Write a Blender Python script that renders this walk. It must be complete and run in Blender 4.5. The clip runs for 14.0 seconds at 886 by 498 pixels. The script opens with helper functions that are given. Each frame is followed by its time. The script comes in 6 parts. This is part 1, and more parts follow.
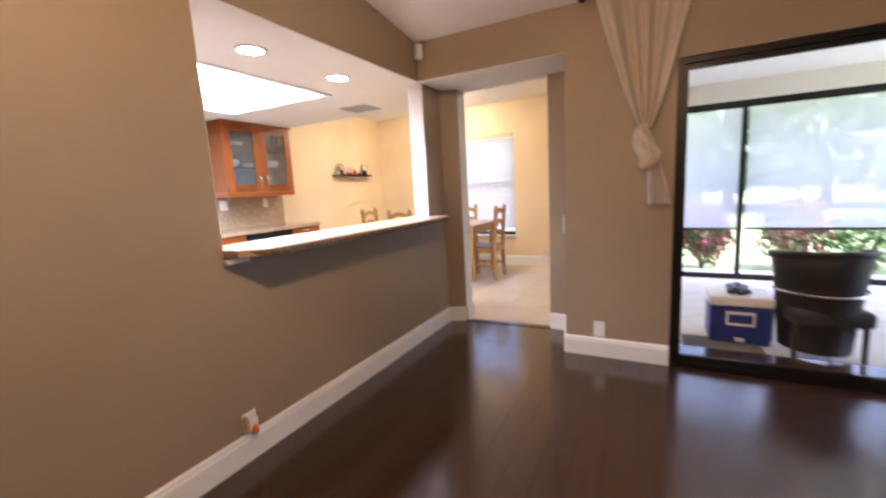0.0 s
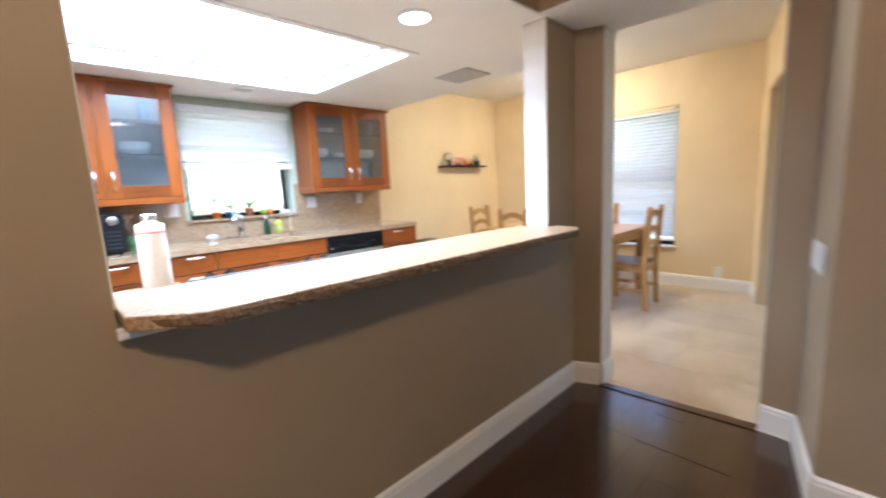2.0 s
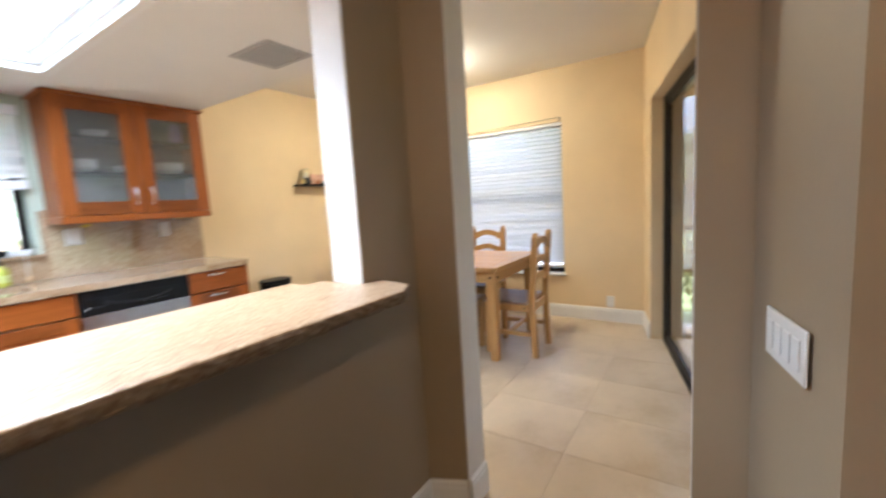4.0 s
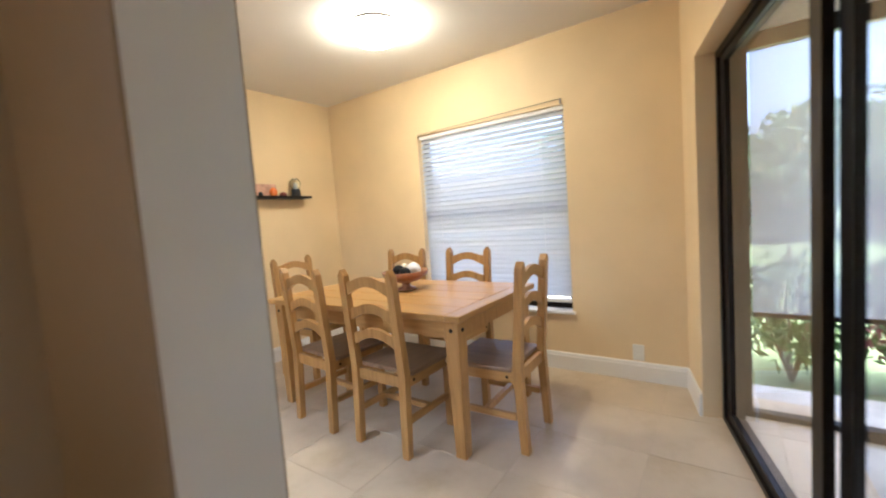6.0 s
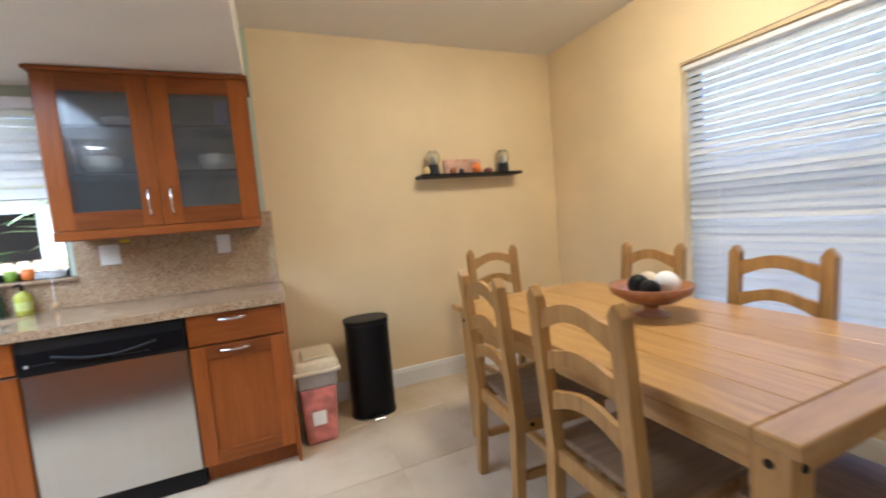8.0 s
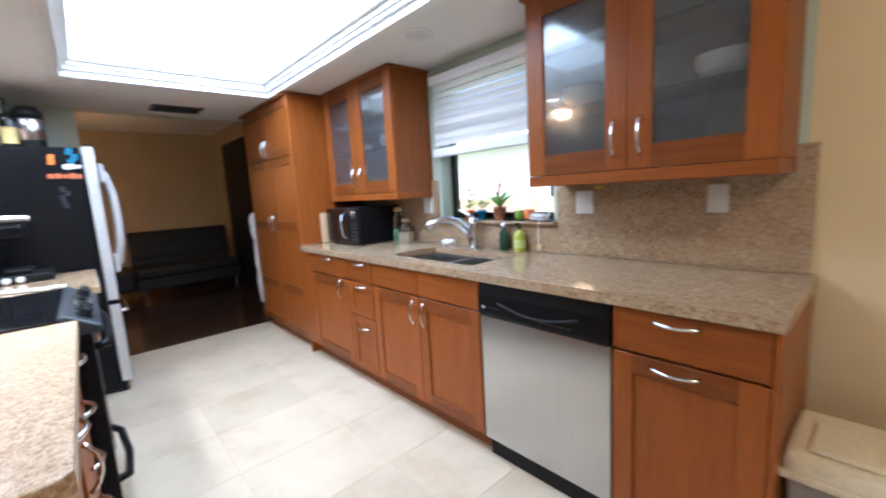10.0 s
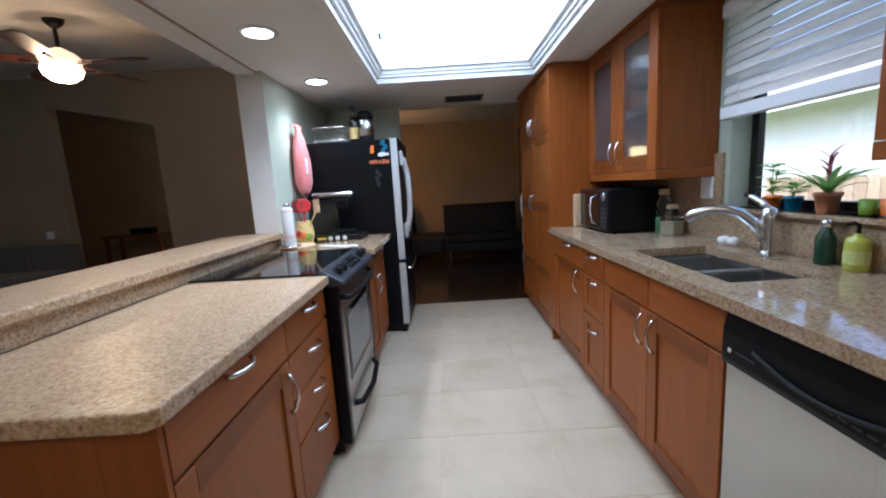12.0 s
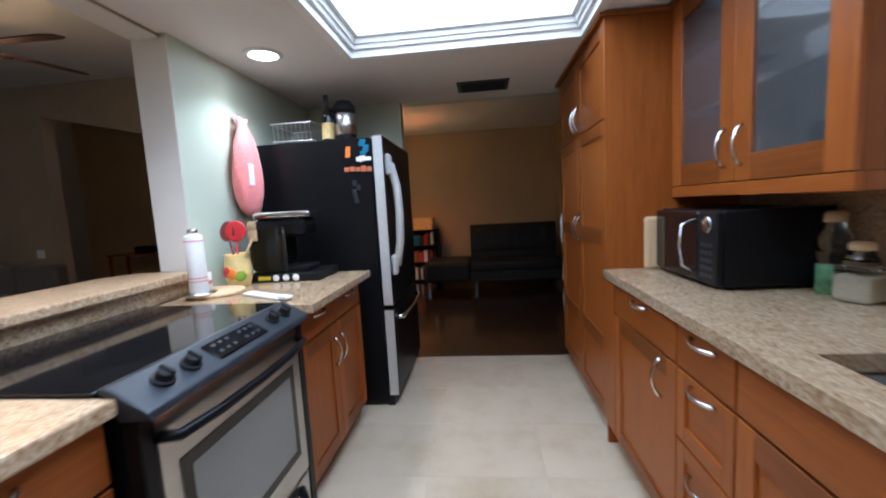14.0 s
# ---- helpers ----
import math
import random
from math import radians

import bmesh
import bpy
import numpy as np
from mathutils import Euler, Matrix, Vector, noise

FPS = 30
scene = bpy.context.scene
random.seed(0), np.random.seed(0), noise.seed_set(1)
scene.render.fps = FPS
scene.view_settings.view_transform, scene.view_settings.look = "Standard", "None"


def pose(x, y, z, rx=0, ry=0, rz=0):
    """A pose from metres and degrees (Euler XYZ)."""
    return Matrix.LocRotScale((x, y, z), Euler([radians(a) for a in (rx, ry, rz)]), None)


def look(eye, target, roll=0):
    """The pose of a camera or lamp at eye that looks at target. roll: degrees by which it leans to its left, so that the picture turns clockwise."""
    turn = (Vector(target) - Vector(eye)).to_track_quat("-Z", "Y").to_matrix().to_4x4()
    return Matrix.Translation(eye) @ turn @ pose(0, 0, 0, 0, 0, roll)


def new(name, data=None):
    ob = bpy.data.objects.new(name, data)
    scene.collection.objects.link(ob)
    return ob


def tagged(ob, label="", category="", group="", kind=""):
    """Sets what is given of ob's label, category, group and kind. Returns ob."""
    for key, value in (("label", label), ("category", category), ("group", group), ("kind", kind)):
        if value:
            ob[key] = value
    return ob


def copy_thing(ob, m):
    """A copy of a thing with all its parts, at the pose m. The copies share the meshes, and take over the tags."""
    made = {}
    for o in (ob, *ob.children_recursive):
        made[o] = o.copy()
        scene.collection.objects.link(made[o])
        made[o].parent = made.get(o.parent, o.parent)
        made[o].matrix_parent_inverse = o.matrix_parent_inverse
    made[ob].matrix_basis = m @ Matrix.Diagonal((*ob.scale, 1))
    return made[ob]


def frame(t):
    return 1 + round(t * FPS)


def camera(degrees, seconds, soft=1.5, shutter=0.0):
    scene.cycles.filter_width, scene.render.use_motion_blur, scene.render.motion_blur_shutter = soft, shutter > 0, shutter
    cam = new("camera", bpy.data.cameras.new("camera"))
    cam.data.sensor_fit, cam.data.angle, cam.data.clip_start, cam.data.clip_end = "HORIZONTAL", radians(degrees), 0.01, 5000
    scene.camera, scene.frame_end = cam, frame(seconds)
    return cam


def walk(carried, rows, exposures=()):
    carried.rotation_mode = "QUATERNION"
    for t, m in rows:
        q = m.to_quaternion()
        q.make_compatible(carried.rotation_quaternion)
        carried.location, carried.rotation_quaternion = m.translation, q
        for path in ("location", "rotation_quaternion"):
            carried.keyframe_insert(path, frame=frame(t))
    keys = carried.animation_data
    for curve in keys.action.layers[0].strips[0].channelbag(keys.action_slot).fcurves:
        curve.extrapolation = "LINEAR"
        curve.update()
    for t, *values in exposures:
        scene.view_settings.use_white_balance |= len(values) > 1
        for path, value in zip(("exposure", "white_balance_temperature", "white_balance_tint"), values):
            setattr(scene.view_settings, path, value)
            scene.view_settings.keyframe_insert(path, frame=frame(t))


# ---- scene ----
cam = camera(95.6, 14.0, soft=2.0, shutter=0.5)
PATH = [
    (0, (-3.887, -4.497, 1.236), (-2.137, -3.573, 0.945), -3.0),
    (0.5, (-3.641, -4.334, 1.242), (-1.99, -3.221, 1.052), -2.2),
    (1, (-3.391, -4.141, 1.238), (-1.739, -3.038, 1.008), -3.2),
    (1.5, (-3.099, -4.03, 1.245), (-1.444, -2.938, 0.988), -4.2),
    (2, (-2.859, -3.967, 1.26), (-1.474, -2.556, 0.96), -2.8),
    (2.5, (-2.697, -3.83, 1.265), (-1.57, -2.199, 1.001), -3.0),
    (3, (-2.515, -3.79, 1.269), (-1.225, -2.293, 0.957), -4.0),
    (3.5, (-2.165, -3.808, 1.275), (-0.661, -2.513, 1.034), -0.0),
    (4, (-1.847, -3.736, 1.272), (-0.177, -2.66, 1.042), -3.4),
    (4.2, (-1.736, -3.696, 1.286), (0.017, -2.75, 1.111), -4.3),
    (6.3, (-0.579, -3.419, 1.229), (1.003, -2.2, 1.108), -2.9),
    (6.5, (-0.482, -3.374, 1.249), (1.028, -2.067, 1.138), -2.2),
    (6.6, (-0.413, -3.379, 1.242), (1.046, -2.018, 1.106), -3.7),
    (7, (-0.218, -3.23, 1.223), (1.057, -1.696, 1.076), -2.7),
    (7.2, (-0.142, -3.135, 1.236), (1.033, -1.52, 1.123), -3.2),
    (9.3, (0.154, -2.279, 1.26), (-0.538, -0.416, 1.036), -3.2),
    (9.5, (0.202, -2.128, 1.298), (-0.83, -0.429, 1.083), -2.4),
    (10, (0.177, -1.931, 1.28), (-1.302, -0.616, 0.997), -3.3),
    (10.5, (0.067, -1.749, 1.288), (-1.692, -0.821, 1.081), -3.6),
    (11, (0.05, -1.628, 1.286), (-1.889, -1.194, 1.061), -1.7),
    (11.5, (0.093, -1.504, 1.289), (-1.884, -1.375, 1.013), -1.6),
    (12, (0.084, -1.447, 1.276), (-1.892, -1.462, 0.969), -3.5),
    (12.5, (-0.049, -1.405, 1.252), (-2.017, -1.462, 0.904), -3.5),
    (13, (-0.334, -1.376, 1.267), (-2.322, -1.372, 1.054), -3.5),
    (13.5, (-0.637, -1.29, 1.256), (-2.623, -1.368, 1.033), -3.0),
    (14, (-0.982, -1.215, 1.266), (-2.959, -1.427, 1.052), -3.2),
]
EXPOSURES = [(0.0, 2.62, 5300, 22), (1.0, 2.57, 5000, 14), (1.5, 2.45, 4900, 12), (2.0, 2.4, 4900, 10), (3.0, 2.2, 5000, 10), (4.0, 2.22, 5150, 10), (6.5, 1.98, 5050, 10), (7.2, 1.8, 5000, 10), (9.3, 1.92, 5000, 10), (9.5, 1.87, 4950, 10), (10.0, 1.68, 4950, 10), (11.0, 0.92, 4800, 10), (12.0, 0.78, 4900, 10), (14.0, 0.92, 5050, 10)]
walk(cam, [(t, look(eye, target, roll)) for t, eye, target, roll in PATH], EXPOSURES)

# ---- world, sun ----
world = bpy.data.worlds.new("world")
scene.world = world
world.use_nodes = True
wn = world.node_tree
sky = wn.nodes.new("ShaderNodeTexSky")
sky.sky_type = "NISHITA"
sky.sun_disc = False
sky.sun_elevation, sky.sun_rotation = radians(65), radians(198)
sky.air_density, sky.dust_density = 0.7, 8.0
wn.links.new(sky.outputs[0], wn.nodes["Background"].inputs[0])
wn.nodes["Background"].inputs[1].default_value = 0.36
sun = new("sun", bpy.data.lights.new("sun", "SUN"))
sun.data.energy, sun.data.angle, sun.data.color = 1.6, radians(10), (1, 0.96, 0.9)
sun.matrix_world = look((0, 0, 20), (1.5, 4.5, 10))

# added lamp in the far half of the patio door, stands for daylight
door_lamp = new("door_daylight_lamp", bpy.data.lights.new("door_daylight_lamp", "AREA"))
door_lamp.data.shape, door_lamp.data.size, door_lamp.data.size_y = "RECTANGLE", 2.4, 1.8
door_lamp.data.energy, door_lamp.data.color = 3.0, (0.86, 0.94, 1.0)
door_lamp.matrix_world = look((-0.98, -7.2, 1.0), (-3.0, -7.2, 1.0))

# light strengths
PANEL_GLOW, DOWN_GLOW, DINING_GLOW, FAN_GLOW = 3.2, 14.0, 23.0, 36.0


# ---- materials ----
def material(name):
    m = bpy.data.materials.new(name)
    m.use_nodes = True
    return m, m.node_tree, m.node_tree.nodes["Principled BSDF"]


def add(nt, kind, **inputs):
    n = nt.nodes.new(kind)
    for k, v in inputs.items():
        n.inputs[k.replace("_", " ")].default_value = v
    return n


def ramp(nt, fac, stops):
    r = nt.nodes.new("ShaderNodeValToRGB")
    el = r.color_ramp.elements
    while len(el) < len(stops):
        el.new(0.5)
    for e, (p, c) in zip(el, stops):
        e.position, e.color = p, (*c, 1)
    nt.links.new(fac, r.inputs[0])
    return r.outputs[0]


def coords(nt, scale, space="Object", shift=False):
    tc = nt.nodes.new("ShaderNodeTexCoord")
    mp = nt.nodes.new("ShaderNodeMapping")
    mp.inputs["Scale"].default_value = scale
    nt.links.new(tc.outputs[space], mp.inputs[0])
    if shift:
        oi = nt.nodes.new("ShaderNodeObjectInfo")
        sc = nt.nodes.new("ShaderNodeVectorMath")
        sc.operation = "SCALE"
        sc.inputs[0].default_value = (37, 53, 71)
        nt.links.new(oi.outputs["Random"], sc.inputs["Scale"])
        nt.links.new(sc.outputs[0], mp.inputs["Location"])
    return mp.outputs[0]


def bump(nt, b, height, strength, distance=0.002):
    n = add(nt, "ShaderNodeBump", Strength=strength, Distance=distance)
    nt.links.new(height, n.inputs["Height"])
    nt.links.new(n.outputs[0], b.inputs["Normal"])


def scaled(c, k):
    return tuple(min(1.0, v * k) for v in c)


def paint(name, c, rough=0.55, grain=90, relief=0.12, vary=0.07, spec=0.5):
    """Rolled wall paint: fine stipple and faint large unevenness."""
    m, nt, b = material(name)
    big = add(nt, "ShaderNodeTexNoise", Scale=1.3, Detail=4.0)
    nt.links.new(coords(nt, (1, 1, 1)), big.inputs["Vector"])
    fine = add(nt, "ShaderNodeTexNoise", Scale=grain, Detail=3.0)
    nt.links.new(coords(nt, (1, 1, 1)), fine.inputs["Vector"])
    col = ramp(nt, big.outputs[0], [(0.3, scaled(c, 1 - vary)), (0.7, scaled(c, 1 + vary))])
    nt.links.new(col, b.inputs["Base Color"])
    b.inputs["Roughness"].default_value = rough
    b.inputs["Specular IOR Level"].default_value = spec
    bump(nt, b, fine.outputs[0], relief)
    return m


def wood(name, dark, light, axis="z", rough=0.35, coat=0.15, scale=1.0, vary=0.2, spec=0.5):
    m, nt, b = material(name)
    s = {"x": (1.2, 14, 14), "y": (14, 1.2, 14), "z": (14, 14, 1.2)}[axis]
    v = coords(nt, tuple(k * scale for k in s), shift=True)
    grain = add(nt, "ShaderNodeTexNoise", Scale=3.0, Detail=8.0, Roughness=0.65, Distortion=0.4)
    nt.links.new(v, grain.inputs["Vector"])
    pores = add(nt, "ShaderNodeTexNoise", Scale=22.0, Detail=2.0)
    nt.links.new(v, pores.inputs["Vector"])
    col = ramp(nt, grain.outputs[0], [(0.28, dark), (0.5, tuple((a + c) / 2 for a, c in zip(dark, light))), (0.74, light)])
    oi = nt.nodes.new("ShaderNodeObjectInfo")
    mr = nt.nodes.new("ShaderNodeMapRange")
    mr.inputs["To Min"].default_value, mr.inputs["To Max"].default_value = 1 - vary, 1 + vary
    nt.links.new(oi.outputs["Random"], mr.inputs[0])
    hsv = nt.nodes.new("ShaderNodeHueSaturation")
    nt.links.new(mr.outputs[0], hsv.inputs["Value"])
    nt.links.new(col, hsv.inputs["Color"])
    nt.links.new(hsv.outputs[0], b.inputs["Base Color"])
    rr = nt.nodes.new("ShaderNodeMapRange")
    rr.inputs["To Min"].default_value, rr.inputs["To Max"].default_value = rough - 0.08, rough + 0.12
    nt.links.new(grain.outputs[0], rr.inputs[0])
    nt.links.new(rr.outputs[0], b.inputs["Roughness"])
    b.inputs["Specular IOR Level"].default_value = spec
    b.inputs["Coat Weight"].default_value = coat
    b.inputs["Coat Roughness"].default_value = 0.12
    bump(nt, b, pores.outputs[0], 0.12, 0.001)
    return m


def granite(name, dim=1.0, rough=0.19, spec=0.4):
    m, nt, b = material(name)
    v = coords(nt, (1, 1, 1))
    n1 = add(nt, "ShaderNodeTexNoise", Scale=98.0, Detail=5.0, Roughness=0.7, Distortion=0.6)
    n2 = add(nt, "ShaderNodeTexNoise", Scale=14.0, Detail=4.0, Distortion=1.5)
    vo = add(nt, "ShaderNodeTexVoronoi", Scale=120.0)
    for n in (n1, n2, vo):
        nt.links.new(v, n.inputs["Vector"])
    base = ramp(nt, n1.outputs[0], [(0.31, (0.15, 0.085, 0.045)), (0.42, (0.38, 0.245, 0.14)), (0.53, (0.53, 0.395, 0.25)), (0.68, (0.66, 0.545, 0.39))])
    veins = ramp(nt, n2.outputs[0], [(0.35, (0.82, 0.74, 0.64)), (0.6, (1, 1, 1))])
    specks = ramp(nt, vo.outputs["Distance"], [(0.08, (0.45, 0.4, 0.33)), (0.22, (1, 1, 1))])
    m1 = nt.nodes.new("ShaderNodeMixRGB")
    m1.blend_type, m1.inputs[0].default_value = "MULTIPLY", 0.75
    nt.links.new(base, m1.inputs[1])
    nt.links.new(veins, m1.inputs[2])
    m2 = nt.nodes.new("ShaderNodeMixRGB")
    m2.blend_type, m2.inputs[0].default_value = "MULTIPLY", 0.45
    nt.links.new(m1.outputs[0], m2.inputs[1])
    nt.links.new(specks, m2.inputs[2])
    hsv = nt.nodes.new("ShaderNodeHueSaturation")
    hsv.inputs["Value"].default_value = dim
    nt.links.new(m2.outputs[0], hsv.inputs["Color"])
    nt.links.new(hsv.outputs[0], b.inputs["Base Color"])
    b.inputs["Roughness"].default_value = rough
    b.inputs["Specular IOR Level"].default_value = spec
    bump(nt, b, n1.outputs[0], 0.03, 0.0005)
    return m


def stone_tile(name, c):
    m, nt, b = material(name)
    n1 = add(nt, "ShaderNodeTexNoise", Scale=3.2, Detail=8.0, Roughness=0.62)
    n2 = add(nt, "ShaderNodeTexNoise", Scale=40.0, Detail=3.0)
    v = coords(nt, (1, 1, 1), shift=True)
    nt.links.new(v, n1.inputs["Vector"])
    nt.links.new(v, n2.inputs["Vector"])
    col = ramp(nt, n1.outputs[0], [(0.3, (c[0] * 0.84, c[1] * 0.8, c[2] * 0.72)), (0.5, c), (0.72, scaled(c, 1.1))])
    oi = nt.nodes.new("ShaderNodeObjectInfo")
    mr = nt.nodes.new("ShaderNodeMapRange")
    mr.inputs["To Min"].default_value, mr.inputs["To Max"].default_value = 0.95, 1.05
    nt.links.new(oi.outputs["Random"], mr.inputs[0])
    hsv = nt.nodes.new("ShaderNodeHueSaturation")
    nt.links.new(mr.outputs[0], hsv.inputs["Value"])
    nt.links.new(col, hsv.inputs["Color"])
    nt.links.new(hsv.outputs[0], b.inputs["Base Color"])
    rr = nt.nodes.new("ShaderNodeMapRange")
    rr.inputs["To Min"].default_value, rr.inputs["To Max"].default_value = 0.26, 0.5
    nt.links.new(n1.outputs[0], rr.inputs[0])
    nt.links.new(rr.outputs[0], b.inputs["Roughness"])
    bump(nt, b, n2.outputs[0], 0.08, 0.001)
    return m


def plain(name, c, rough=0.5, metal=0.0, grain=60, vary=0.1, relief=0.05, coat=0.0, sheen=0.0):
    m, nt, b = material(name)
    n = add(nt, "ShaderNodeTexNoise", Scale=grain, Detail=4.0)
    nt.links.new(coords(nt, (1, 1, 1), shift=True), n.inputs["Vector"])
    nt.links.new(ramp(nt, n.outputs[0], [(0.3, scaled(c, 1 - vary)), (0.7, scaled(c, 1 + vary))]), b.inputs["Base Color"])
    rr = nt.nodes.new("ShaderNodeMapRange")
    rr.inputs["To Min"].default_value, rr.inputs["To Max"].default_value = max(0.02, rough - 0.06), min(1, rough + 0.06)
    nt.links.new(n.outputs[0], rr.inputs[0])
    nt.links.new(rr.outputs[0], b.inputs["Roughness"])
    b.inputs["Metallic"].default_value = metal
    b.inputs["Coat Weight"].default_value = coat
    b.inputs["Sheen Weight"].default_value = sheen
    if relief:
        bump(nt, b, n.outputs[0], relief, 0.001)
    return m


def brushed(name, c, rough=0.3, axis="z"):
    m, nt, b = material(name)
    s = {"z": (240, 240, 2), "x": (2, 240, 240)}[axis]
    n = add(nt, "ShaderNodeTexNoise", Scale=1.0, Detail=3.0)
    nt.links.new(coords(nt, s), n.inputs["Vector"])
    nt.links.new(ramp(nt, n.outputs[0], [(0.3, scaled(c, 0.95)), (0.7, scaled(c, 1.03))]), b.inputs["Base Color"])
    b.inputs["Metallic"].default_value = 1.0
    b.inputs["Roughness"].default_value = rough
    b.inputs["Anisotropic"].default_value = 0.7
    tg = nt.nodes.new("ShaderNodeTangent")
    tg.direction_type, tg.axis = "RADIAL", "Z"
    nt.links.new(tg.outputs[0], b.inputs["Tangent"])
    bump(nt, b, n.outputs[0], 0.07, 0.0005)
    return m


def glow(name, c, strength):
    m, nt, b = material(name)
    b.inputs["Base Color"].default_value = (*c, 1)
    b.inputs["Emission Color"].default_value = (*c, 1)
    b.inputs["Emission Strength"].default_value = strength
    return m


def glass(name, c=(1, 1, 1), rough=0.0, ior=1.45):
    m, nt, b = material(name)
    b.inputs["Base Color"].default_value = (*c, 1)
    b.inputs["Transmission Weight"].default_value = 1.0
    b.inputs["Roughness"].default_value = rough
    b.inputs["IOR"].default_value = ior
    return m


def sheer(name, c, clear, through_light=0.5):
    """Thin cloth or shade: part see-through, part translucent."""
    m, nt, b = material(name)
    tr = add(nt, "ShaderNodeBsdfTransparent")
    tl = add(nt, "ShaderNodeBsdfTranslucent", Color=(*c, 1))
    df = add(nt, "ShaderNodeBsdfDiffuse", Color=(*c, 1))
    weave = add(nt, "ShaderNodeTexNoise", Scale=160.0, Detail=2.0)
    nt.links.new(coords(nt, (1, 1, 0.4)), weave.inputs["Vector"])
    bp = add(nt, "ShaderNodeBump", Strength=0.2, Distance=0.002)
    nt.links.new(weave.outputs[0], bp.inputs["Height"])
    nt.links.new(bp.outputs[0], df.inputs["Normal"])
    a = add(nt, "ShaderNodeMixShader", Fac=through_light)
    nt.links.new(df.outputs[0], a.inputs[1])
    nt.links.new(tl.outputs[0], a.inputs[2])
    z = add(nt, "ShaderNodeMixShader", Fac=clear)
    nt.links.new(a.outputs[0], z.inputs[1])
    nt.links.new(tr.outputs[0], z.inputs[2])
    nt.links.new(z.outputs[0], nt.nodes["Material Output"].inputs[0])
    return m


def leaf(name, c1, c2):
    m, nt, b = material(name)
    gi = nt.nodes.new("ShaderNodeNewGeometry")
    nt.links.new(ramp(nt, gi.outputs["Random Per Island"], [(0.0, c1), (1.0, c2)]), b.inputs["Base Color"])
    b.inputs["Roughness"].default_value = 0.5
    return m


TAN = paint("tan_wall_paint", (0.325, 0.25, 0.16), 0.5)
CREAM = paint("cream_wall_paint", (0.77, 0.61, 0.365), 0.6)
SAGE = paint("sage_wall_paint", (0.52, 0.58, 0.47), 0.5)
BEIGE = paint("beige_wall_paint", (0.44, 0.313, 0.165), 0.55)
CEIL = paint("ceiling_paint", (0.76, 0.74, 0.7), 0.8, 60, 0.3, 0.03)
JAMB = paint("white_jamb_paint", (0.74, 0.72, 0.68), 0.5)
TRIM = paint("white_trim_paint", (0.8, 0.79, 0.76), 0.3, 40, 0.04, 0.03)
CHERRY = wood("cherry_stained_wood", (0.225, 0.06, 0.0085), (0.33, 0.096, 0.0145), "z", 0.36, 0.03, vary=0.12, spec=0.25)
CHERRY_H = wood("cherry_stained_wood_flat", (0.215, 0.057, 0.008), (0.315, 0.09, 0.014), "x", 0.36, 0.03, vary=0.12, spec=0.25)
CHERRY_R = wood("cherry_rail_wood", (0.14, 0.037, 0.0065), (0.235, 0.067, 0.011), "x", 0.36, 0.03, vary=0.1, spec=0.25)
CHERRY_D = wood("cherry_carcass", (0.2, 0.056, 0.009), (0.29, 0.088, 0.015), "z", 0.42, 0.03, vary=0.06, spec=0.25)
PLANK = wood("dark_floor_wood", (0.02, 0.009, 0.005), (0.052, 0.022, 0.011), "x", 0.2, 0.5, vary=0.18)
PINE = wood("waxed_pine", (0.31, 0.158, 0.042), (0.52, 0.3, 0.092), "z", 0.4, 0.1, vary=0.1)
PINE_X = wood("waxed_pine_top", (0.335, 0.175, 0.046), (0.545, 0.32, 0.1), "y", 0.36, 0.2, vary=0.1)
SEATW = wood("worn_seat_wood", (0.15, 0.095, 0.06), (0.32, 0.21, 0.12), "y", 0.4, 0.1)
GRANITE = granite("speckled_granite", 0.86, 0.07, 0.6)
BARSTONE = granite("bar_granite", 1.0, 0.34, 0.35)
TILE = stone_tile("cream_floor_tile", (0.555, 0.455, 0.325))
GROUT = plain("tile_grout", (0.54, 0.445, 0.32), 0.9, 0, 120, 0.15, 0.3)
STEEL = brushed("brushed_steel", (0.51, 0.51, 0.515), 0.22)
# Sink steel darkened in its colour to stand for shade in the bowls
SINKST = brushed("shaded_sink_steel", (0.45, 0.43, 0.4), 0.4, "x")
STEEL_H = brushed("brushed_steel_flat", (0.52, 0.51, 0.5), 0.28, "x")
SILVER = plain("satin_silver", (0.62, 0.62, 0.61), 0.42, 0.55, 40, 0.05, 0)
CHROME = plain("satin_chrome", (0.72, 0.72, 0.72), 0.2, 1.0, 30, 0.04, 0)
BLACK = plain("black_enamel", (0.006, 0.006, 0.007), 0.32, 0, 8, 0.1, 0)
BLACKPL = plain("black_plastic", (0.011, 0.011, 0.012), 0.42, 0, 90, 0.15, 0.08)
for dark in (BLACK, BLACKPL):
    dark.node_tree.nodes["Principled BSDF"].inputs["Specular IOR Level"].default_value = 0.16
BLACKGL = plain("black_ceramic_glass", (0.008, 0.008, 0.009), 0.06, 0, 20, 0.1, 0)
GREYPL = plain("slate_grey_panel", (0.035, 0.04, 0.048), 0.35, 0.3, 60, 0.1, 0.03)
BRONZE = plain("dark_bronze_frame", (0.018, 0.015, 0.013), 0.4, 0.5, 60, 0.2, 0.05)
WHITEPL = plain("white_plastic", (0.78, 0.77, 0.74), 0.35, 0, 80, 0.03, 0.02)
SLATK = sheer("kitchen_blind_slat", (0.88, 0.86, 0.82), 0.0, 0.5)
SLATD = sheer("dining_blind_slat", (0.72, 0.73, 0.745), 0.0, 0.09)
SLATM = plain("white_blind_slat", (0.84, 0.84, 0.85), 0.5, 0, 60, 0.02, 0)
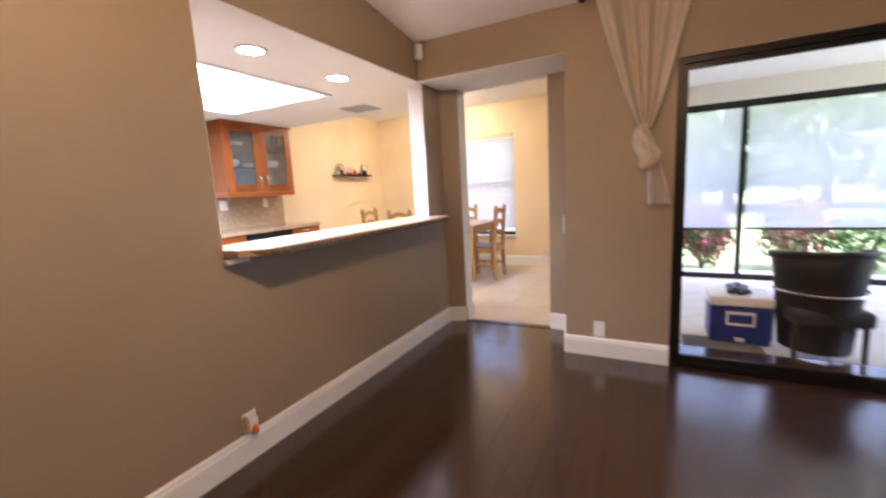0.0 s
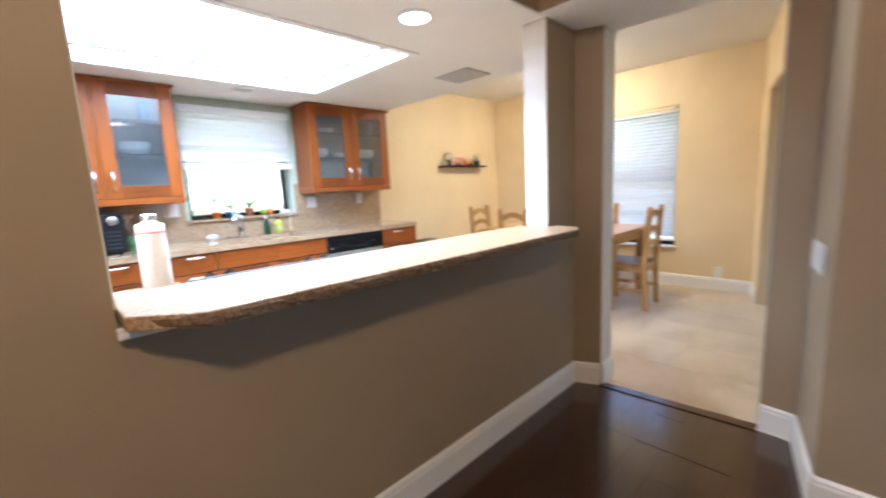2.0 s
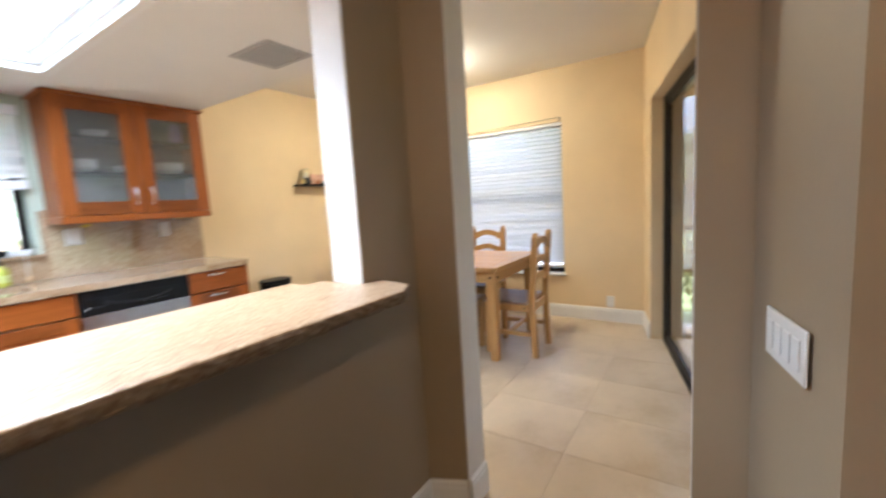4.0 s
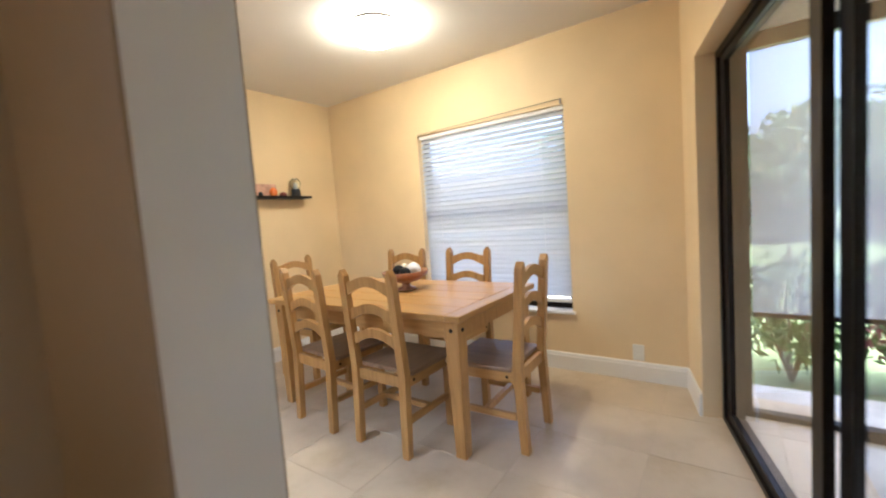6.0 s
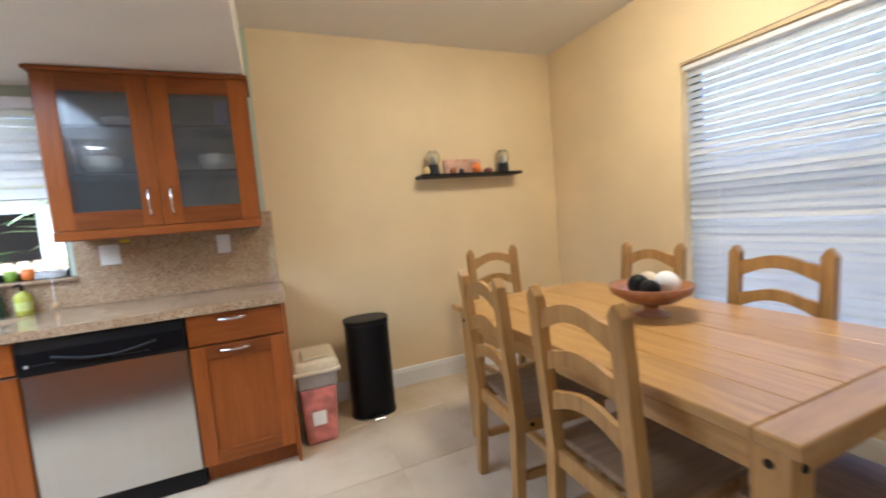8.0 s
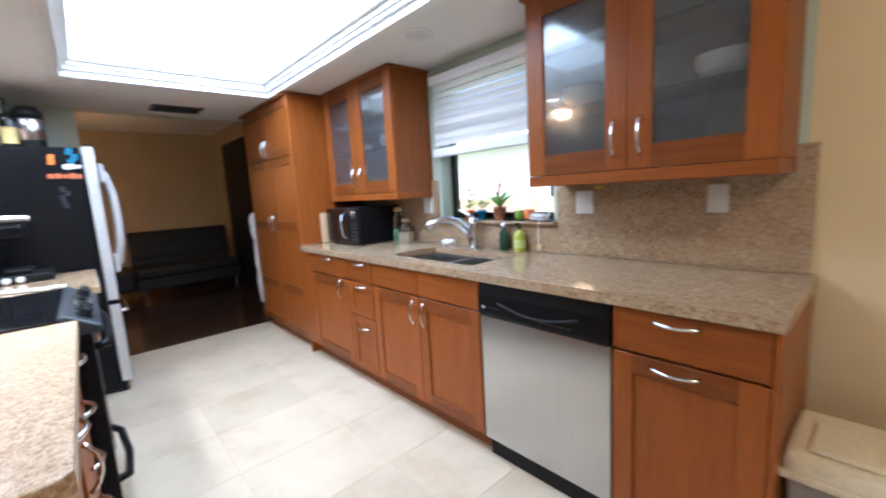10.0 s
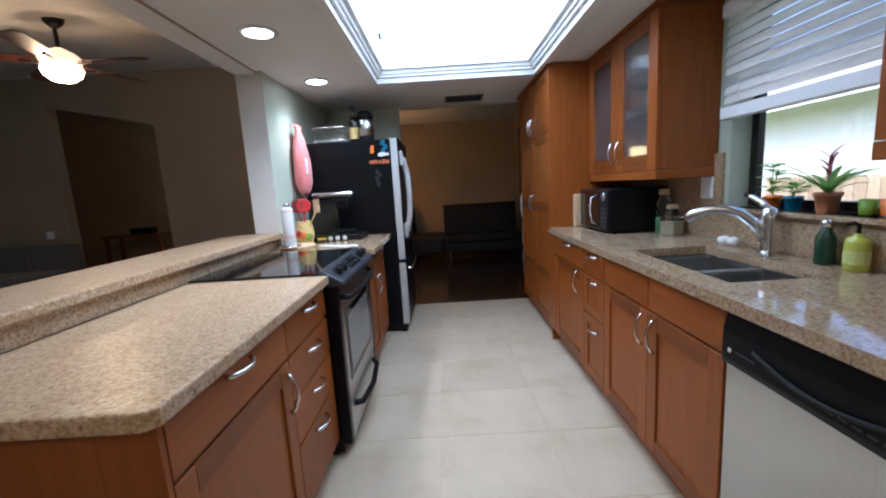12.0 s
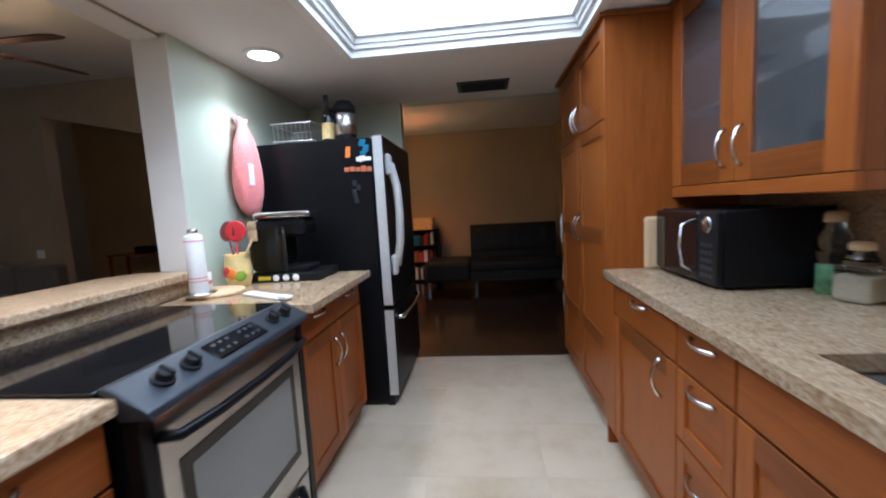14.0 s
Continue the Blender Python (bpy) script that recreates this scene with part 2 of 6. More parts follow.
CURTAIN = sheer("sheer_cream_curtain", (0.78, 0.7, 0.58), 0.12, 0.35)
SCREEN = sheer("grey_roller_screen", (0.66, 0.645, 0.64), 0.55, 0.75)
PANE = glass("window_glass")
FROST = glass("patterned_cabinet_glass", (0.58, 0.61, 0.62), 0.16)
FROST.node_tree.nodes["Principled BSDF"].inputs["Transmission Weight"].default_value = 0.95
FROST.node_tree.nodes["Principled BSDF"].inputs["Coat Weight"].default_value = 1.0
CLEAR = glass("clear_glass", (0.97, 1, 0.98))
BOWLW = wood("turned_bowl_wood", (0.2, 0.07, 0.025), (0.36, 0.15, 0.06), "x", 0.3, 0.3)
CONCRETE = plain("patio_concrete", (0.52, 0.5, 0.46), 0.85, 0, 8, 0.12, 0.3)
STUCCO = plain("outside_stucco", (0.8, 0.76, 0.68), 0.9, 0, 50, 0.08, 0.4)
GRASS = plain("lawn", (0.13, 0.165, 0.06), 0.9, 0, 6, 0.35, 0.6)
LEAF_G = leaf("green_leaves", (0.04, 0.11, 0.02), (0.14, 0.26, 0.06))
HOUSELEAF = sheer("houseplant_leaf", (0.34, 0.56, 0.16), 0.0, 0.45)
LEAF_R = leaf("red_leaves", (0.24, 0.03, 0.06), (0.5, 0.14, 0.18))
LEAF_T = leaf("tree_leaves", (0.05, 0.09, 0.03), (0.12, 0.18, 0.07))
BARK = plain("bark", (0.14, 0.1, 0.07), 0.9, 0, 20, 0.3, 0.6)
LEATHER = plain("black_leather", (0.006, 0.005, 0.0045), 0.62, 0, 120, 0.2, 0.2)
GREYCLOTH = plain("grey_cloth", (0.12, 0.108, 0.095), 0.9, 0, 150, 0.2, 0.2, 0, 0.2)
TERRA = plain("terracotta", (0.42, 0.17, 0.08), 0.8, 0, 60, 0.12, 0.15)
ORANGE = plain("orange_glaze", (0.75, 0.2, 0.03), 0.3, 0, 30, 0.08, 0)
BLUE = plain("blue_plastic", (0.015, 0.03, 0.2), 0.4, 0, 40, 0.1, 0.03)
TEAL = plain("teal_glaze", (0.02, 0.16, 0.28), 0.35, 0, 40, 0.1, 0)
GREENP = plain("lime_green_plastic", (0.22, 0.36, 0.03), 0.4, 0, 40, 0.1, 0)
RED = plain("red_plastic", (0.55, 0.025, 0.03), 0.35, 0, 40, 0.1, 0)
PINKC = plain("coral_cloth", (0.85, 0.27, 0.26), 0.85, 0, 90, 0.12, 0.25, 0, 0.2)
PAPER = plain("white_paper", (0.83, 0.82, 0.8), 0.85, 0, 150, 0.04, 0.15)
LIGHTWOOD = wood("light_wood", (0.5, 0.33, 0.17), (0.68, 0.5, 0.3), "z", 0.5, 0.0)
YELLOW = plain("pale_yellow_glaze", (0.72, 0.55, 0.22), 0.3, 0, 30, 0.15, 0)
PANEL = glow("light_panel", (0.9, 0.96, 1.0), PANEL_GLOW)
DOWNL = glow("downlight_lens", (1.0, 0.93, 0.84), DOWN_GLOW)
DININGL = glow("dining_lamp_glass", (1.0, 0.8, 0.5), DINING_GLOW)
FANL = glow("fan_lamp_glass", (1.0, 0.62, 0.29), FAN_GLOW)


# ---- building helpers ----
def part(name, bm, mat, parent=None, label="", smooth=False):
    me = bpy.data.meshes.new(name)
    bmesh.ops.recalc_face_normals(bm, faces=bm.faces)
    bm.to_mesh(me)
    bm.free()
    me.materials.append(mat)
    if smooth:
        me.polygons.foreach_set("use_smooth", [True] * len(me.polygons))
    ob = new(name, me)
    if parent:
        ob.parent = parent
    if label:
        ob["label"] = label
    return ob


def thing(name, label, category, m=None, group=""):
    e = tagged(new(name), label, category, group)
    e.empty_display_size = 0.05
    if m is not None:
        e.matrix_world = m
    return e


def bx(bm, x0, x1, y0, y1, z0, z1, bevel=0.0, seg=1):
    r = bmesh.ops.create_cube(bm, size=1, matrix=Matrix.Translation(((x0 + x1) / 2, (y0 + y1) / 2, (z0 + z1) / 2)) @ Matrix.Diagonal((abs(x1 - x0), abs(y1 - y0), abs(z1 - z0), 1)))
    if bevel:
        es = {e for v in r["verts"] for e in v.link_edges}
        bmesh.ops.bevel(bm, geom=list(es), offset=bevel, segments=seg, affect="EDGES", profile=0.5)
    return bm


def box(*a, **k):
    return bx(bmesh.new(), *a, **k)


def cyl(bm, x, y, z0, z1, r, r2=None, seg=24):
    bmesh.ops.create_cone(bm, cap_ends=True, segments=seg, radius1=r, radius2=r if r2 is None else r2, depth=z1 - z0, matrix=Matrix.Translation((x, y, (z0 + z1) / 2)))
    return bm


def lathe(bm, prof, seg=24, at=(0, 0, 0)):
    """A turned shape from (radius, height) pairs."""
    rings = []
    for r, z in prof:
        rings.append([bm.verts.new((at[0] + max(r, 0.0005) * math.cos(2 * math.pi * i / seg), at[1] + max(r, 0.0005) * math.sin(2 * math.pi * i / seg), at[2] + z)) for i in range(seg)])
    for a, b in zip(rings, rings[1:]):
        for i in range(seg):
            bm.faces.new((a[i], a[(i + 1) % seg], b[(i + 1) % seg], b[i]))
    bm.faces.new(rings[0][::-1])
    bm.faces.new(rings[-1])
    return bm


def tube(bm, pts, r, seg=8, flat=1.0):
    """A round bar along points; flat squeezes it sideways."""
    pts = [Vector(p) for p in pts]
    rings = []
    for i, p in enumerate(pts):
        d = (pts[min(i + 1, len(pts) - 1)] - pts[max(i - 1, 0)]).normalized()
        up = Vector((0, 0, 1)) if abs(d.z) < 0.9 else Vector((1, 0, 0))
        a = d.cross(up).normalized()
        b = a.cross(d)
        rr = r[i] if isinstance(r, (list, tuple)) else r
        rings.append([bm.verts.new(p + a * rr * flat * math.cos(2 * math.pi * k / seg) + b * rr * math.sin(2 * math.pi * k / seg)) for k in range(seg)])
    for a, b in zip(rings, rings[1:]):
        for k in range(seg):
            bm.faces.new((a[k], a[(k + 1) % seg], b[(k + 1) % seg], b[k]))
    bm.faces.new(rings[0][::-1])
    bm.faces.new(rings[-1])
    return bm


def prism(bm, pts, z0, z1):
    lo = [bm.verts.new((x, y, z0)) for x, y in pts]
    hi = [bm.verts.new((x, y, z1)) for x, y in pts]
    n = len(pts)
    for i in range(n):
        bm.faces.new((lo[i], lo[(i + 1) % n], hi[(i + 1) % n], hi[i]))
    bm.faces.new(lo[::-1])
    bm.faces.new(hi)
    return bm


def slab(pts, y0, y1, bm=None):
    """An outline in x and z, given depth along y."""
    bm = bm or bmesh.new()
    a = [bm.verts.new((x, y0, z)) for x, z in pts]
    b = [bm.verts.new((x, y1, z)) for x, z in pts]
    n = len(pts)
    for i in range(n):
        bm.faces.new((a[i], a[(i + 1) % n], b[(i + 1) % n], b[i]))
    bm.faces.new(a[::-1])
    bm.faces.new(b)
    return bm


def setting(name, bm, mat, label="", m=None):
    ob = tagged(part(name, bm, mat, None, label), kind="structure")
    if m is not None:
        ob.matrix_world = m
    return ob


def holed(u0, u1, z0, z1, holes, v0, v1, along="x"):
    """A wall with rectangular openings, (u0, u1, z0, z1) each."""
    bm = bmesh.new()
    us = sorted({u0, u1, *[k for h in holes for k in h[:2]]})
    zs = sorted({z0, z1, *[k for h in holes for k in h[2:]]})
    for a, b in zip(us, us[1:]):
        for c, d in zip(zs, zs[1:]):
            if any(h[0] < (a + b) / 2 < h[1] and h[2] < (c + d) / 2 < h[3] for h in holes):
                continue
            if along == "x":
                bx(bm, a, b, v0, v1, c, d)
            else:
                bx(bm, v0, v1, a, b, c, d)
    bmesh.ops.remove_doubles(bm, verts=bm.verts, dist=1e-5)
    return bm


# ---- structure ----
KZ, DZ = 2.12, 2.53            # kitchen and dining ceilings
HZ = 2.106                     # underside of the headers
BAR_Y0, BAR_Y1 = -2.80, -2.66  # bar wall
WX0, WX1, WZ0, WZ1 = -1.97, -1.06, 1.085, 2.03   # kitchen window
EX = 2.30
DY0, DY1, DWZ0, DWZ1 = -2.555, -1.19, 0.46, 2.01  # dining window

setting("wall_north_kitchen", holed(-4.4, -0.03, 0, 2.7, [(WX0, WX1, WZ0, WZ1)], 0, 0.16), SAGE)
setting("wall_north_dining", box(-0.03, EX + 0.16, 0, 0.16, 0, 2.7), CREAM)
setting("wall_north_family", box(-8.16, -4.4, 0, 0.16, 0, 2.7), BEIGE)
setting("wall_east", holed(-3.6, 0, 0, 2.7, [(DY0, DY1, DWZ0, DWZ1)], EX, EX + 0.16, "y"), CREAM)
# slanted dining wall with its sliding door, in its own axes
SLANT = Matrix.Translation((EX + 0.02, -3.3, 0)) @ Matrix.Rotation(math.atan2(-0.22, -1), 4, "Z")
setting("wall_south_dining", holed(-0.16, 2.92, 0, 2.7, [(0.42, 2.62, -0.001, 2.0)], 0.0, 0.16), CREAM, m=SLANT)

# bar wall: tall part, half wall, header, pier
setting("wall_bar_living", box(-4.8, -2.775, BAR_Y0, -2.732, 0, 3.6), TAN)
setting("wall_bar_kitchen", box(-4.4, -2.775, -2.732, -2.622, 0, KZ), SAGE)
setting("wall_half", box(-2.775, -0.89, BAR_Y0, BAR_Y1, 0, 0.978), TAN)
setting("wall_bar_header", box(-2.775, -0.89, BAR_Y0, BAR_Y1, HZ, 3.6), TAN)
pier = bmesh.new()
prism(pier, [(-0.89, BAR_Y0), (-0.6, BAR_Y0), (-0.535, -2.945), (-0.385, -2.945), (-0.385, BAR_Y1), (-0.89, BAR_Y1)], 0, HZ)
setting("wall_pier", pier, TAN)
setting("jamb_bar_east", box(-0.894, -0.89, BAR_Y0 + 0.003, BAR_Y1 - 0.002, 1.02, HZ - 0.008), JAMB)
setting("jamb_bar_west", box(-2.775, -2.771, BAR_Y0 + 0.003, -2.624, 1.02, HZ - 0.008), JAMB)
setting("jamb_passage", box(-0.53, -0.39, -2.949, -2.945, 0, HZ - 0.008), JAMB)
# passage header and the splayed wall beside it
setting("wall_passage_header", box(-0.96, -0.385, -4.1, BAR_Y0, HZ, 3.6), TAN)
setting("wall_header_stub", box(-0.89, -0.385, BAR_Y0, BAR_Y1, HZ, 3.6), TAN)
splay = prism(bmesh.new(), [(-0.96, -3.945), (-0.505, -3.862), (-0.485, -3.725), (-0.385, -3.725), (-0.385, -4.1), (-0.96, -4.1)], 0, HZ)
setting("wall_splay", splay, TAN)
setting("jamb_passage_east", box(-0.48, -0.389, -3.725, -3.721, 0, HZ - 0.008), JAMB)
setting("soffit_passage", box(-0.956, -0.389, -3.94, -2.805, HZ - 0.006, HZ), CEIL)
setting("soffit_bar", box(-2.78, -0.895, BAR_Y0 + 0.004, BAR_Y1, HZ - 0.006, HZ), CEIL)
setting("wall_patio", holed(-9.0, -4.1, 0, 3.6, [(-8.4, -4.61, -0.001, 1.945)], -0.96, -0.8, "y"), TAN)
setting("wall_living_south", box(-8.2, -0.8, -9.16, -9.0, 0, 4.0), TAN)
setting("wall_living_west", box(-6.16, -6.0, -5.6, -3.3, 0, 4.0), TAN)
setting("wall_living_west_lit", box(-6.16, -6.0, -9.0, -7.13, 0, 4.0), TAN)
hh = slab([(-7.13, 2.76), (-7.13, 4.0), (-5.6, 4.0), (-5.6, 2.42)], -6.16, -6.0)
hh.transform(Matrix(((0, 1, 0, 0), (1, 0, 0, 0), (0, 0, 1, 0), (0, 0, 0, 1))))
setting("wall_hall_header", hh, TAN)
setting("wall_far_west", box(-8.16, -8.0, -9.0, 0, 0, 4.0), BEIGE)
setting("wall_hall_side", box(-8.0, -6.16, -9.0, -8.84, 0, 4.0), TAN)
setting("wall_fridge_end", box(-4.4, -4.28, BAR_Y1, -1.855, 0, 2.6), SAGE)
setting("wall_pantry_end", box(-4.4, -4.28, -0.44, 0, 0, KZ), SAGE)
setting("wall_family_header", box(-4.5, -4.402, -1.855, 0, KZ + 0.002, 2.6), SAGE)

# ceilings
ck = holed(-4.4, -0.06, -2.66, 0, [(-3.28, -1.04, -1.93, -0.65)], 0, 1)
bmesh.ops.transform(ck, matrix=Matrix(((1, 0, 0, 0), (0, 0, 1, 0), (0, 0.14, 0, KZ), (0, 0, 0, 1))), verts=ck.verts)
setting("ceiling_kitchen", ck, CEIL)
setting("ceiling_soffit_face", box(-0.08, -0.06, -2.66, 0, KZ + 0.14, DZ + 0.1), CEIL)
setting("ceiling_soffit_front", box(-0.384, -0.364, -3.98, -2.66, HZ, DZ + 0.1), CREAM)
setting("ceiling_soffit_link", box(-0.364, -0.08, -2.68, -2.66, KZ, DZ + 0.1), CREAM)
setting("ceiling_dining", box(-0.364, EX + 0.16, -4.3, 0.16, DZ, DZ + 0.1), CEIL)
cl = bmesh.new()
slab([(-0.9, 2.385), (-8.2, 3.5), (-8.2, 3.6), (-0.9, 2.485)], -9.16, BAR_Y0 + 0.01, cl)
setting("ceiling_living", cl, CEIL)
setting("ceiling_family", box(-8.16, -4.28, -2.9, 0.16, 2.5, 2.6), CEIL)
# lit recess in the kitchen ceiling
RX0, RX1, RY0, RY1 = -3.28, -1.04, -1.93, -0.65
rec = bmesh.new()
for a in ((RX0 - 0.02, RX0, RY0, RY1), (RX1, RX1 + 0.02, RY0, RY1), (RX0 - 0.02, RX1 + 0.02, RY0 - 0.02, RY0), (RX0 - 0.02, RX1 + 0.02, RY1, RY1 + 0.02)):
    bx(rec, *a, KZ + 0.14, KZ + 0.4)
setting("ceiling_recess_sides", rec, CEIL)
lb = thing("ceiling_light_box", "large recessed light box with white moulded frame in the kitchen ceiling", "ceiling light", Matrix.Translation(((RX0 + RX1) / 2, (RY0 + RY1) / 2, KZ)))
hx, hy = (RX1 - RX0) / 2 - 0.02, (RY1 - RY0) / 2 - 0.02
part("diffuser", box(-hx, hx, -hy, hy, 0.33, 0.345), PANEL, lb, "glowing white diffuser panel")
# stepped crown inside the opening: (inward, up) pairs
CROWN = [(-0.045, -0.012), (0.0, -0.012), (0.0, 0.028), (0.02, 0.028), (0.02, 0.05), (0.034, 0.05), (0.034, 0.078), (0.06, 0.078), (0.06, 0.31), (-0.015, 0.31), (-0.015, -0.001), (-0.045, -0.001)]
for rot, a, b in ((0, hx, hy), (180, hx, hy), (90, hy, hx), (-90, hy, hx)):
    bm = bmesh.new()
    lo = [bm.verts.new((-(a - o), -b + o, z)) for o, z in CROWN]
    hi = [bm.verts.new((a - o, -b + o, z)) for o, z in CROWN]
    for i in range(len(CROWN)):
        k = (i + 1) % len(CROWN)
        bm.faces.new((lo[i], lo[k], hi[k], hi[i]))
    bm.faces.new(lo)
    bm.faces.new(hi[::-1])
    part("moulding", bm, TRIM, lb).matrix_basis = Matrix.Rotation(radians(rot), 4, "Z")
part("latch", box(-0.95, -0.91, -hy + 0.062, -hy + 0.08, 0.26, 0.3, 0.004), GREYPL, lb, "small grey panel latch")

# floors below their tiles and planks
setting("floor_kitchen", prism(bmesh.new(), [(-4.25, -2.67), (-0.515, -2.67), (-0.515, -4.0), (EX, -4.0), (EX, 0), (-4.25, 0)], -0.12, -0.002), GROUT)
setting("floor_living", box(-8.0, -0.517, -9.0, -2.69, -0.12, -0.0125), PLANK)
setting("floor_family", box(-8.0, -4.25, -2.69, 0, -0.12, -0.0125), PLANK)


# ---- kitchen cabinets ----
def bow_handle(parent, cx, y, cz, length=0.13, upright=True):
    """A bow-shaped pull, its feet on the face at y."""
    pts = []
    for i in range(13):
        s = i / 12
        k = (s - 0.5) * length
        o = 0.004 + 0.03 * math.sin(math.pi * s) ** 0.7
        pts.append((cx, y - o, cz + k) if upright else (cx + k, y - o, cz))
    part("handle", tube(bmesh.new(), pts, [0.0075 - 0.002 * math.sin(math.pi * i / 12) for i in range(13)], 8), CHROME, parent, "bow-shaped brushed metal handle", True)


def door_front(parent, x0, x1, z0, z1, y, glazed=False, handle=None):
    """A framed door: stiles, rails and a sunk panel or a pane."""
    st, ft = (0.088 if glazed else 0.068), 0.02
    d = part("door", box(x0, x0 + st, y - ft, y, z0, z1, 0.002), CHERRY, parent)
    part("stile", box(x1 - st, x1, y - ft, y, z0, z1, 0.002), CHERRY, d)
    part("rail", box(x0 + st, x1 - st, y - ft + 0.0005, y, z1 - st, z1, 0.0015), CHERRY_R, d)
    part("rail", box(x0 + st, x1 - st, y - ft + 0.0005, y, z0, z0 + st, 0.0015), CHERRY_R, d)
    if glazed:
        p = part("glass_pane", box(x0 + st - 0.004, x1 - st + 0.004, y - 0.012, y - 0.008, z0 + st - 0.004, z1 - st + 0.004), FROST, d, "lightly patterned glass pane")
        p.visible_shadow = False
    else:
        part("panel", box(x0 + st - 0.003, x1 - st + 0.003, y - 0.011, y - 0.001, z0 + st - 0.003, z1 - st + 0.003), CHERRY, d)
    if handle:
        bow_handle(d, handle[0], y - ft, handle[1], 0.14, handle[2] == "v")
    return d


def drawer_front(parent, x0, x1, z0, z1, y, handle=None, framed=False):
    ft = 0.02
    if framed:
        s = 0.05
        d = part("drawer", box(x0 + s - 0.003, x1 - s + 0.003, y - 0.011, y - 0.001, z0 + s - 0.003, z1 - s + 0.003), CHERRY_H, parent)
        for za, zb in ((z0, z0 + s), (z1 - s, z1)):
            part("rail", box(x0 + s, x1 - s, y - ft + 0.0005, y, za, zb, 0.0015), CHERRY_H, d)
        for xa, xb in ((x0, x0 + s), (x1 - s, x1)):
            part("stile", box(xa, xb, y - ft, y, z0, z1, 0.0015), CHERRY, d)
    else:
        d = part("drawer", box(x0, x1, y - ft, y, z0, z1, 0.002), CHERRY_H, parent)
    if handle:
        bow_handle(d, handle[0], y - ft, handle[1], 0.13, False)
    return d


G = 0.0025


def base_cabinet(m, w, fronts, label, ends=(), d=0.58, top=0.868, group="base cabinets"):
    """Carcass, toe kick and fronts; local x across, front towards -y, back at y 0."""
    e = thing("base_cabinet", label, "cabinet", m, group)
    part("carcass", box(0.001, w - 0.001, -d, -0.01, 0.1, top), CHERRY_D, e)
    part("toe_kick", box(0.001, w - 0.001, -d + 0.05, -d + 0.065, 0, 0.1), CHERRY_D, e)
    for s in ends:
        x = 0.0 if s == "l" else w
        part("end_panel", box(x - 0.016, x - 0.001, -d - 0.02, -0.01, 0, 0.868, 0.001) if s == "l" else box(x + 0.001, x + 0.016, -d - 0.02, -0.01, 0, 0.868, 0.001), CHERRY, e)
    for f in fronts:
        k, x0, x1, z0, z1 = f[:5]
        h = f[5] if len(f) > 5 else None
        if k == "door":
            door_front(e, x0 + G, x1 - G, z0 + G, z1 - G, -d, False, h)
        else:
            drawer_front(e, x0 + G, x1 - G, z0 + G, z1 - G, -d, h, k == "framed")
    return e


def at(x, y, z=0, rz=0):
    return pose(x, y, z, 0, 0, rz)


RUN = -0.03  # back of the base cabinets along the window wall
base_cabinet(at(-0.437, RUN), 0.435, [("drawer", 0, 0.435, 0.715, 0.866, (0.2, 0.835)), ("door", 0, 0.435, 0.105, 0.71, (0.2, 0.68, "h"))], "cherry-brown base cabinet with one drawer above a panelled door", ("r",))
base_cabinet(at(-1.972, RUN), 0.912, [("drawer", 0, 0.456, 0.725, 0.866), ("drawer", 0.456, 0.912, 0.725, 0.866), ("door", 0, 0.456, 0.105, 0.72, (0.42, 0.627, "v")), ("door", 0.456, 0.912, 0.105, 0.72, (0.512, 0.627, "v"))], "cherry-brown sink cabinet with two panelled doors under the sink", top=0.66)
base_cabinet(at(-2.275, RUN), 0.3, [("drawer", 0, 0.3, 0.725, 0.866, (0.16, 0.842)), ("framed", 0, 0.3, 0.49, 0.72, (0.16, 0.695)), ("framed", 0, 0.3, 0.105, 0.485, (0.16, 0.413))], "narrow cherry-brown base cabinet with three drawers")
base_cabinet(at(-3.02, RUN), 0.742, [("drawer", 0.13, 0.742, 0.725, 0.866, (0.45, 0.842)), ("door", 0.13, 0.742, 0.105, 0.72, (0.64, 0.635, "v")), ("drawer", 0, 0.128, 0.105, 0.866)], "cherry-brown base cabinet with drawer and door beside the pantry")
# peninsula side, fronts towards the aisle
PEN = -2.56
base_cabinet(at(-0.63, PEN, 0, 180), 0.6, [("drawer", 0, 0.6, 0.725, 0.866, (0.285, 0.84)), ("door", 0, 0.6, 0.105, 0.72, (0.565, 0.61, "v"))], "cherry-brown peninsula cabinet with a drawer above a panelled door", ("l",), 0.527)
base_cabinet(at(-1.23, PEN, 0, 180), 0.46, [("drawer", 0, 0.46, 0.725, 0.866, (0.23, 0.835)), ("drawer", 0, 0.46, 0.555, 0.72, (0.23, 0.675)), ("drawer", 0, 0.46, 0.385, 0.55, (0.23, 0.505)), ("drawer", 0, 0.46, 0.105, 0.38, (0.23, 0.34))], "cherry-brown peninsula cabinet with four flat drawers", (), 0.527)
base_cabinet(at(-2.478, PEN, 0, 180), 0.8, [("drawer", 0, 0.4, 0.725, 0.866, (0.2, 0.82)), ("drawer", 0.4, 0.8, 0.725, 0.866, (0.6, 0.82)), ("door", 0, 0.4, 0.105, 0.72, (0.36, 0.58, "v")), ("door", 0.4, 0.8, 0.105, 0.72, (0.44, 0.58, "v"))], "cherry-brown cabinet with two doors between stove and refrigerator", (), 0.56)


def bowl(m, r, h, mat, label, category="bowl"):
    e = tagged(part("bowl", lathe(bmesh.new(), [(r * 0.45, 0), (r * 0.5, 0.004), (r * 0.8, h * 0.5), (r, h), (r * 0.96, h), (r * 0.75, h * 0.5), (r * 0.4, 0.01)], 20), mat, None, label, True), category=category)
    e.matrix_world = m
    return e


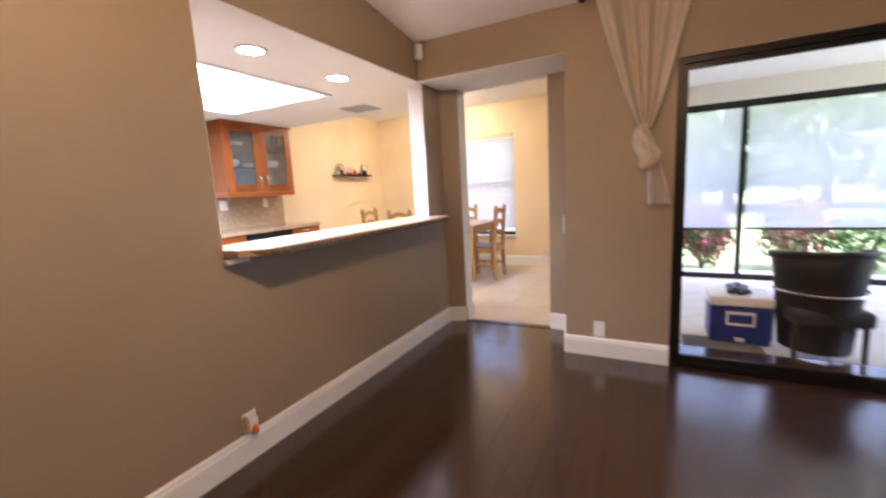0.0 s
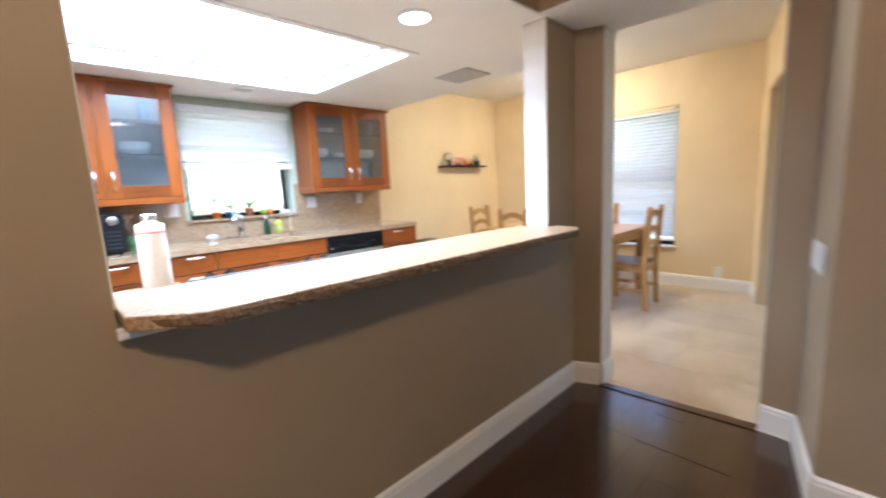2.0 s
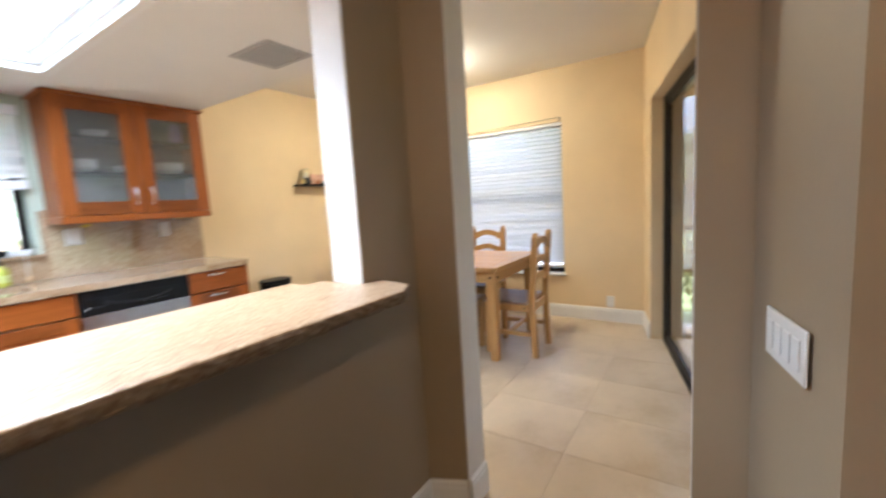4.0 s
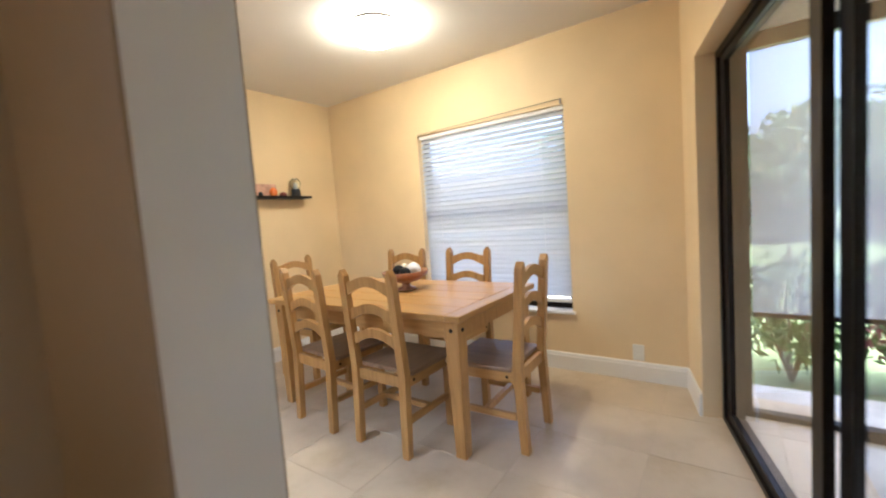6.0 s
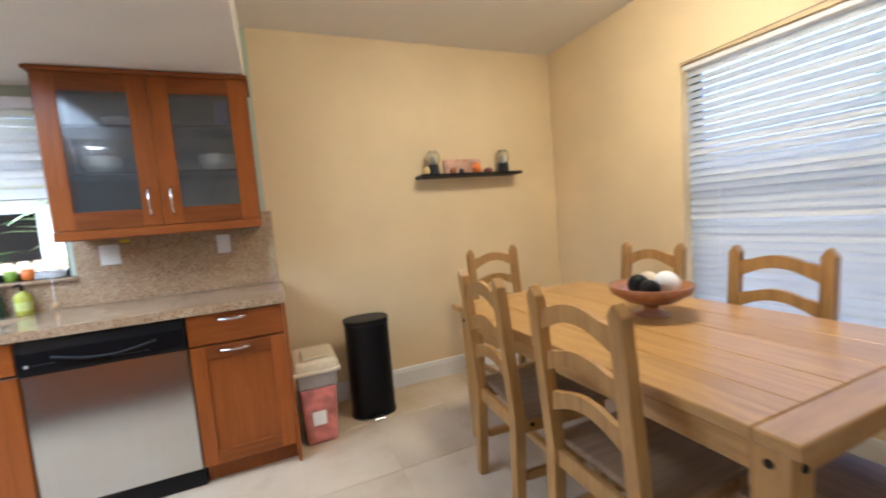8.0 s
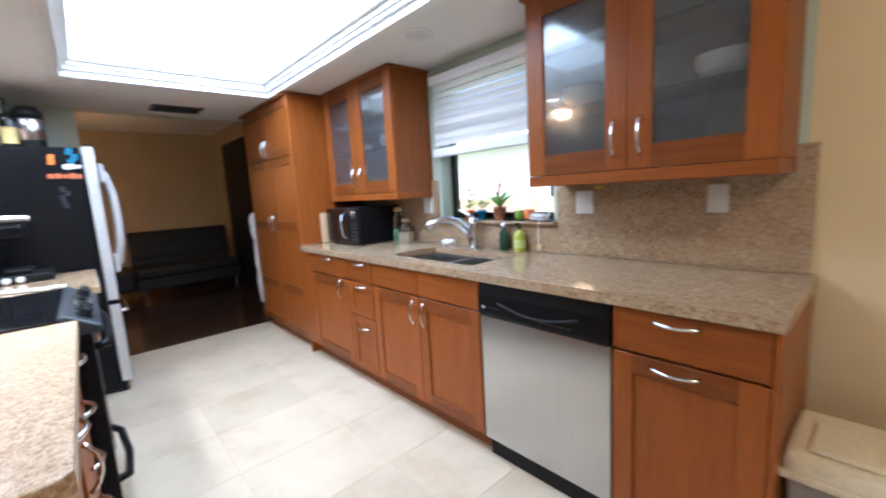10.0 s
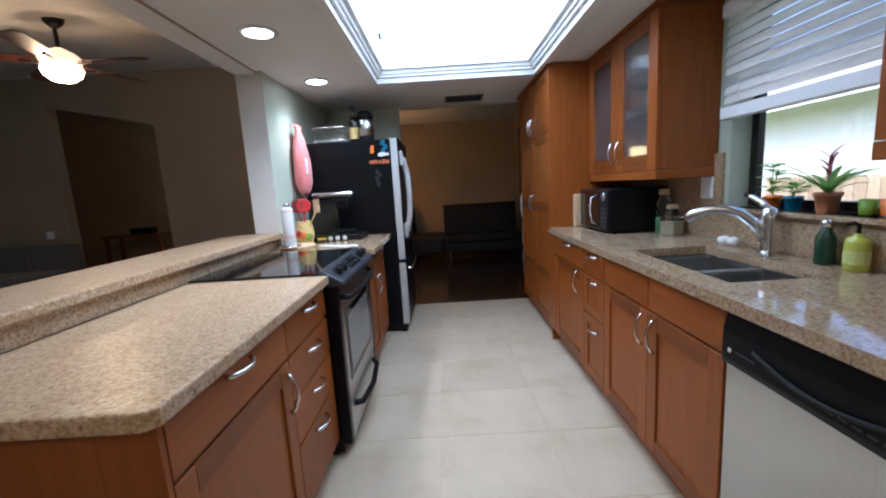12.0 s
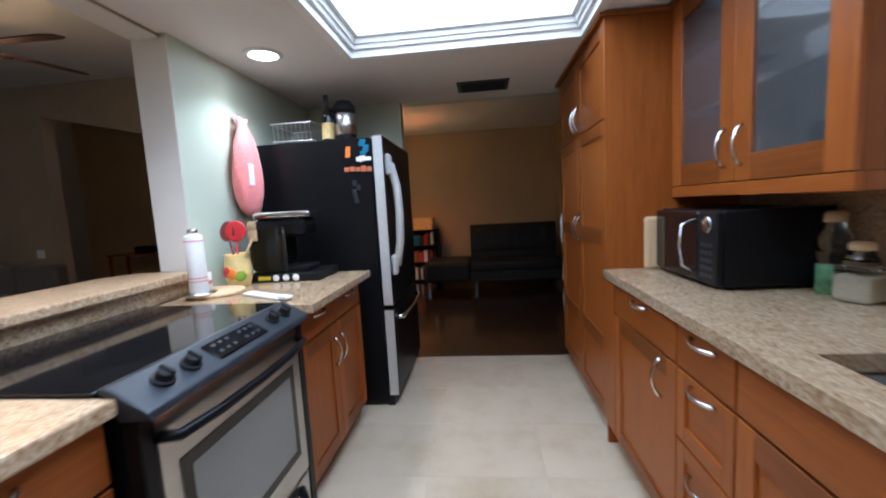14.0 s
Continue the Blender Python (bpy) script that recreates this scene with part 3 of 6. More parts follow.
def wall_cabinet(x0, x1, z0, label):
    """Glazed wall cabinet with light rail and crown."""
    w, d, z1 = x1 - x0, 0.305, 2.095
    e = thing("wall_cabinet", label, "cabinet", at(x0, -0.004), "glazed wall cabinets")
    part("side_panel", box(0, 0.018, -d, 0, z0, z1), CHERRY_D, e)
    part("side_panel", box(w - 0.018, w, -d, 0, z0, z1), CHERRY_D, e)
    part("top_panel", box(0.018, w - 0.018, -d, 0, z1 - 0.018, z1), CHERRY_H, e)
    part("bottom_panel", box(0.018, w - 0.018, -d, 0, z0, z0 + 0.018), CHERRY_H, e)
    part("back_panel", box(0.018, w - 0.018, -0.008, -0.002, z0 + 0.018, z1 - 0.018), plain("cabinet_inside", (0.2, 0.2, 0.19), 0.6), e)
    for z in (1.6, 1.84):
        part("shelf", box(0.02, w - 0.02, -d + 0.03, -0.01, z, z + 0.016), GREYPL, e)
    part("light_rail", box(-0.002, w + 0.002, -d - 0.018, -d + 0.004, z0 - 0.05, z0 - 0.002, 0.003), CHERRY_H, e)
    part("light_rail", box(-0.002, 0.016, -d + 0.004, -0.0, z0 - 0.05, z0 - 0.002, 0.003), CHERRY_H, e)
    part("light_rail", box(w - 0.016, w + 0.002, -d + 0.004, -0.0, z0 - 0.05, z0 - 0.002, 0.003), CHERRY_H, e)
    part("crown", box(-0.018, w + 0.018, -d - 0.04, 0, z1 + 0.001, z1 + 0.02, 0.004), CHERRY_D, e)
    door_front(e, G, w / 2 - G / 2, z0, z1, -d, True, (w / 2 - 0.05, z0 + 0.122, "v"))
    door_front(e, w / 2 + G / 2, w - G, z0, z1, -d, True, (w / 2 + 0.05, z0 + 0.122, "v"))
    return e


CRX0, CRX1, CLX0, CLX1 = -0.985, -0.06, -3.005, -2.055
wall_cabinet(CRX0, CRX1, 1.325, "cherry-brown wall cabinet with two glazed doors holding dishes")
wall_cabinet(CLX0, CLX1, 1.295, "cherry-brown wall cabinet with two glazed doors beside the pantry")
for x, z, n, r in ((-0.8, 1.616, 3, 0.09), (-0.56, 1.616, 1, 0.07), (-0.25, 1.616, 3, 0.1), (-0.75, 1.343, 2, 0.08), (-0.28, 1.343, 1, 0.09), (-0.7, 1.856, 1, 0.08), (-2.75, 1.616, 2, 0.09), (-2.3, 1.616, 3, 0.1), (-2.35, 1.313, 2, 0.1), (-2.75, 1.313, 1, 0.09)):
    for i in range(n):
        bowl(at(x, -0.15, z + i * 0.018), r, 0.055, WHITEPL, "white china bowl stacked inside the glazed cabinet")
for x, z, mt in ((-0.2, 1.856, plain("violet_box", (0.3, 0.22, 0.5), 0.6)), (-2.22, 1.856, TEAL), (-2.6, 1.856, PAPER)):
    b = tagged(part("packet", box(-0.035, 0.035, -0.03, 0.03, 0, 0.15, 0.004), mt, None, "small coloured packet on the cabinet shelf"), category="packet")
    b.matrix_world = at(x, -0.2, z)

tagged(part("yellow_tag", box(-0.022, 0.022, -0.004, 0.004, 0, 0.018, 0.002), plain("yellow_tag_card", (0.75, 0.6, 0.03), 0.5), None, "small yellow tag stuck on the backsplash under the cabinet"), category="tag").matrix_world = at(-0.79, -0.027, 1.248)

# pantry
p = thing("pantry_cabinet", "tall cherry-brown pantry with four panelled doors reaching the ceiling", "cabinet", at(-4.15, -0.004))
part("carcass", box(0, 1.118, -0.6, 0, 0.1, 2.09), CHERRY_D, p)
part("side_panel", box(1.119, 1.136, -0.622, 0, 0.0, 2.09, 0.001), CHERRY, p)
part("toe_kick", box(0, 1.118, -0.555, -0.54, 0, 0.1), CHERRY_D, p)
part("crown", box(-0.01, 1.15, -0.645, 0, 2.091, 2.112, 0.004), CHERRY_D, p)
for a, b, hxx in ((0.0, 0.558, 0.515), (0.56, 1.118, 0.603)):
    door_front(p, a + G, b - G, 1.642, 2.088, -0.6, False, (hxx, 1.74, "v"))
    dd = door_front(p, a + G, b - G, 0.105, 1.637, -0.6, False, (hxx, 1.08, "v"))
    for z in (0.5, 1.06):
        part("rail", box(a + 0.064, b - 0.064, -0.62, -0.6, z - 0.04, z + 0.04, 0.0015), CHERRY_R, dd)

# ---- counters ----
def counter(name, pts, z0, z1, label, bevel=0.006):
    bm = prism(bmesh.new(), pts, z0, z1)
    bmesh.ops.bevel(bm, geom=[e for e in bm.edges if abs(e.verts[0].co.z - e.verts[1].co.z) < 1e-5], offset=bevel, segments=2, affect="EDGES", profile=0.5)
    return tagged(part(name, bm, BARSTONE if name == "bar_counter" or "peninsula" in label else GRANITE, None, label), category="countertop")


SX0, SX1, SY0, SY1 = -1.878, -1.19, -0.53, -0.165
ct = bmesh.new()
for a in ((-3.01, SX0, -0.645, -0.024), (SX1, 0.02, -0.645, -0.024), (SX0, SX1, -0.645, SY0), (SX0, SX1, SY1, -0.024)):
    bx(ct, *a, 0.87, 0.91)
bmesh.ops.remove_doubles(ct, verts=ct.verts, dist=1e-5)
tagged(part("countertop", ct, GRANITE, None, "speckled tan granite countertop with a cut-out for the sink"), category="countertop")
counter("countertop", [(-0.575, -2.638), (-0.575, -2.012), (-0.597, -1.988), (-1.698, -1.988), (-1.698, -2.638)], 0.87, 0.91, "speckled tan granite peninsula countertop with a square corner")
counter("countertop", [(-2.476, -1.905), (-3.285, -1.905), (-3.285, -2.62), (-2.476, -2.62)], 0.87, 0.91, "speckled tan granite countertop beside the black refrigerator")
counter("bar_counter", [(-2.768, -2.6), (-2.768, -2.89), (-2.64, -3.0), (-0.93, -3.0), (-0.84, -2.95), (-0.8, -2.804), (-0.896, -2.804), (-0.896, -2.6)], 0.984, 1.02, "raised granite bar top with a rough chiselled front edge")
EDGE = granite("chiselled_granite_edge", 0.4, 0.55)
bm = bmesh.new()
edge_pts = [Vector((-2.752, -2.892)), Vector((-2.64, -3.0)), Vector((-0.93, -3.0)), Vector((-0.84, -2.95))]
cols = []
for a, b in zip(edge_pts, edge_pts[1:]):
    n = max(2, int((b - a).length / 0.02))
    out = Vector((b.y - a.y, a.x - b.x)).normalized()
    for i in range(n):
        q = a.lerp(b, i / n)
        cols.append([bm.verts.new((q.x + out.x * k, q.y + out.y * k, z)) for z, k in ((1.016, 0.001), (1.008, 0.002 + random.uniform(0, 0.007)), (0.995, random.uniform(0.001, 0.008)), (0.984, random.uniform(-0.004, 0.003)))])
for a, b in zip(cols, cols[1:]):
    for k in range(3):
        bm.faces.new((a[k], b[k], b[k + 1], a[k + 1]))
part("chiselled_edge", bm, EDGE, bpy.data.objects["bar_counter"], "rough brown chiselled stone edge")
tagged(part("granite_splash", box(-2.78, -0.6, -2.659, -2.64, 0.911, 0.979), GRANITE, None, "low speckled granite upstand behind the peninsula counter"), category="backsplash")
tagged(part("bar_support", box(-2.78, -2.67, -2.84, -2.804, 0.955, 0.978, 0.003), TRIM, None, "small white support strip under the bar top"), category="bracket")
for a in ((-3.01, -2.0, 0.911, 1.36), (-2.0, -1.03, 0.911, 1.064), (-1.03, 0.0, 0.911, 1.375)):
    tagged(part("backsplash", box(a[0], a[1], -0.022, -0.001, a[2], a[3], 0.001), GRANITE, None, "speckled tan granite backsplash slab along the window wall"), category="backsplash")
tagged(part("window_sill", box(WX0 - 0.03, WX1 + 0.03, -0.05, 0.095, 1.065, 1.085, 0.004), GRANITE, None, "polished granite window sill over the sink"), category="sill")

# sink and tap
s = thing("sink", "stainless steel double bowl sink set under granite", "sink", at(0, 0))
mid = -1.53
for a, b in ((SX0 - 0.004, mid - 0.012), (mid + 0.012, SX1 + 0.004)):
    bm = bmesh.new()
    bx(bm, a, b, SY0 - 0.004, SY1 + 0.004, 0.7, 0.8685, 0.02, 3)
    bmesh.ops.delete(bm, geom=[f for f in bm.faces if f.calc_center_median().z > 0.866], context="FACES")
    part("basin", bm, SINKST, s)
    part("drain", cyl(bmesh.new(), (a + b) / 2, (SY0 + SY1) / 2, 0.7005, 0.704, 0.045), CHROME, s)
part("divider", box(mid - 0.011, mid + 0.011, SY0, SY1, 0.72, 0.869, 0.004), SINKST, s)
f = thing("kitchen_faucet", "tall satin steel faucet with a long pull-out spout", "faucet", at(-1.6, -0.085, 0.91, -28))
part("base_plate", box(-0.13, 0.13, -0.032, 0.032, 0, 0.008, 0.003), CHROME, f)
part("body", lathe(bmesh.new(), [(0.03, 0.008), (0.027, 0.02), (0.026, 0.13), (0.03, 0.15), (0.026, 0.19), (0.012, 0.2)], 20), CHROME, f, "", True)
part("spout", tube(bmesh.new(), [(0, -0.01, 0.06), (0, -0.05, 0.13), (0, -0.1, 0.175), (0, -0.16, 0.195), (0, -0.22, 0.195), (0, -0.27, 0.175), (0, -0.3, 0.15)], [0.023, 0.024, 0.023, 0.022, 0.022, 0.025, 0.023], 14), CHROME, f, "", True)
part("lever", tube(bmesh.new(), [(0, 0.0, 0.185), (-0.03, -0.02, 0.215), (-0.07, -0.05, 0.24), (-0.1, -0.07, 0.248)], [0.014, 0.013, 0.011, 0.009], 10), CHROME, f, "", True)

# dishwasher
d = thing("dishwasher", "stainless steel dishwasher with a black control strip", "dishwasher", at(-1.057, RUN))
W = 0.618
part("tub", box(0.004, W - 0.004, -0.55, -0.02, 0.1, 0.866), BLACKPL, d)
part("door_panel", box(0.004, W - 0.004, -0.597, -0.551, 0.105, 0.712, 0.0015), STEEL, d, "brushed steel front")
cp = slab([(-0.551, 0.714), (-0.61, 0.714), (-0.613, 0.73), (-0.612, 0.815), (-0.6, 0.866), (-0.551, 0.866)], 0.004, W - 0.004)
cp.transform(Matrix(((0, 1, 0, 0), (1, 0, 0, 0), (0, 0, 1, 0), (0, 0, 0, 1))))
cpo = part("control_panel", cp, BLACK, d, "glossy black control strip")
hb = [(0.12 + 0.38 * i / 10, -0.612 - 0.01 * math.sin(math.pi * i / 10), 0.785 - 0.03 * math.sin(math.pi * i / 10)) for i in range(11)]
part("grip", tube(bmesh.new(), hb, 0.006, 8), plain("matt_black_grip", (0.008, 0.008, 0.009), 0.75, 0, 80, 0.2, 0.1), cpo, "", True)
for i in range(5):
    part("button", box(0.33 + i * 0.03, 0.35 + i * 0.03, -0.6145, -0.611, 0.742, 0.747), GREYPL, cpo)
part("badge", box(0.03, 0.042, -0.6145, -0.611, 0.752, 0.764), WHITEPL, cpo)
part("badge", box(0.055, 0.13, -0.614, -0.611, 0.757, 0.761), GREYPL, cpo)
part("kick_plate", box(0.004, W - 0.004, -0.56, -0.54, 0.0, 0.1), BLACKPL, d)

# stove, front towards the aisle
st = thing("stove", "slide-in electric stove with black glass top and steel front", "stove", at(-1.703, -2.63, 0, 180))
SW, SD = 0.768, 0.66
part("body", box(0.006, SW - 0.006, -SD + 0.03, 0, 0.02, 0.9), BLACK, st)
part("cooktop", box(-0.004, SW + 0.004, -SD + 0.07, -0.0, 0.9115, 0.92, 0.002), BLACKGL, st, "shiny black ceramic glass")
cpb = slab([(-SD + 0.07, 0.9115), (-SD + 0.07, 0.924), (-SD + 0.05, 0.928), (-SD - 0.045, 0.873), (-SD - 0.05, 0.853), (-SD + 0.03, 0.848), (-SD + 0.03, 0.9)], 0.002, SW - 0.002)
cpb.transform(Matrix(((0, 1, 0, 0), (1, 0, 0, 0), (0, 0, 1, 0), (0, 0, 0, 1))))
bmesh.ops.bevel(cpb, geom=list(cpb.edges), offset=0.006, segments=2, affect="EDGES", profile=0.5)
cps = part("control_panel", cpb, GREYPL, st, "slate grey sloping control panel")
tilt = math.atan2(0.055, 0.095)
for kx in (0.1, 0.19, 0.585, 0.665):
    bm = bmesh.new()
    lathe(bm, [(0.026, 0.0), (0.026, 0.006), (0.021, 0.008), (0.019, 0.026), (0.012, 0.028)], 18)
    bx(bm, -0.005, 0.005, -0.019, 0.019, 0.026, 0.034, 0.002)
    part("knob", bm, BLACKPL, cps).matrix_basis = Matrix.Translation((kx, -SD + 0.002, 0.902)) @ Matrix.Rotation(tilt, 4, "X")
part("display", box(-0.12, 0.12, -0.034, 0.034, 0, 0.004, 0.002), BLACKGL, cps).matrix_basis = Matrix.Translation((0.385, -SD + 0.002, 0.9015)) @ Matrix.Rotation(tilt, 4, "X")
for i in range(7):
    for j in range(2):
        if i != 3:
            part("key", box(-0.007, 0.007, -0.005, 0.005, 0, 0.002), GREYPL, cps).matrix_basis = Matrix.Translation((0.295 + i * 0.03, -SD - 0.01 + j * 0.026, 0.8985 + j * 0.0145)) @ Matrix.Rotation(tilt, 4, "X")
ov = part("oven_door", holed(0.05, SW - 0.05, 0.26, 0.845, [(0.13, SW - 0.13, 0.37, 0.68)], -SD - 0.012, -SD + 0.03), STEEL_H, st, "brushed steel oven door")
part("oven_window", box(0.1, SW - 0.1, -SD - 0.0145, -SD - 0.0125, 0.345, 0.705, 0.0008), BLACKGL, ov, "dark oven window")
# Pale grey base colour stands for the reflection in the oven glass
part("window_inner", box(0.135, SW - 0.135, -SD - 0.0165, -SD - 0.0147, 0.38, 0.67, 0.0005), plain("oven_glass_reflection", (0.22, 0.225, 0.215), 0.08, 0, 3, 0.04, 0), ov)
part("oven_handle", tube(bmesh.new(), [(0.05, -SD - 0.012, 0.79), (0.07, -SD - 0.05, 0.785), (0.2, -SD - 0.062, 0.78), (SW / 2, -SD - 0.066, 0.779), (SW - 0.2, -SD - 0.062, 0.78), (SW - 0.07, -SD - 0.05, 0.785), (SW - 0.05, -SD - 0.012, 0.79)], 0.014, 10), BLACK, ov, "black bar handle", True)
for xa, xb in ((0.004, 0.048), (SW - 0.048, SW - 0.004)):
    part("side_trim", box(xa, xb, -SD - 0.014, -SD + 0.03, 0.06, 0.85, 0.004), BLACK, st, "black enamel side strip")
wd = part("warming_drawer", box(0.05, SW - 0.05, -SD - 0.01, -SD + 0.03, 0.06, 0.25, 0.004), STEEL_H, st)
part("drawer_handle", tube(bmesh.new(), [(0.12, -SD - 0.01, 0.215), (0.16, -SD - 0.045, 0.2), (SW / 2, -SD - 0.06, 0.185), (SW - 0.16, -SD - 0.045, 0.2), (SW - 0.12, -SD - 0.01, 0.215)], 0.016, 10), BLACK, wd, "", True)
part("plinth", box(0.02, SW - 0.02, -SD + 0.06, -0.01, 0, 0.02), BLACKPL, st)

# refrigerator: back to the bar wall, doors towards the aisle
r = thing("refrigerator", "black refrigerator with steel-edged doors and a freezer drawer below", "refrigerator", at(-3.4, -2.66, 0, 180))
FW, FD = 0.85, 0.78
part("body", box(0, FW, -FD, -0.045, 0.02, 1.7, 0.006), BLACK, r)
part("hinge_cover", box(FW - 0.14, FW - 0.02, -FD - 0.03, -FD + 0.05, 1.7005, 1.725, 0.006), BLACKPL, r)
for z0, z1, nm in ((0.66, 1.712, "door"), (0.07, 0.64, "freezer_drawer")):
    dd = part(nm, box(0.0, FW, -FD - 0.075, -FD - 0.012, z0, z1, 0.01, 2), BLACK, r)
    part("edge_strip", box(-0.003, 0.0, -FD - 0.072, -FD - 0.014, z0 + 0.006, z1 - 0.006), SILVER, dd, "satin silver door edge")
    if nm == "door":
        part("handle", tube(bmesh.new(), [(0.045, -FD - 0.075, 1.56), (0.045, -FD - 0.105, 1.53), (0.045, -FD - 0.135, 1.4), (0.045, -FD - 0.142, 1.24), (0.045, -FD - 0.135, 1.06), (0.045, -FD - 0.11, 0.92), (0.045, -FD - 0.075, 0.89)], 0.019, 10, 1.4), SILVER, dd, "curved steel handle", True)
        part("handle_mount", box(0.012, 0.078, -FD - 0.112, -FD - 0.075, 1.47, 1.6, 0.012), SILVER, dd)
        part("handle_mount", box(0.012, 0.078, -FD - 0.112, -FD - 0.075, 0.85, 0.98, 0.012), SILVER, dd)
    else:
        part("handle", tube(bmesh.new(), [(0.08, -FD - 0.075, 0.57), (0.1, -FD - 0.11, 0.565), (FW / 2, -FD - 0.12, 0.56), (FW - 0.1, -FD - 0.11, 0.565), (FW - 0.08, -FD - 0.075, 0.57)], 0.013, 10), CHROME, dd, "steel bar handle", True)
part("foot_grille", box(0.01, FW - 0.01, -FD - 0.04, -FD, 0.0, 0.06), BLACKPL, r)
# magnets on the fridge side
for y, z, w, h, mt, lab in ((-1.925, 1.645, 0.07, 0.09, TEAL, "small blue figure-shaped fridge magnet"), (-1.925, 1.575, 0.075, 0.035, PAPER, "small white fridge magnet"), (-2.02, 1.62, 0.055, 0.06, ORANGE, "small orange fridge magnet"), (-1.965, 1.515, 0.14, 0.035, plain("rust_magnet", (0.45, 0.13, 0.05), 0.5), "long rust-coloured lettered magnet"), (-1.985, 1.38, 0.05, 0.13, GREYPL, "grey clip hanging on the fridge side")):
    bm = bmesh.new()
    lobes = 5
    for i in range(lobes):
        a, b2 = random.uniform(-0.3, 0.3) * w, (i / (lobes - 1) - 0.5) * h * 0.8
        bx(bm, 0, 0.006, a - w * 0.26, a + w * 0.26, b2 - h * 0.13, b2 + h * 0.13, 0.002) if h > w * 0.6 else bx(bm, 0, 0.006, (i / (lobes - 1) - 0.5) * w - w * 0.11, (i / (lobes - 1) - 0.5) * w + w * 0.11, -h * random.uniform(0.3, 0.55), h * random.uniform(0.3, 0.55), 0.002)
    tagged(part("fridge_magnet", bm, mt, None, lab), category="magnet").matrix_world = at(-3.399, y, z)
# things on top of the fridge
rk = thing("dish_rack", "thin silver wire dish rack on top of the refrigerator", "rack", at(-3.6, -2.4, 1.7))
for z in (0.02, 0.13):
    part("rim", tube(bmesh.new(), [(-0.15, -0.12, z), (0.15, -0.12, z), (0.15, 0.14, z), (-0.15, 0.14, z), (-0.15, -0.12, z)], 0.0035, 6), SILVER, rk)
for i in range(9):
    y = -0.11 + i * 0.03
    part("wire", tube(bmesh.new(), [(0.15, y, 0.13), (0.14, y, 0.02), (-0.14, y, 0.02), (-0.15, y, 0.13)], 0.0018, 5), SILVER, rk)
for i, y in enumerate((-0.12, 0.14)):
    part("foot", box(-0.14, 0.14, y - 0.006, y + 0.006, 0, 0.016), WHITEPL, rk)
tm = thing("thermos_jug", "steel and black vacuum jug on the refrigerator", "jug", at(-3.62, -2.1, 1.7))
part("body", lathe(bmesh.new(), [(0.07, 0.05), (0.075, 0.06), (0.075, 0.19), (0.07, 0.2)], 24), STEEL, tm, "", True)
part("base", cyl(bmesh.new(), 0, 0, 0, 0.052, 0.072), BLACKPL, tm)
part("lid", lathe(bmesh.new(), [(0.074, 0.198), (0.074, 0.24), (0.05, 0.275), (0.02, 0.28)], 24), BLACKPL, tm, "", True)
part("handle", tube(bmesh.new(), [(0, -0.07, 0.23), (0, -0.12, 0.22), (0, -0.12, 0.1), (0, -0.075, 0.08)], 0.01, 8), BLACKPL, tm, "", True)
bt = thing("wine_bottle", "dark wine bottle with a cream label on the refrigerator", "bottle", at(-3.55, -2.19, 1.7))
part("glass_body", lathe(bmesh.new(), [(0.036, 0), (0.037, 0.01), (0.037, 0.17), (0.03, 0.2), (0.014, 0.225), (0.014, 0.29), (0.016, 0.292), (0.016, 0.305)], 20), BLACKGL, bt, "", True)
part("label_band", cyl(bmesh.new(), 0, 0, 0.03, 0.13, 0.0378, None, 20), YELLOW, bt)


# ---- things on the kitchen counters ----
mw = thing("microwave", "black countertop microwave with a curved chrome handle", "microwave", at(-2.965, -0.03, 0.91))
part("case", box(0, 0.5, -0.36, 0, 0.012, 0.285, 0.006), BLACK, mw)
md = part("door", box(0.004, 0.37, -0.385, -0.361, 0.016, 0.28, 0.006), BLACKGL, mw)
part("handle", tube(bmesh.new(), [(0.345, -0.385, 0.25), (0.33, -0.42, 0.23), (0.325, -0.43, 0.15), (0.33, -0.42, 0.07), (0.345, -0.385, 0.05)], 0.0062, 8), CHROME, md, "chrome bow handle", True)
mc = part("control_panel", box(0.373, 0.496, -0.383, -0.361, 0.016, 0.28, 0.004), BLACKPL, mw)
part("dial_ring", lathe(bmesh.new(), [(0.03, 0), (0.03, 0.004), (0.024, 0.006)], 20), CHROME, mc, "", True).matrix_basis = Matrix.Translation((0.435, -0.383, 0.235)) @ Matrix.Rotation(radians(90), 4, "X")
for i in range(3):
    for j in range(5):
        part("key", box(0.395 + i * 0.028, 0.415 + i * 0.028, -0.3845, -0.383, 0.04 + j * 0.028, 0.054 + j * 0.028), GREYPL, mc)
for fx in (0.04, 0.46):
    for fy in (-0.32, -0.04):
        part("foot", cyl(bmesh.new(), fx, fy, 0, 0.0125, 0.014, None, 12), BLACKPL, mw)
cb = tagged(part("cutting_board", box(-0.015, 0.015, -0.17, 0.17, 0, 0.25, 0.014, 3), LIGHTWOOD, None, "pale wooden cutting board standing against the pantry"), category="cutting board")
cb.matrix_world = at(-2.985, -0.29, 0.91)


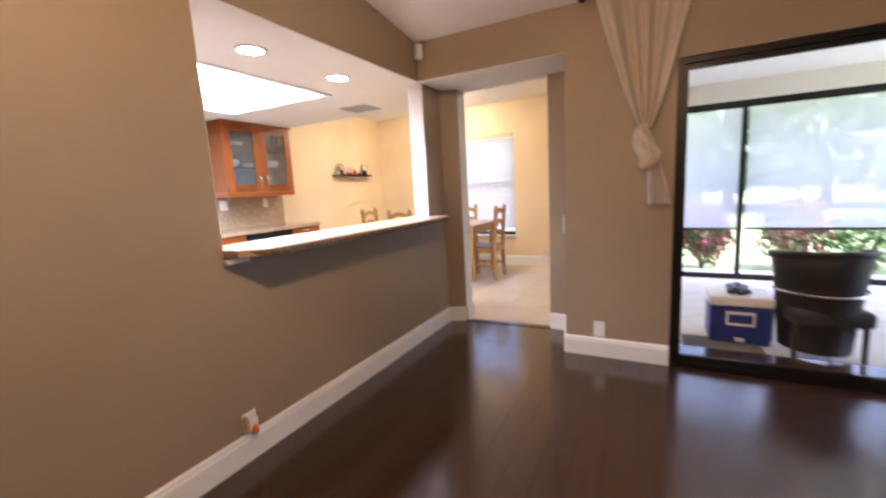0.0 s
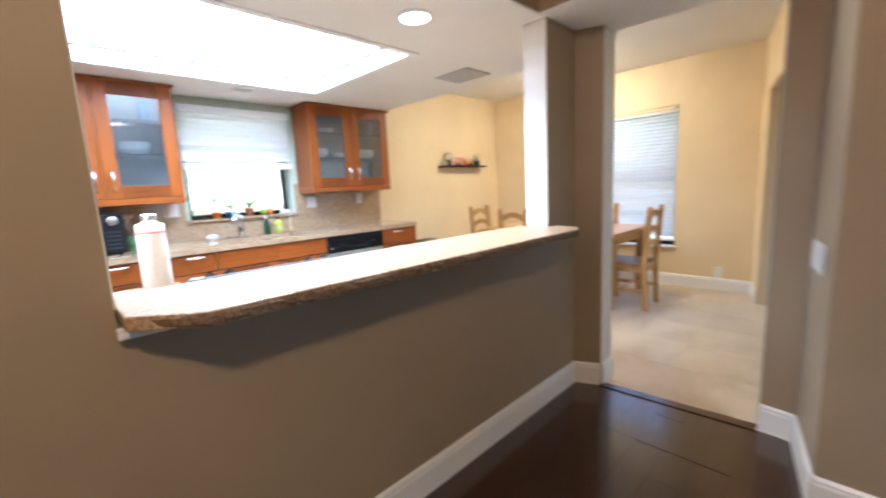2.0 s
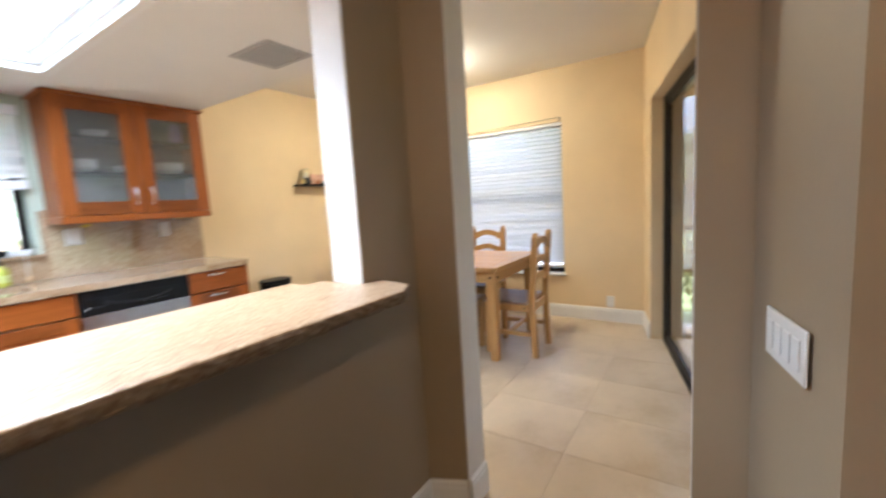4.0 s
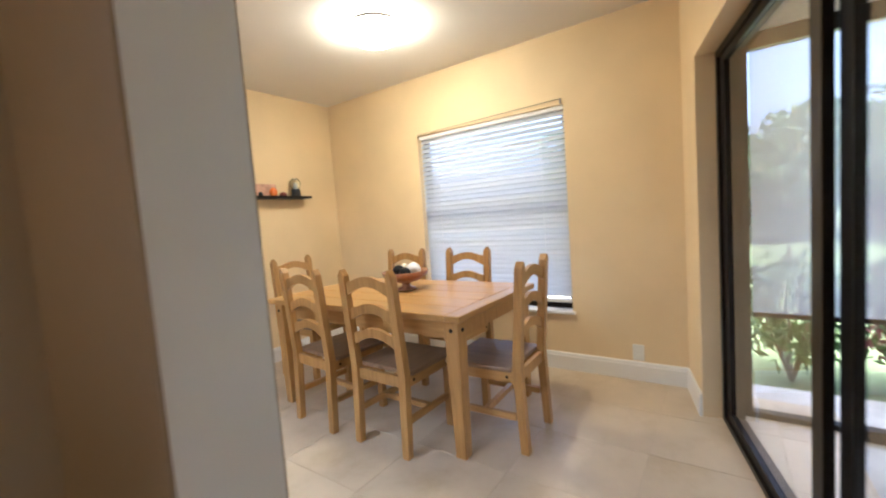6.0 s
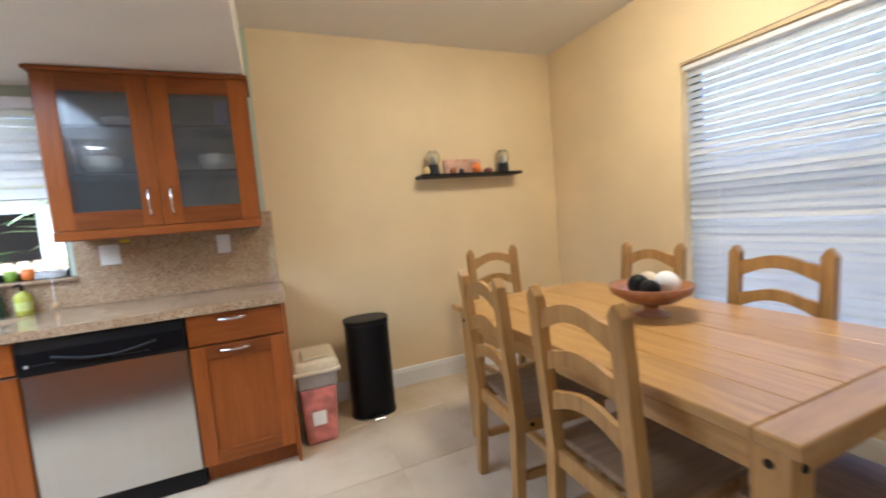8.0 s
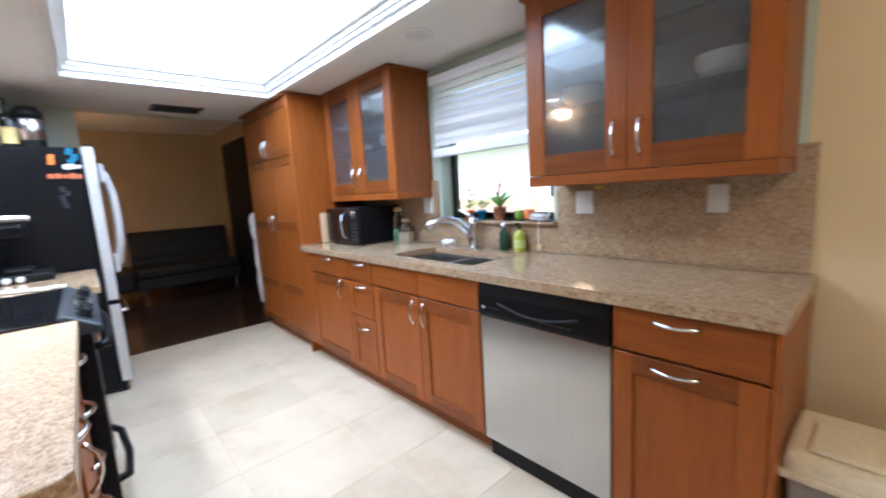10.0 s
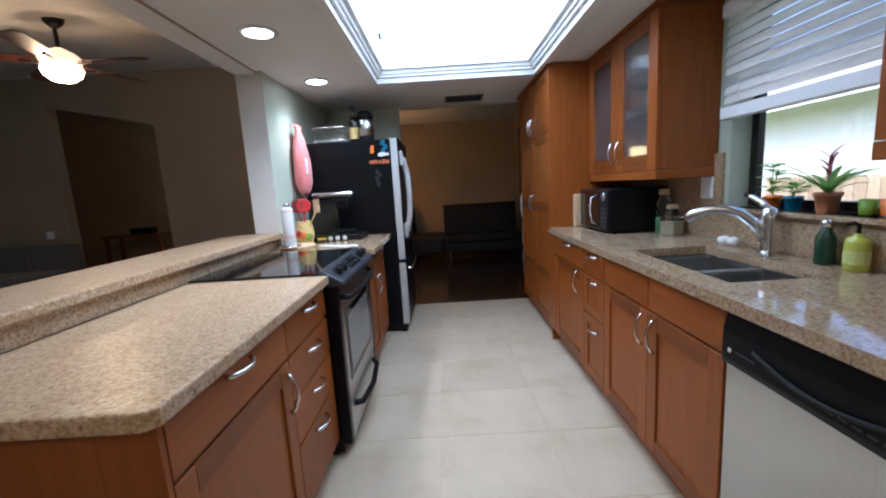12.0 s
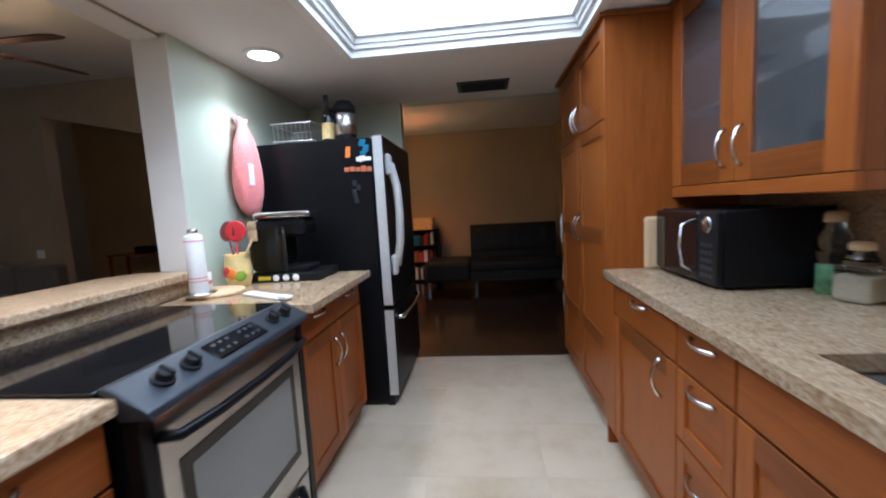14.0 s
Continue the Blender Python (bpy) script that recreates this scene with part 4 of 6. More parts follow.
def jar(x, y, h, r, fill, label, square=False):
    e = thing("storage_jar", label, "jar", at(x, y, 0.91, 20))
    if square:
        part("contents", box(-r + 0.003, r - 0.003, -r + 0.003, r - 0.003, 0.003, h * 0.46, 0.01, 2), fill, e)
        part("body", box(-r, r, -r, r, 0, h * 0.62, 0.012, 2), CLEAR, e, "clear glass jar body").visible_shadow = False
        part("neck", lathe(bmesh.new(), [(r * 0.95, h * 0.62), (r * 0.8, h * 0.72), (r * 0.62, h * 0.8), (r * 0.62, h * 0.88)], 18), CLEAR, e, "", True)
    else:
        part("contents", lathe(bmesh.new(), [(r, 0), (r, h * 0.36), (r * 0.9, h * 0.38)], 18), fill, e, "", True)
        part("body", lathe(bmesh.new(), [(r * 1.03, h * 0.365), (r, h * 0.5), (r * 0.98, h * 0.52)], 18), CLEAR, e, "", True)
        part("neck", lathe(bmesh.new(), [(r * 0.98, h * 0.52), (r * 0.9, h * 0.7), (r * 0.6, h * 0.8), (r * 0.6, h * 0.88)], 18), CLEAR, e, "", True)
    part("lid", lathe(bmesh.new(), [(r * 0.66, h * 0.87), (r * 0.66, h * 0.96), (r * 0.5, h)], 16), LIGHTWOOD, e, "wooden lid", True)


jar(-2.29, -0.1, 0.18, 0.048, plain("rice", (0.5, 0.43, 0.31), 0.8, 0, 200, 0.15, 0.3), "square glass jar of white rice with a cork lid", True)
jar(-2.4, -0.09, 0.27, 0.045, plain("green_pasta", (0.12, 0.25, 0.12), 0.7, 0, 25, 0.5), "glass bottle jar with green contents by the microwave")
sp = thing("soap_bottle", "yellow-green hand soap bottle with a black pump", "bottle", at(-1.25, -0.064, 0.91, 20) @ Matrix.Scale(0.82, 4))
part("bottle", lathe(bmesh.new(), [(0.038, 0), (0.042, 0.008), (0.042, 0.115), (0.036, 0.135), (0.014, 0.145), (0.014, 0.155)], 20), plain("soap_yellow", (0.5, 0.52, 0.08), 0.25, 0, 20, 0.08, 0), sp, "", True)
part("label_band", cyl(bmesh.new(), 0, 0, 0.03, 0.085, 0.0428, None, 20), plain("soap_label", (0.55, 0.6, 0.2), 0.5), sp)
part("pump", tube(bmesh.new(), [(0, 0, 0.15), (0, 0, 0.19), (-0.01, -0.012, 0.198), (-0.03, -0.03, 0.192)], 0.008, 8), BLACKPL, sp, "", True)
db = thing("dish_soap", "dark green dish soap bottle with a steel top", "bottle", at(-1.365, -0.064, 0.91) @ Matrix.Scale(0.84, 4))
part("bottle", lathe(bmesh.new(), [(0.035, 0), (0.037, 0.01), (0.036, 0.12), (0.02, 0.15), (0.018, 0.165)], 18), plain("dark_green_liquid", (0.015, 0.05, 0.03), 0.12, 0, 20, 0.1, 0), db, "", True)
part("cap", lathe(bmesh.new(), [(0.022, 0.163), (0.022, 0.185), (0.012, 0.2)], 14), CHROME, db, "", True)
bm = bmesh.new()
for i in range(7):
    bmesh.ops.create_icosphere(bm, subdivisions=2, radius=random.uniform(0.016, 0.026), matrix=Matrix.Translation((random.uniform(-0.035, 0.035), random.uniform(-0.02, 0.02), random.uniform(0.012, 0.028))))
tagged(part("dish_cloth", bm, PAPER, None, "crumpled white scrubbing cloth behind the sink"), category="cloth").matrix_world = at(-1.85, -0.085, 0.912)
bm = bmesh.new()
bx(bm, -0.05, 0.05, -0.032, 0.032, 0, 0.025, 0.006, 2)
tagged(part("sponge", bm, plain("green_sponge", (0.05, 0.12, 0.06), 0.95, 0, 120, 0.3, 0.5), None, "dark green dish sponge in the sink corner"), category="sponge").matrix_world = at(-1.3, -0.2, 0.7025, 15)

def blade(bm, base, heading, length, width, rise, droop, up=0.0):
    """A bent strap leaf."""
    d = Vector((math.cos(heading), math.sin(heading), 0))
    sd = Vector((-d.y, d.x, 0))
    rows = []
    for i in range(6):
        s = i / 5
        c = Vector(base) + d * (length * s * math.cos(rise * (1 - 0.5 * s))) + Vector((0, 0, length * (math.sin(rise) * s - droop * s * s) + up))
        w = width * (0.6 + 0.8 * s) * (1 - s) ** 0.6 + 0.0008
        rows.append((bm.verts.new(c - sd * w + Vector((0, 0, w * 0.35))), bm.verts.new(c), bm.verts.new(c + sd * w + Vector((0, 0, w * 0.35)))))
    for a, b in zip(rows, rows[1:]):
        bm.faces.new((a[0], a[1], b[1], b[0]))
        bm.faces.new((a[1], a[2], b[2], b[1]))


def pot(parent, r, h, mat):
    part("pot", lathe(bmesh.new(), [(r * 0.72, 0), (r * 0.74, 0.003), (r * 0.95, h * 0.8), (r * 1.06, h * 0.8), (r * 1.06, h), (r * 0.9, h), (r * 0.86, h * 0.85), (r * 0.5, h * 0.84)], 20), mat, parent, "", True)


SILL = 1.085
pl = thing("bromeliad", "bromeliad with red flower spike in a terracotta pot", "potted plant", at(-1.47, 0.03, SILL))
pot(pl, 0.042, 0.08, TERRA)
bm = bmesh.new()
for i in range(17):
    blade(bm, (0, 0, 0.07), i * 2.4, random.uniform(0.14, 0.22), 0.014, random.uniform(0.8, 1.2), random.uniform(0.2, 0.5))
part("foliage", bm, HOUSELEAF, pl)
bm = bmesh.new()
for i in range(9):
    blade(bm, (0, 0, 0.12 + 0.012 * i), i * 2.4, 0.05, 0.009, 1.15, 0.1)
tube(bm, [(0, 0, 0.07), (0, 0, 0.22)], 0.006, 6)
part("flower", bm, LEAF_R, pl, "red flower spike")


def herb(x, y, r, h, mat, label, n=48, tall=0.14):
    e = thing("potted_herb", label, "potted plant", at(x, y, SILL))
    pot(e, r, h, mat)
    bm = bmesh.new()
    for i in range(n):
        a, k = random.uniform(0, 6.28), random.uniform(0.0, r * 1.3)
        z = h + random.uniform(0.01, tall)
        blade(bm, (k * math.cos(a) * 0.6, k * math.sin(a) * 0.6, z), a, random.uniform(0.03, 0.055), 0.016, 0.4, 0.3)
    for i in range(5):
        a = i * 1.3
        tube(bm, [(0, 0, h * 0.8), (r * 0.5 * math.cos(a), r * 0.5 * math.sin(a), h + tall * 0.85)], 0.0018, 5)
    part("foliage", bm, HOUSELEAF, e)


herb(-1.75, 0.045, 0.035, 0.06, ORANGE, "small green herb in an orange pot on the sill")
herb(-1.64, 0.045, 0.034, 0.06, TEAL, "small green herb in a blue pot on the sill", 30, 0.07)
tagged(part("cup", lathe(bmesh.new(), [(0.03, 0), (0.033, 0.004), (0.038, 0.075), (0.035, 0.075), (0.03, 0.01)], 20), GREENP, None, "lime green cup on the window sill", True), category="cup").matrix_world = at(-1.335, 0.05, SILL) @ Matrix.Scale(0.75, 4)
tagged(part("cup", lathe(bmesh.new(), [(0.032, 0), (0.035, 0.004), (0.04, 0.08), (0.037, 0.08), (0.032, 0.01)], 20), ORANGE, None, "orange glazed cup on the window sill", True), category="cup").matrix_world = at(-1.265, 0.055, SILL) @ Matrix.Scale(0.75, 4)
sg = thing("string_bundle", "loose bundle of white string hanging over the sill", "string", at(-1.14, -0.03, SILL))
bm = bmesh.new()
for i in range(9):
    a0, rx, rz = random.uniform(0, 6.28), random.uniform(0.03, 0.065), random.uniform(0.012, 0.022)
    tube(bm, [(rx * math.cos(a0 + k * 0.6) + 0.01 * math.sin(i), 0.02 * math.sin(a0 + k * 0.6), 0.024 + rz * math.sin(2 * k * 0.6 + i)) for k in range(11)], 0.0028, 5)
part("loops", bm, PAPER, sg, "", True)
part("cord", tube(bmesh.new(), [(0.01, -0.02, 0.01), (0.015, -0.026, -0.01), (0.012, -0.028, -0.08), (0.015, -0.027, -0.13)], 0.0022, 5), PAPER, sg, "", True)
part("tassel", lathe(bmesh.new(), [(0.006, 0.0), (0.011, -0.008), (0.012, -0.026), (0.006, -0.036)], 12, (0.015, -0.027, -0.128)), LIGHTWOOD, sg, "small wooden cord end", True)

# beside the stove
tr = tagged(part("round_board", lathe(bmesh.new(), [(0.12, 0), (0.125, 0.004), (0.125, 0.014), (0.12, 0.018)], 32), LIGHTWOOD, None, "round pale wooden board on the granite counter", True), category="board")
tr.matrix_world = at(-2.73, -2.49, 0.911)
pt = thing("paper_towel", "roll of white paper towel on a steel holder", "paper towel", at(-2.64, -2.505, 0.93))
part("roll", lathe(bmesh.new(), [(0.037, 0.01), (0.039, 0.012), (0.037, 0.262), (0.035, 0.266), (0.018, 0.27), (0.018, 0.26)], 28), PAPER, pt, "", True)
for z in (0.06, 0.075, 0.24):
    part("print_band", cyl(bmesh.new(), 0, 0, z, z + 0.004, 0.0392, None, 28), plain("pink_print", (0.7, 0.25, 0.25), 0.8), pt)
part("holder", lathe(bmesh.new(), [(0.07, 0), (0.07, 0.008), (0.012, 0.01), (0.012, 0.267), (0.021, 0.27), (0.021, 0.292), (0.017, 0.296)], 20), CHROME, pt, "", True)
mg = thing("mug", "small white mug with pink print beside the paper towel", "mug", at(-2.755, -2.565, 0.9285))
part("cup", lathe(bmesh.new(), [(0.028, 0), (0.033, 0.004), (0.034, 0.085), (0.031, 0.085), (0.028, 0.01)], 20), WHITEPL, mg, "", True)
part("print", cyl(bmesh.new(), 0, 0, 0.03, 0.045, 0.0342, None, 20), plain("pink_mug_print", (0.7, 0.2, 0.25), 0.5), mg)
cr = thing("utensil_crock", "pale yellow crock with painted fruit holding kitchen utensils", "crock", at(-2.93, -2.5, 0.91))
part("crock", lathe(bmesh.new(), [(0.05, 0), (0.056, 0.01), (0.07, 0.07), (0.062, 0.13), (0.056, 0.155), (0.064, 0.17), (0.06, 0.17), (0.05, 0.15)], 24), YELLOW, cr, "", True)
for a, z, mt in ((0.1, 0.07, ORANGE), (0.7, 0.06, GREENP), (-0.4, 0.08, RED)):
    bm = bmesh.new()
    bmesh.ops.create_uvsphere(bm, u_segments=12, v_segments=8, radius=0.028)
    bmesh.ops.scale(bm, vec=(0.3, 1, 1), verts=bm.verts)
    part("painted_fruit", bm, mt, cr, "", True).matrix_basis = Matrix.Rotation(a, 4, "Z") @ Matrix.Translation((0.064, 0, z))


def utensil(lean, head, mat, label, turn):
    bm = tube(bmesh.new(), [(0, 0, 0.05), (0, lean * 0.5, 0.16), (0, lean, 0.25)], 0.006, 8)
    part("utensil", bm, mat, cr, label, True).matrix_basis = Matrix.Rotation(turn, 4, "Z")
    bm = bmesh.new()
    if head == "spoon":
        lathe(bm, [(0.02, -0.004), (0.05, 0.0), (0.054, 0.006), (0.045, 0.009), (0.015, 0.002)], 20)
        bmesh.ops.rotate(bm, matrix=Matrix.Rotation(radians(80), 3, "Y"), verts=bm.verts)
        bmesh.ops.translate(bm, vec=(0, lean * 1.1, 0.285), verts=bm.verts)
    else:
        bx(bm, -0.004, 0.004, -0.027, 0.027, 0.235, 0.29, 0.003)
        for k in range(4):
            bx(bm, -0.004, 0.004, -0.024 + k * 0.013, -0.015 + k * 0.013, 0.288, 0.33 + 0.008 * (k % 2), 0.002)
        bmesh.ops.translate(bm, vec=(0, lean, -0.005), verts=bm.verts)
    part("utensil_head", bm, mat, cr, label, True).matrix_basis = Matrix.Rotation(turn, 4, "Z")


utensil(0.01, "spoon", RED, "red slotted spoon", 0.2)
utensil(-0.04, "spoon", plain("dark_red_plastic", (0.2, 0.02, 0.025), 0.4), "dark red ladle", -0.3)
utensil(0.115, "fork", LIGHTWOOD, "wooden fork-shaped spatula", -0.2)
cm = thing("coffee_maker", "black pod coffee maker with a clear tank and chrome lid", "coffee maker", at(-3.13, -2.33, 0.955))
part("body", box(-0.1, 0.1, -0.15, 0.02, 0, 0.27, 0.02, 3), BLACK, cm)
part("head", box(-0.095, 0.095, -0.13, 0.16, 0.19, 0.29, 0.03, 3), BLACK, cm)
part("lid", box(-0.098, 0.098, -0.13, 0.19, 0.291, 0.328, 0.017, 3), CHROME, cm, "domed chrome lid")
part("drip_tray", box(-0.08, 0.08, 0.0, 0.16, 0, 0.03, 0.008, 2), BLACKPL, cm)
part("water_tank", box(0.101, 0.16, -0.13, 0.06, 0.01, 0.25, 0.015, 2), glass("smoky_tank", (0.35, 0.38, 0.4), 0.05), cm)
pd = thing("pod_drawer", "low black coffee pod drawer under the coffee maker", "drawer", at(-3.13, -2.33, 0.911))
part("case", box(-0.14, 0.14, -0.19, 0.24, 0, 0.0435, 0.004), BLACKPL, pd)
for i in range(3):
    part("pod", lathe(bmesh.new(), [(0.018, 0), (0.018, 0.003), (0.012, 0.004)], 14), WHITEPL, pd, "", True).matrix_basis = Matrix.Translation((0.1405, 0.0 + i * 0.055, 0.022)) @ Matrix.Rotation(radians(90), 4, "Y")
part("sticker", box(0.1405, 0.142, -0.1, -0.03, 0.012, 0.032), plain("yellow_sticker", (0.7, 0.5, 0.02), 0.5), pd)
rest = bmesh.new()
bx(rest, -0.16, 0.1, -0.03, 0.03, 0, 0.012, 0.005, 2)
bx(rest, 0.08, 0.15, -0.02, 0.02, 0.004, 0.018, 0.005, 2)
tagged(part("spoon_rest", rest, WHITEPL, None, "long white plastic spoon rest on the counter"), category="spoon rest").matrix_world = at(-2.62, -2.17, 0.911, 62)
# cloth bag hung on the wall
ap = thing("hanging_bag", "coral cloth bag with a white patch hanging on the wall", "bag", at(-3.2, -2.622, 0))
bm = bmesh.new()
BAG = [(0.0, 0.05), (0.05, 0.035), (0.1, 0.045), (0.2, 0.075), (0.35, 0.1), (0.5, 0.112), (0.65, 0.118), (0.8, 0.112), (0.92, 0.085), (1.0, 0.04)]
rings = []
for s2, w in BAG:
    row = []
    for i in range(32):
        a = 2 * math.pi * i / 32
        f = 1 + 0.07 * math.sin(5 * a + 6 * s2) + 0.05 * math.sin(9 * a - 11 * s2) * (1.1 - s2)
        row.append(bm.verts.new((w * f * math.cos(a) - 0.015 * s2, 0.062 + 0.5 * w * f * math.sin(a), 1.81 - 0.54 * s2 + 0.012 * math.sin(3 * a) * (1 - s2))))
    rings.append(row)
for a, b in zip(rings, rings[1:]):
    for i in range(32):
        bm.faces.new((a[i], a[(i + 1) % 32], b[(i + 1) % 32], b[i]))
bm.faces.new(rings[0])
bm.faces.new(rings[-1][::-1])
part("cloth", bm, PINKC, ap, "", True)
part("loop", tube(bmesh.new(), [(-0.03, 0.05, 1.8), (-0.015, 0.02, 1.835), (0.015, 0.02, 1.835), (0.03, 0.05, 1.8)], 0.006, 6), PINKC, ap, "", True)
part("patch", box(0.02, 0.07, 0.112, 0.1185, 1.44, 1.56, 0.002), PAPER, ap, "white printed patch")
part("hook", box(-0.01, 0.01, 0.0, 0.03, 1.815, 1.845, 0.004), CHROME, ap)


# ---- outlets, switches, vents, downlights ----
def plate(m, w, h, label, kind="outlet", gangs=1):
    """A cover plate, its face towards -y."""
    e = thing("wall_outlet" if kind == "outlet" else "switch_plate", label, "outlet" if kind == "outlet" else "light switch", m)
    part("plate", box(-w / 2, w / 2, -0.007, -0.0005, -h / 2, h / 2, 0.003), WHITEPL, e)
    for g in range(gangs):
        cx = (g - (gangs - 1) / 2) * 0.046
        if kind == "outlet":
            for z in (-0.02, 0.02):
                part("socket", box(cx - 0.014, cx + 0.014, -0.0085, -0.0072, z - 0.012, z + 0.012, 0.0005), TRIM, e)
        else:
            part("rocker", box(cx - 0.016, cx + 0.016, -0.0105, -0.0072, -0.033, 0.033, 0.0015), TRIM, e)
    return e


plate(at(-0.29, -0.022, 1.19), 0.075, 0.115, "white wall outlet on the granite backsplash")
plate(at(-0.866, -0.022, 1.185), 0.095, 0.115, "white double wall outlet on the granite backsplash", gangs=2)
plate(at(-2.1, -0.022, 1.185), 0.1, 0.115, "white switch plate on the granite beside the window", "switch", 2)
plate(at(-0.96, -4.175, 0.2, -90), 0.075, 0.115, "white wall outlet above the living room baseboard")
plate(at(EX, -3.0, 0.2, -90), 0.075, 0.115, "white wall outlet low on the dining wall")
plate(pose(-0.743, -3.8995, 0.925, 0, 0, 180 + math.degrees(math.atan2(0.083, 0.455))), 0.21, 0.115, "white four-gang switch plate in the passage", "switch", 4)
po = plate(at(-2.755, BAR_Y0, 0.18), 0.075, 0.115, "white wall outlet with a plug-in freshener")
pf = thing("plug_in_freshener", "plug-in air freshener with amber and white case", "air freshener", at(-2.755, BAR_Y0 - 0.0087, 0.185))
part("body", box(-0.022, 0.022, -0.035, 0, -0.03, 0.03, 0.008, 2), WHITEPL, pf)
part("bottle", lathe(bmesh.new(), [(0.014, -0.045), (0.018, -0.04), (0.018, -0.01), (0.01, 0.0)], 14, (0, -0.03, 0)), ORANGE, pf, "", True)
part("side_clip", box(-0.04, -0.0225, -0.03, -0.002, -0.025, 0.045, 0.005), LIGHTWOOD, pf)


def downlight(x, y):
    e = thing("downlight", "round recessed ceiling downlight, switched on", "ceiling light", at(x, y, KZ), "kitchen downlights")
    part("trim_ring", lathe(bmesh.new(), [(0.1, 0), (0.1, -0.006), (0.075, -0.01), (0.072, -0.002)], 32), TRIM, e, "", True)
    part("lens", cyl(bmesh.new(), 0, 0, -0.006, -0.003, 0.071, None, 32), DOWNL, e, "glowing lens")


for x in (-1.39, -2.14, -3.12):
    downlight(x, -2.35)
    bulb = new("downlight_bulb", bpy.data.lights.new("downlight_bulb", "SPOT"))
    bulb.data.energy, bulb.data.spot_size, bulb.data.spot_blend, bulb.data.color, bulb.data.shadow_soft_size = 18.0, radians(125), 0.7, (1.0, 0.94, 0.86), 0.06
    bulb.location = (x, -2.35, KZ - 0.02)
spk = thing("ceiling_speaker", "round flush white speaker in the kitchen ceiling", "speaker", at(-1.58, -0.46, KZ))
part("ring", lathe(bmesh.new(), [(0.085, 0), (0.085, -0.004), (0.07, -0.006), (0.068, -0.003)], 32), CEIL, spk, "", True)
part("grille", cyl(bmesh.new(), 0, 0, -0.0035, -0.001, 0.068, None, 32), plain("speaker_cloth", (0.62, 0.61, 0.58), 0.9, 0, 200, 0.1, 0.3), spk)


def vent(x0, x1, y0, y1, n, mat, label):
    e = thing("ceiling_vent", label, "vent", at((x0 + x1) / 2, (y0 + y1) / 2, KZ))
    a, b = (x1 - x0) / 2, (y1 - y0) / 2
    bm = bmesh.new()
    for q in ((-a, a, -b, -b + 0.025), (-a, a, b - 0.025, b), (-a, -a + 0.025, -b + 0.025, b - 0.025), (a - 0.025, a, -b + 0.025, b - 0.025)):
        bx(bm, *q, -0.008, -0.0005)
    part("frame", bm, mat, e)
    part("backing", box(-a + 0.025, a - 0.025, -b + 0.025, b - 0.025, -0.002, -0.0005), BLACKPL, e)
    for i in range(n):
        c = -a + 0.03 + (2 * a - 0.06) * (i + 0.5) / n
        s = part("slat", box(-0.006, 0.006, -b + 0.026, b - 0.026, -0.001, 0.001), mat, e)
        s.matrix_basis = Matrix.Translation((c, 0, -0.006)) @ Matrix.Rotation(radians(35), 4, "Y")


vent(-0.53, -0.25, -1.93, -1.6, 9, plain("vent_grey", (0.42, 0.41, 0.39), 0.6), "white louvred air vent in the kitchen ceiling")
vent(-4.17, -3.91, -1.37, -1.0, 8, GREYPL, "grey louvred air vent above the far doorway")
sn = thing("alarm_sensor", "small white corner alarm sensor under the ceiling", "sensor", pose(-0.985, -2.835, 2.315, 0, 0, -45))
part("case", box(-0.03, 0.03, -0.035, 0.03, -0.055, 0.055, 0.01, 2), WHITEPL, sn)
part("lens", box(-0.022, 0.022, -0.042, -0.0355, -0.035, 0.01, 0.003), TRIM, sn)


# ---- baseboards ----
def baseboard(a, b, h=0.135):
    """A moulded board from a to b, the wall on its left side."""
    a, b = Vector((*a, 0)), Vector((*b, 0))
    ln = (b - a).length
    prof = [(0, 0), (0.016, 0), (0.016, h - 0.03), (0.012, h - 0.02), (0.012, h - 0.01), (0.005, h), (0, h)]
    bm = bmesh.new()
    lo = [bm.verts.new((0, -o, z)) for o, z in prof]
    hi = [bm.verts.new((ln, -o, z)) for o, z in prof]
    for i in range(len(prof)):
        k = (i + 1) % len(prof)
        bm.faces.new((lo[i], lo[k], hi[k], hi[i]))
    bm.faces.new(lo)
    bm.faces.new(hi[::-1])
    setting("baseboard", bm, TRIM).matrix_world = Matrix.Translation(a) @ Matrix.Rotation(math.atan2((b - a).y, (b - a).x), 4, "Z")


baseboard((-4.8, BAR_Y0 - 0.0005), (-0.602, BAR_Y0 - 0.0005))
baseboard((-0.6015, -2.8), (-0.537, -2.945))
baseboard((-0.53, -2.9495), (-0.39, -2.9495))
baseboard((-0.4855, -3.73), (-0.5065, -3.862))
baseboard((-0.507, -3.8625), (-0.9605, -3.9455))
baseboard((-0.9605, -3.946), (-0.9605, -4.608))
baseboard((0.003, -0.0005), (EX, -0.0005))
baseboard((EX - 0.0005, 0), (EX - 0.0005, -3.3))
su, sn2 = SLANT @ Vector((0, -0.001, 0)), SLANT @ Vector((0.418, -0.001, 0))
baseboard((su.x, su.y), (sn2.x, sn2.y))
tagged(part("threshold", prism(bmesh.new(), [(-0.562, -2.951), (-0.52, -3.72), (-0.455, -3.72), (-0.509, -2.951)], -0.012, 0.006), PLANK, None, "dark wooden threshold strip between wood and tile"), kind="structure")
tagged(part("threshold_family", box(-4.265, -4.235, -1.85, -0.62, -0.012, 0.005, 0.003), PLANK), kind="structure")


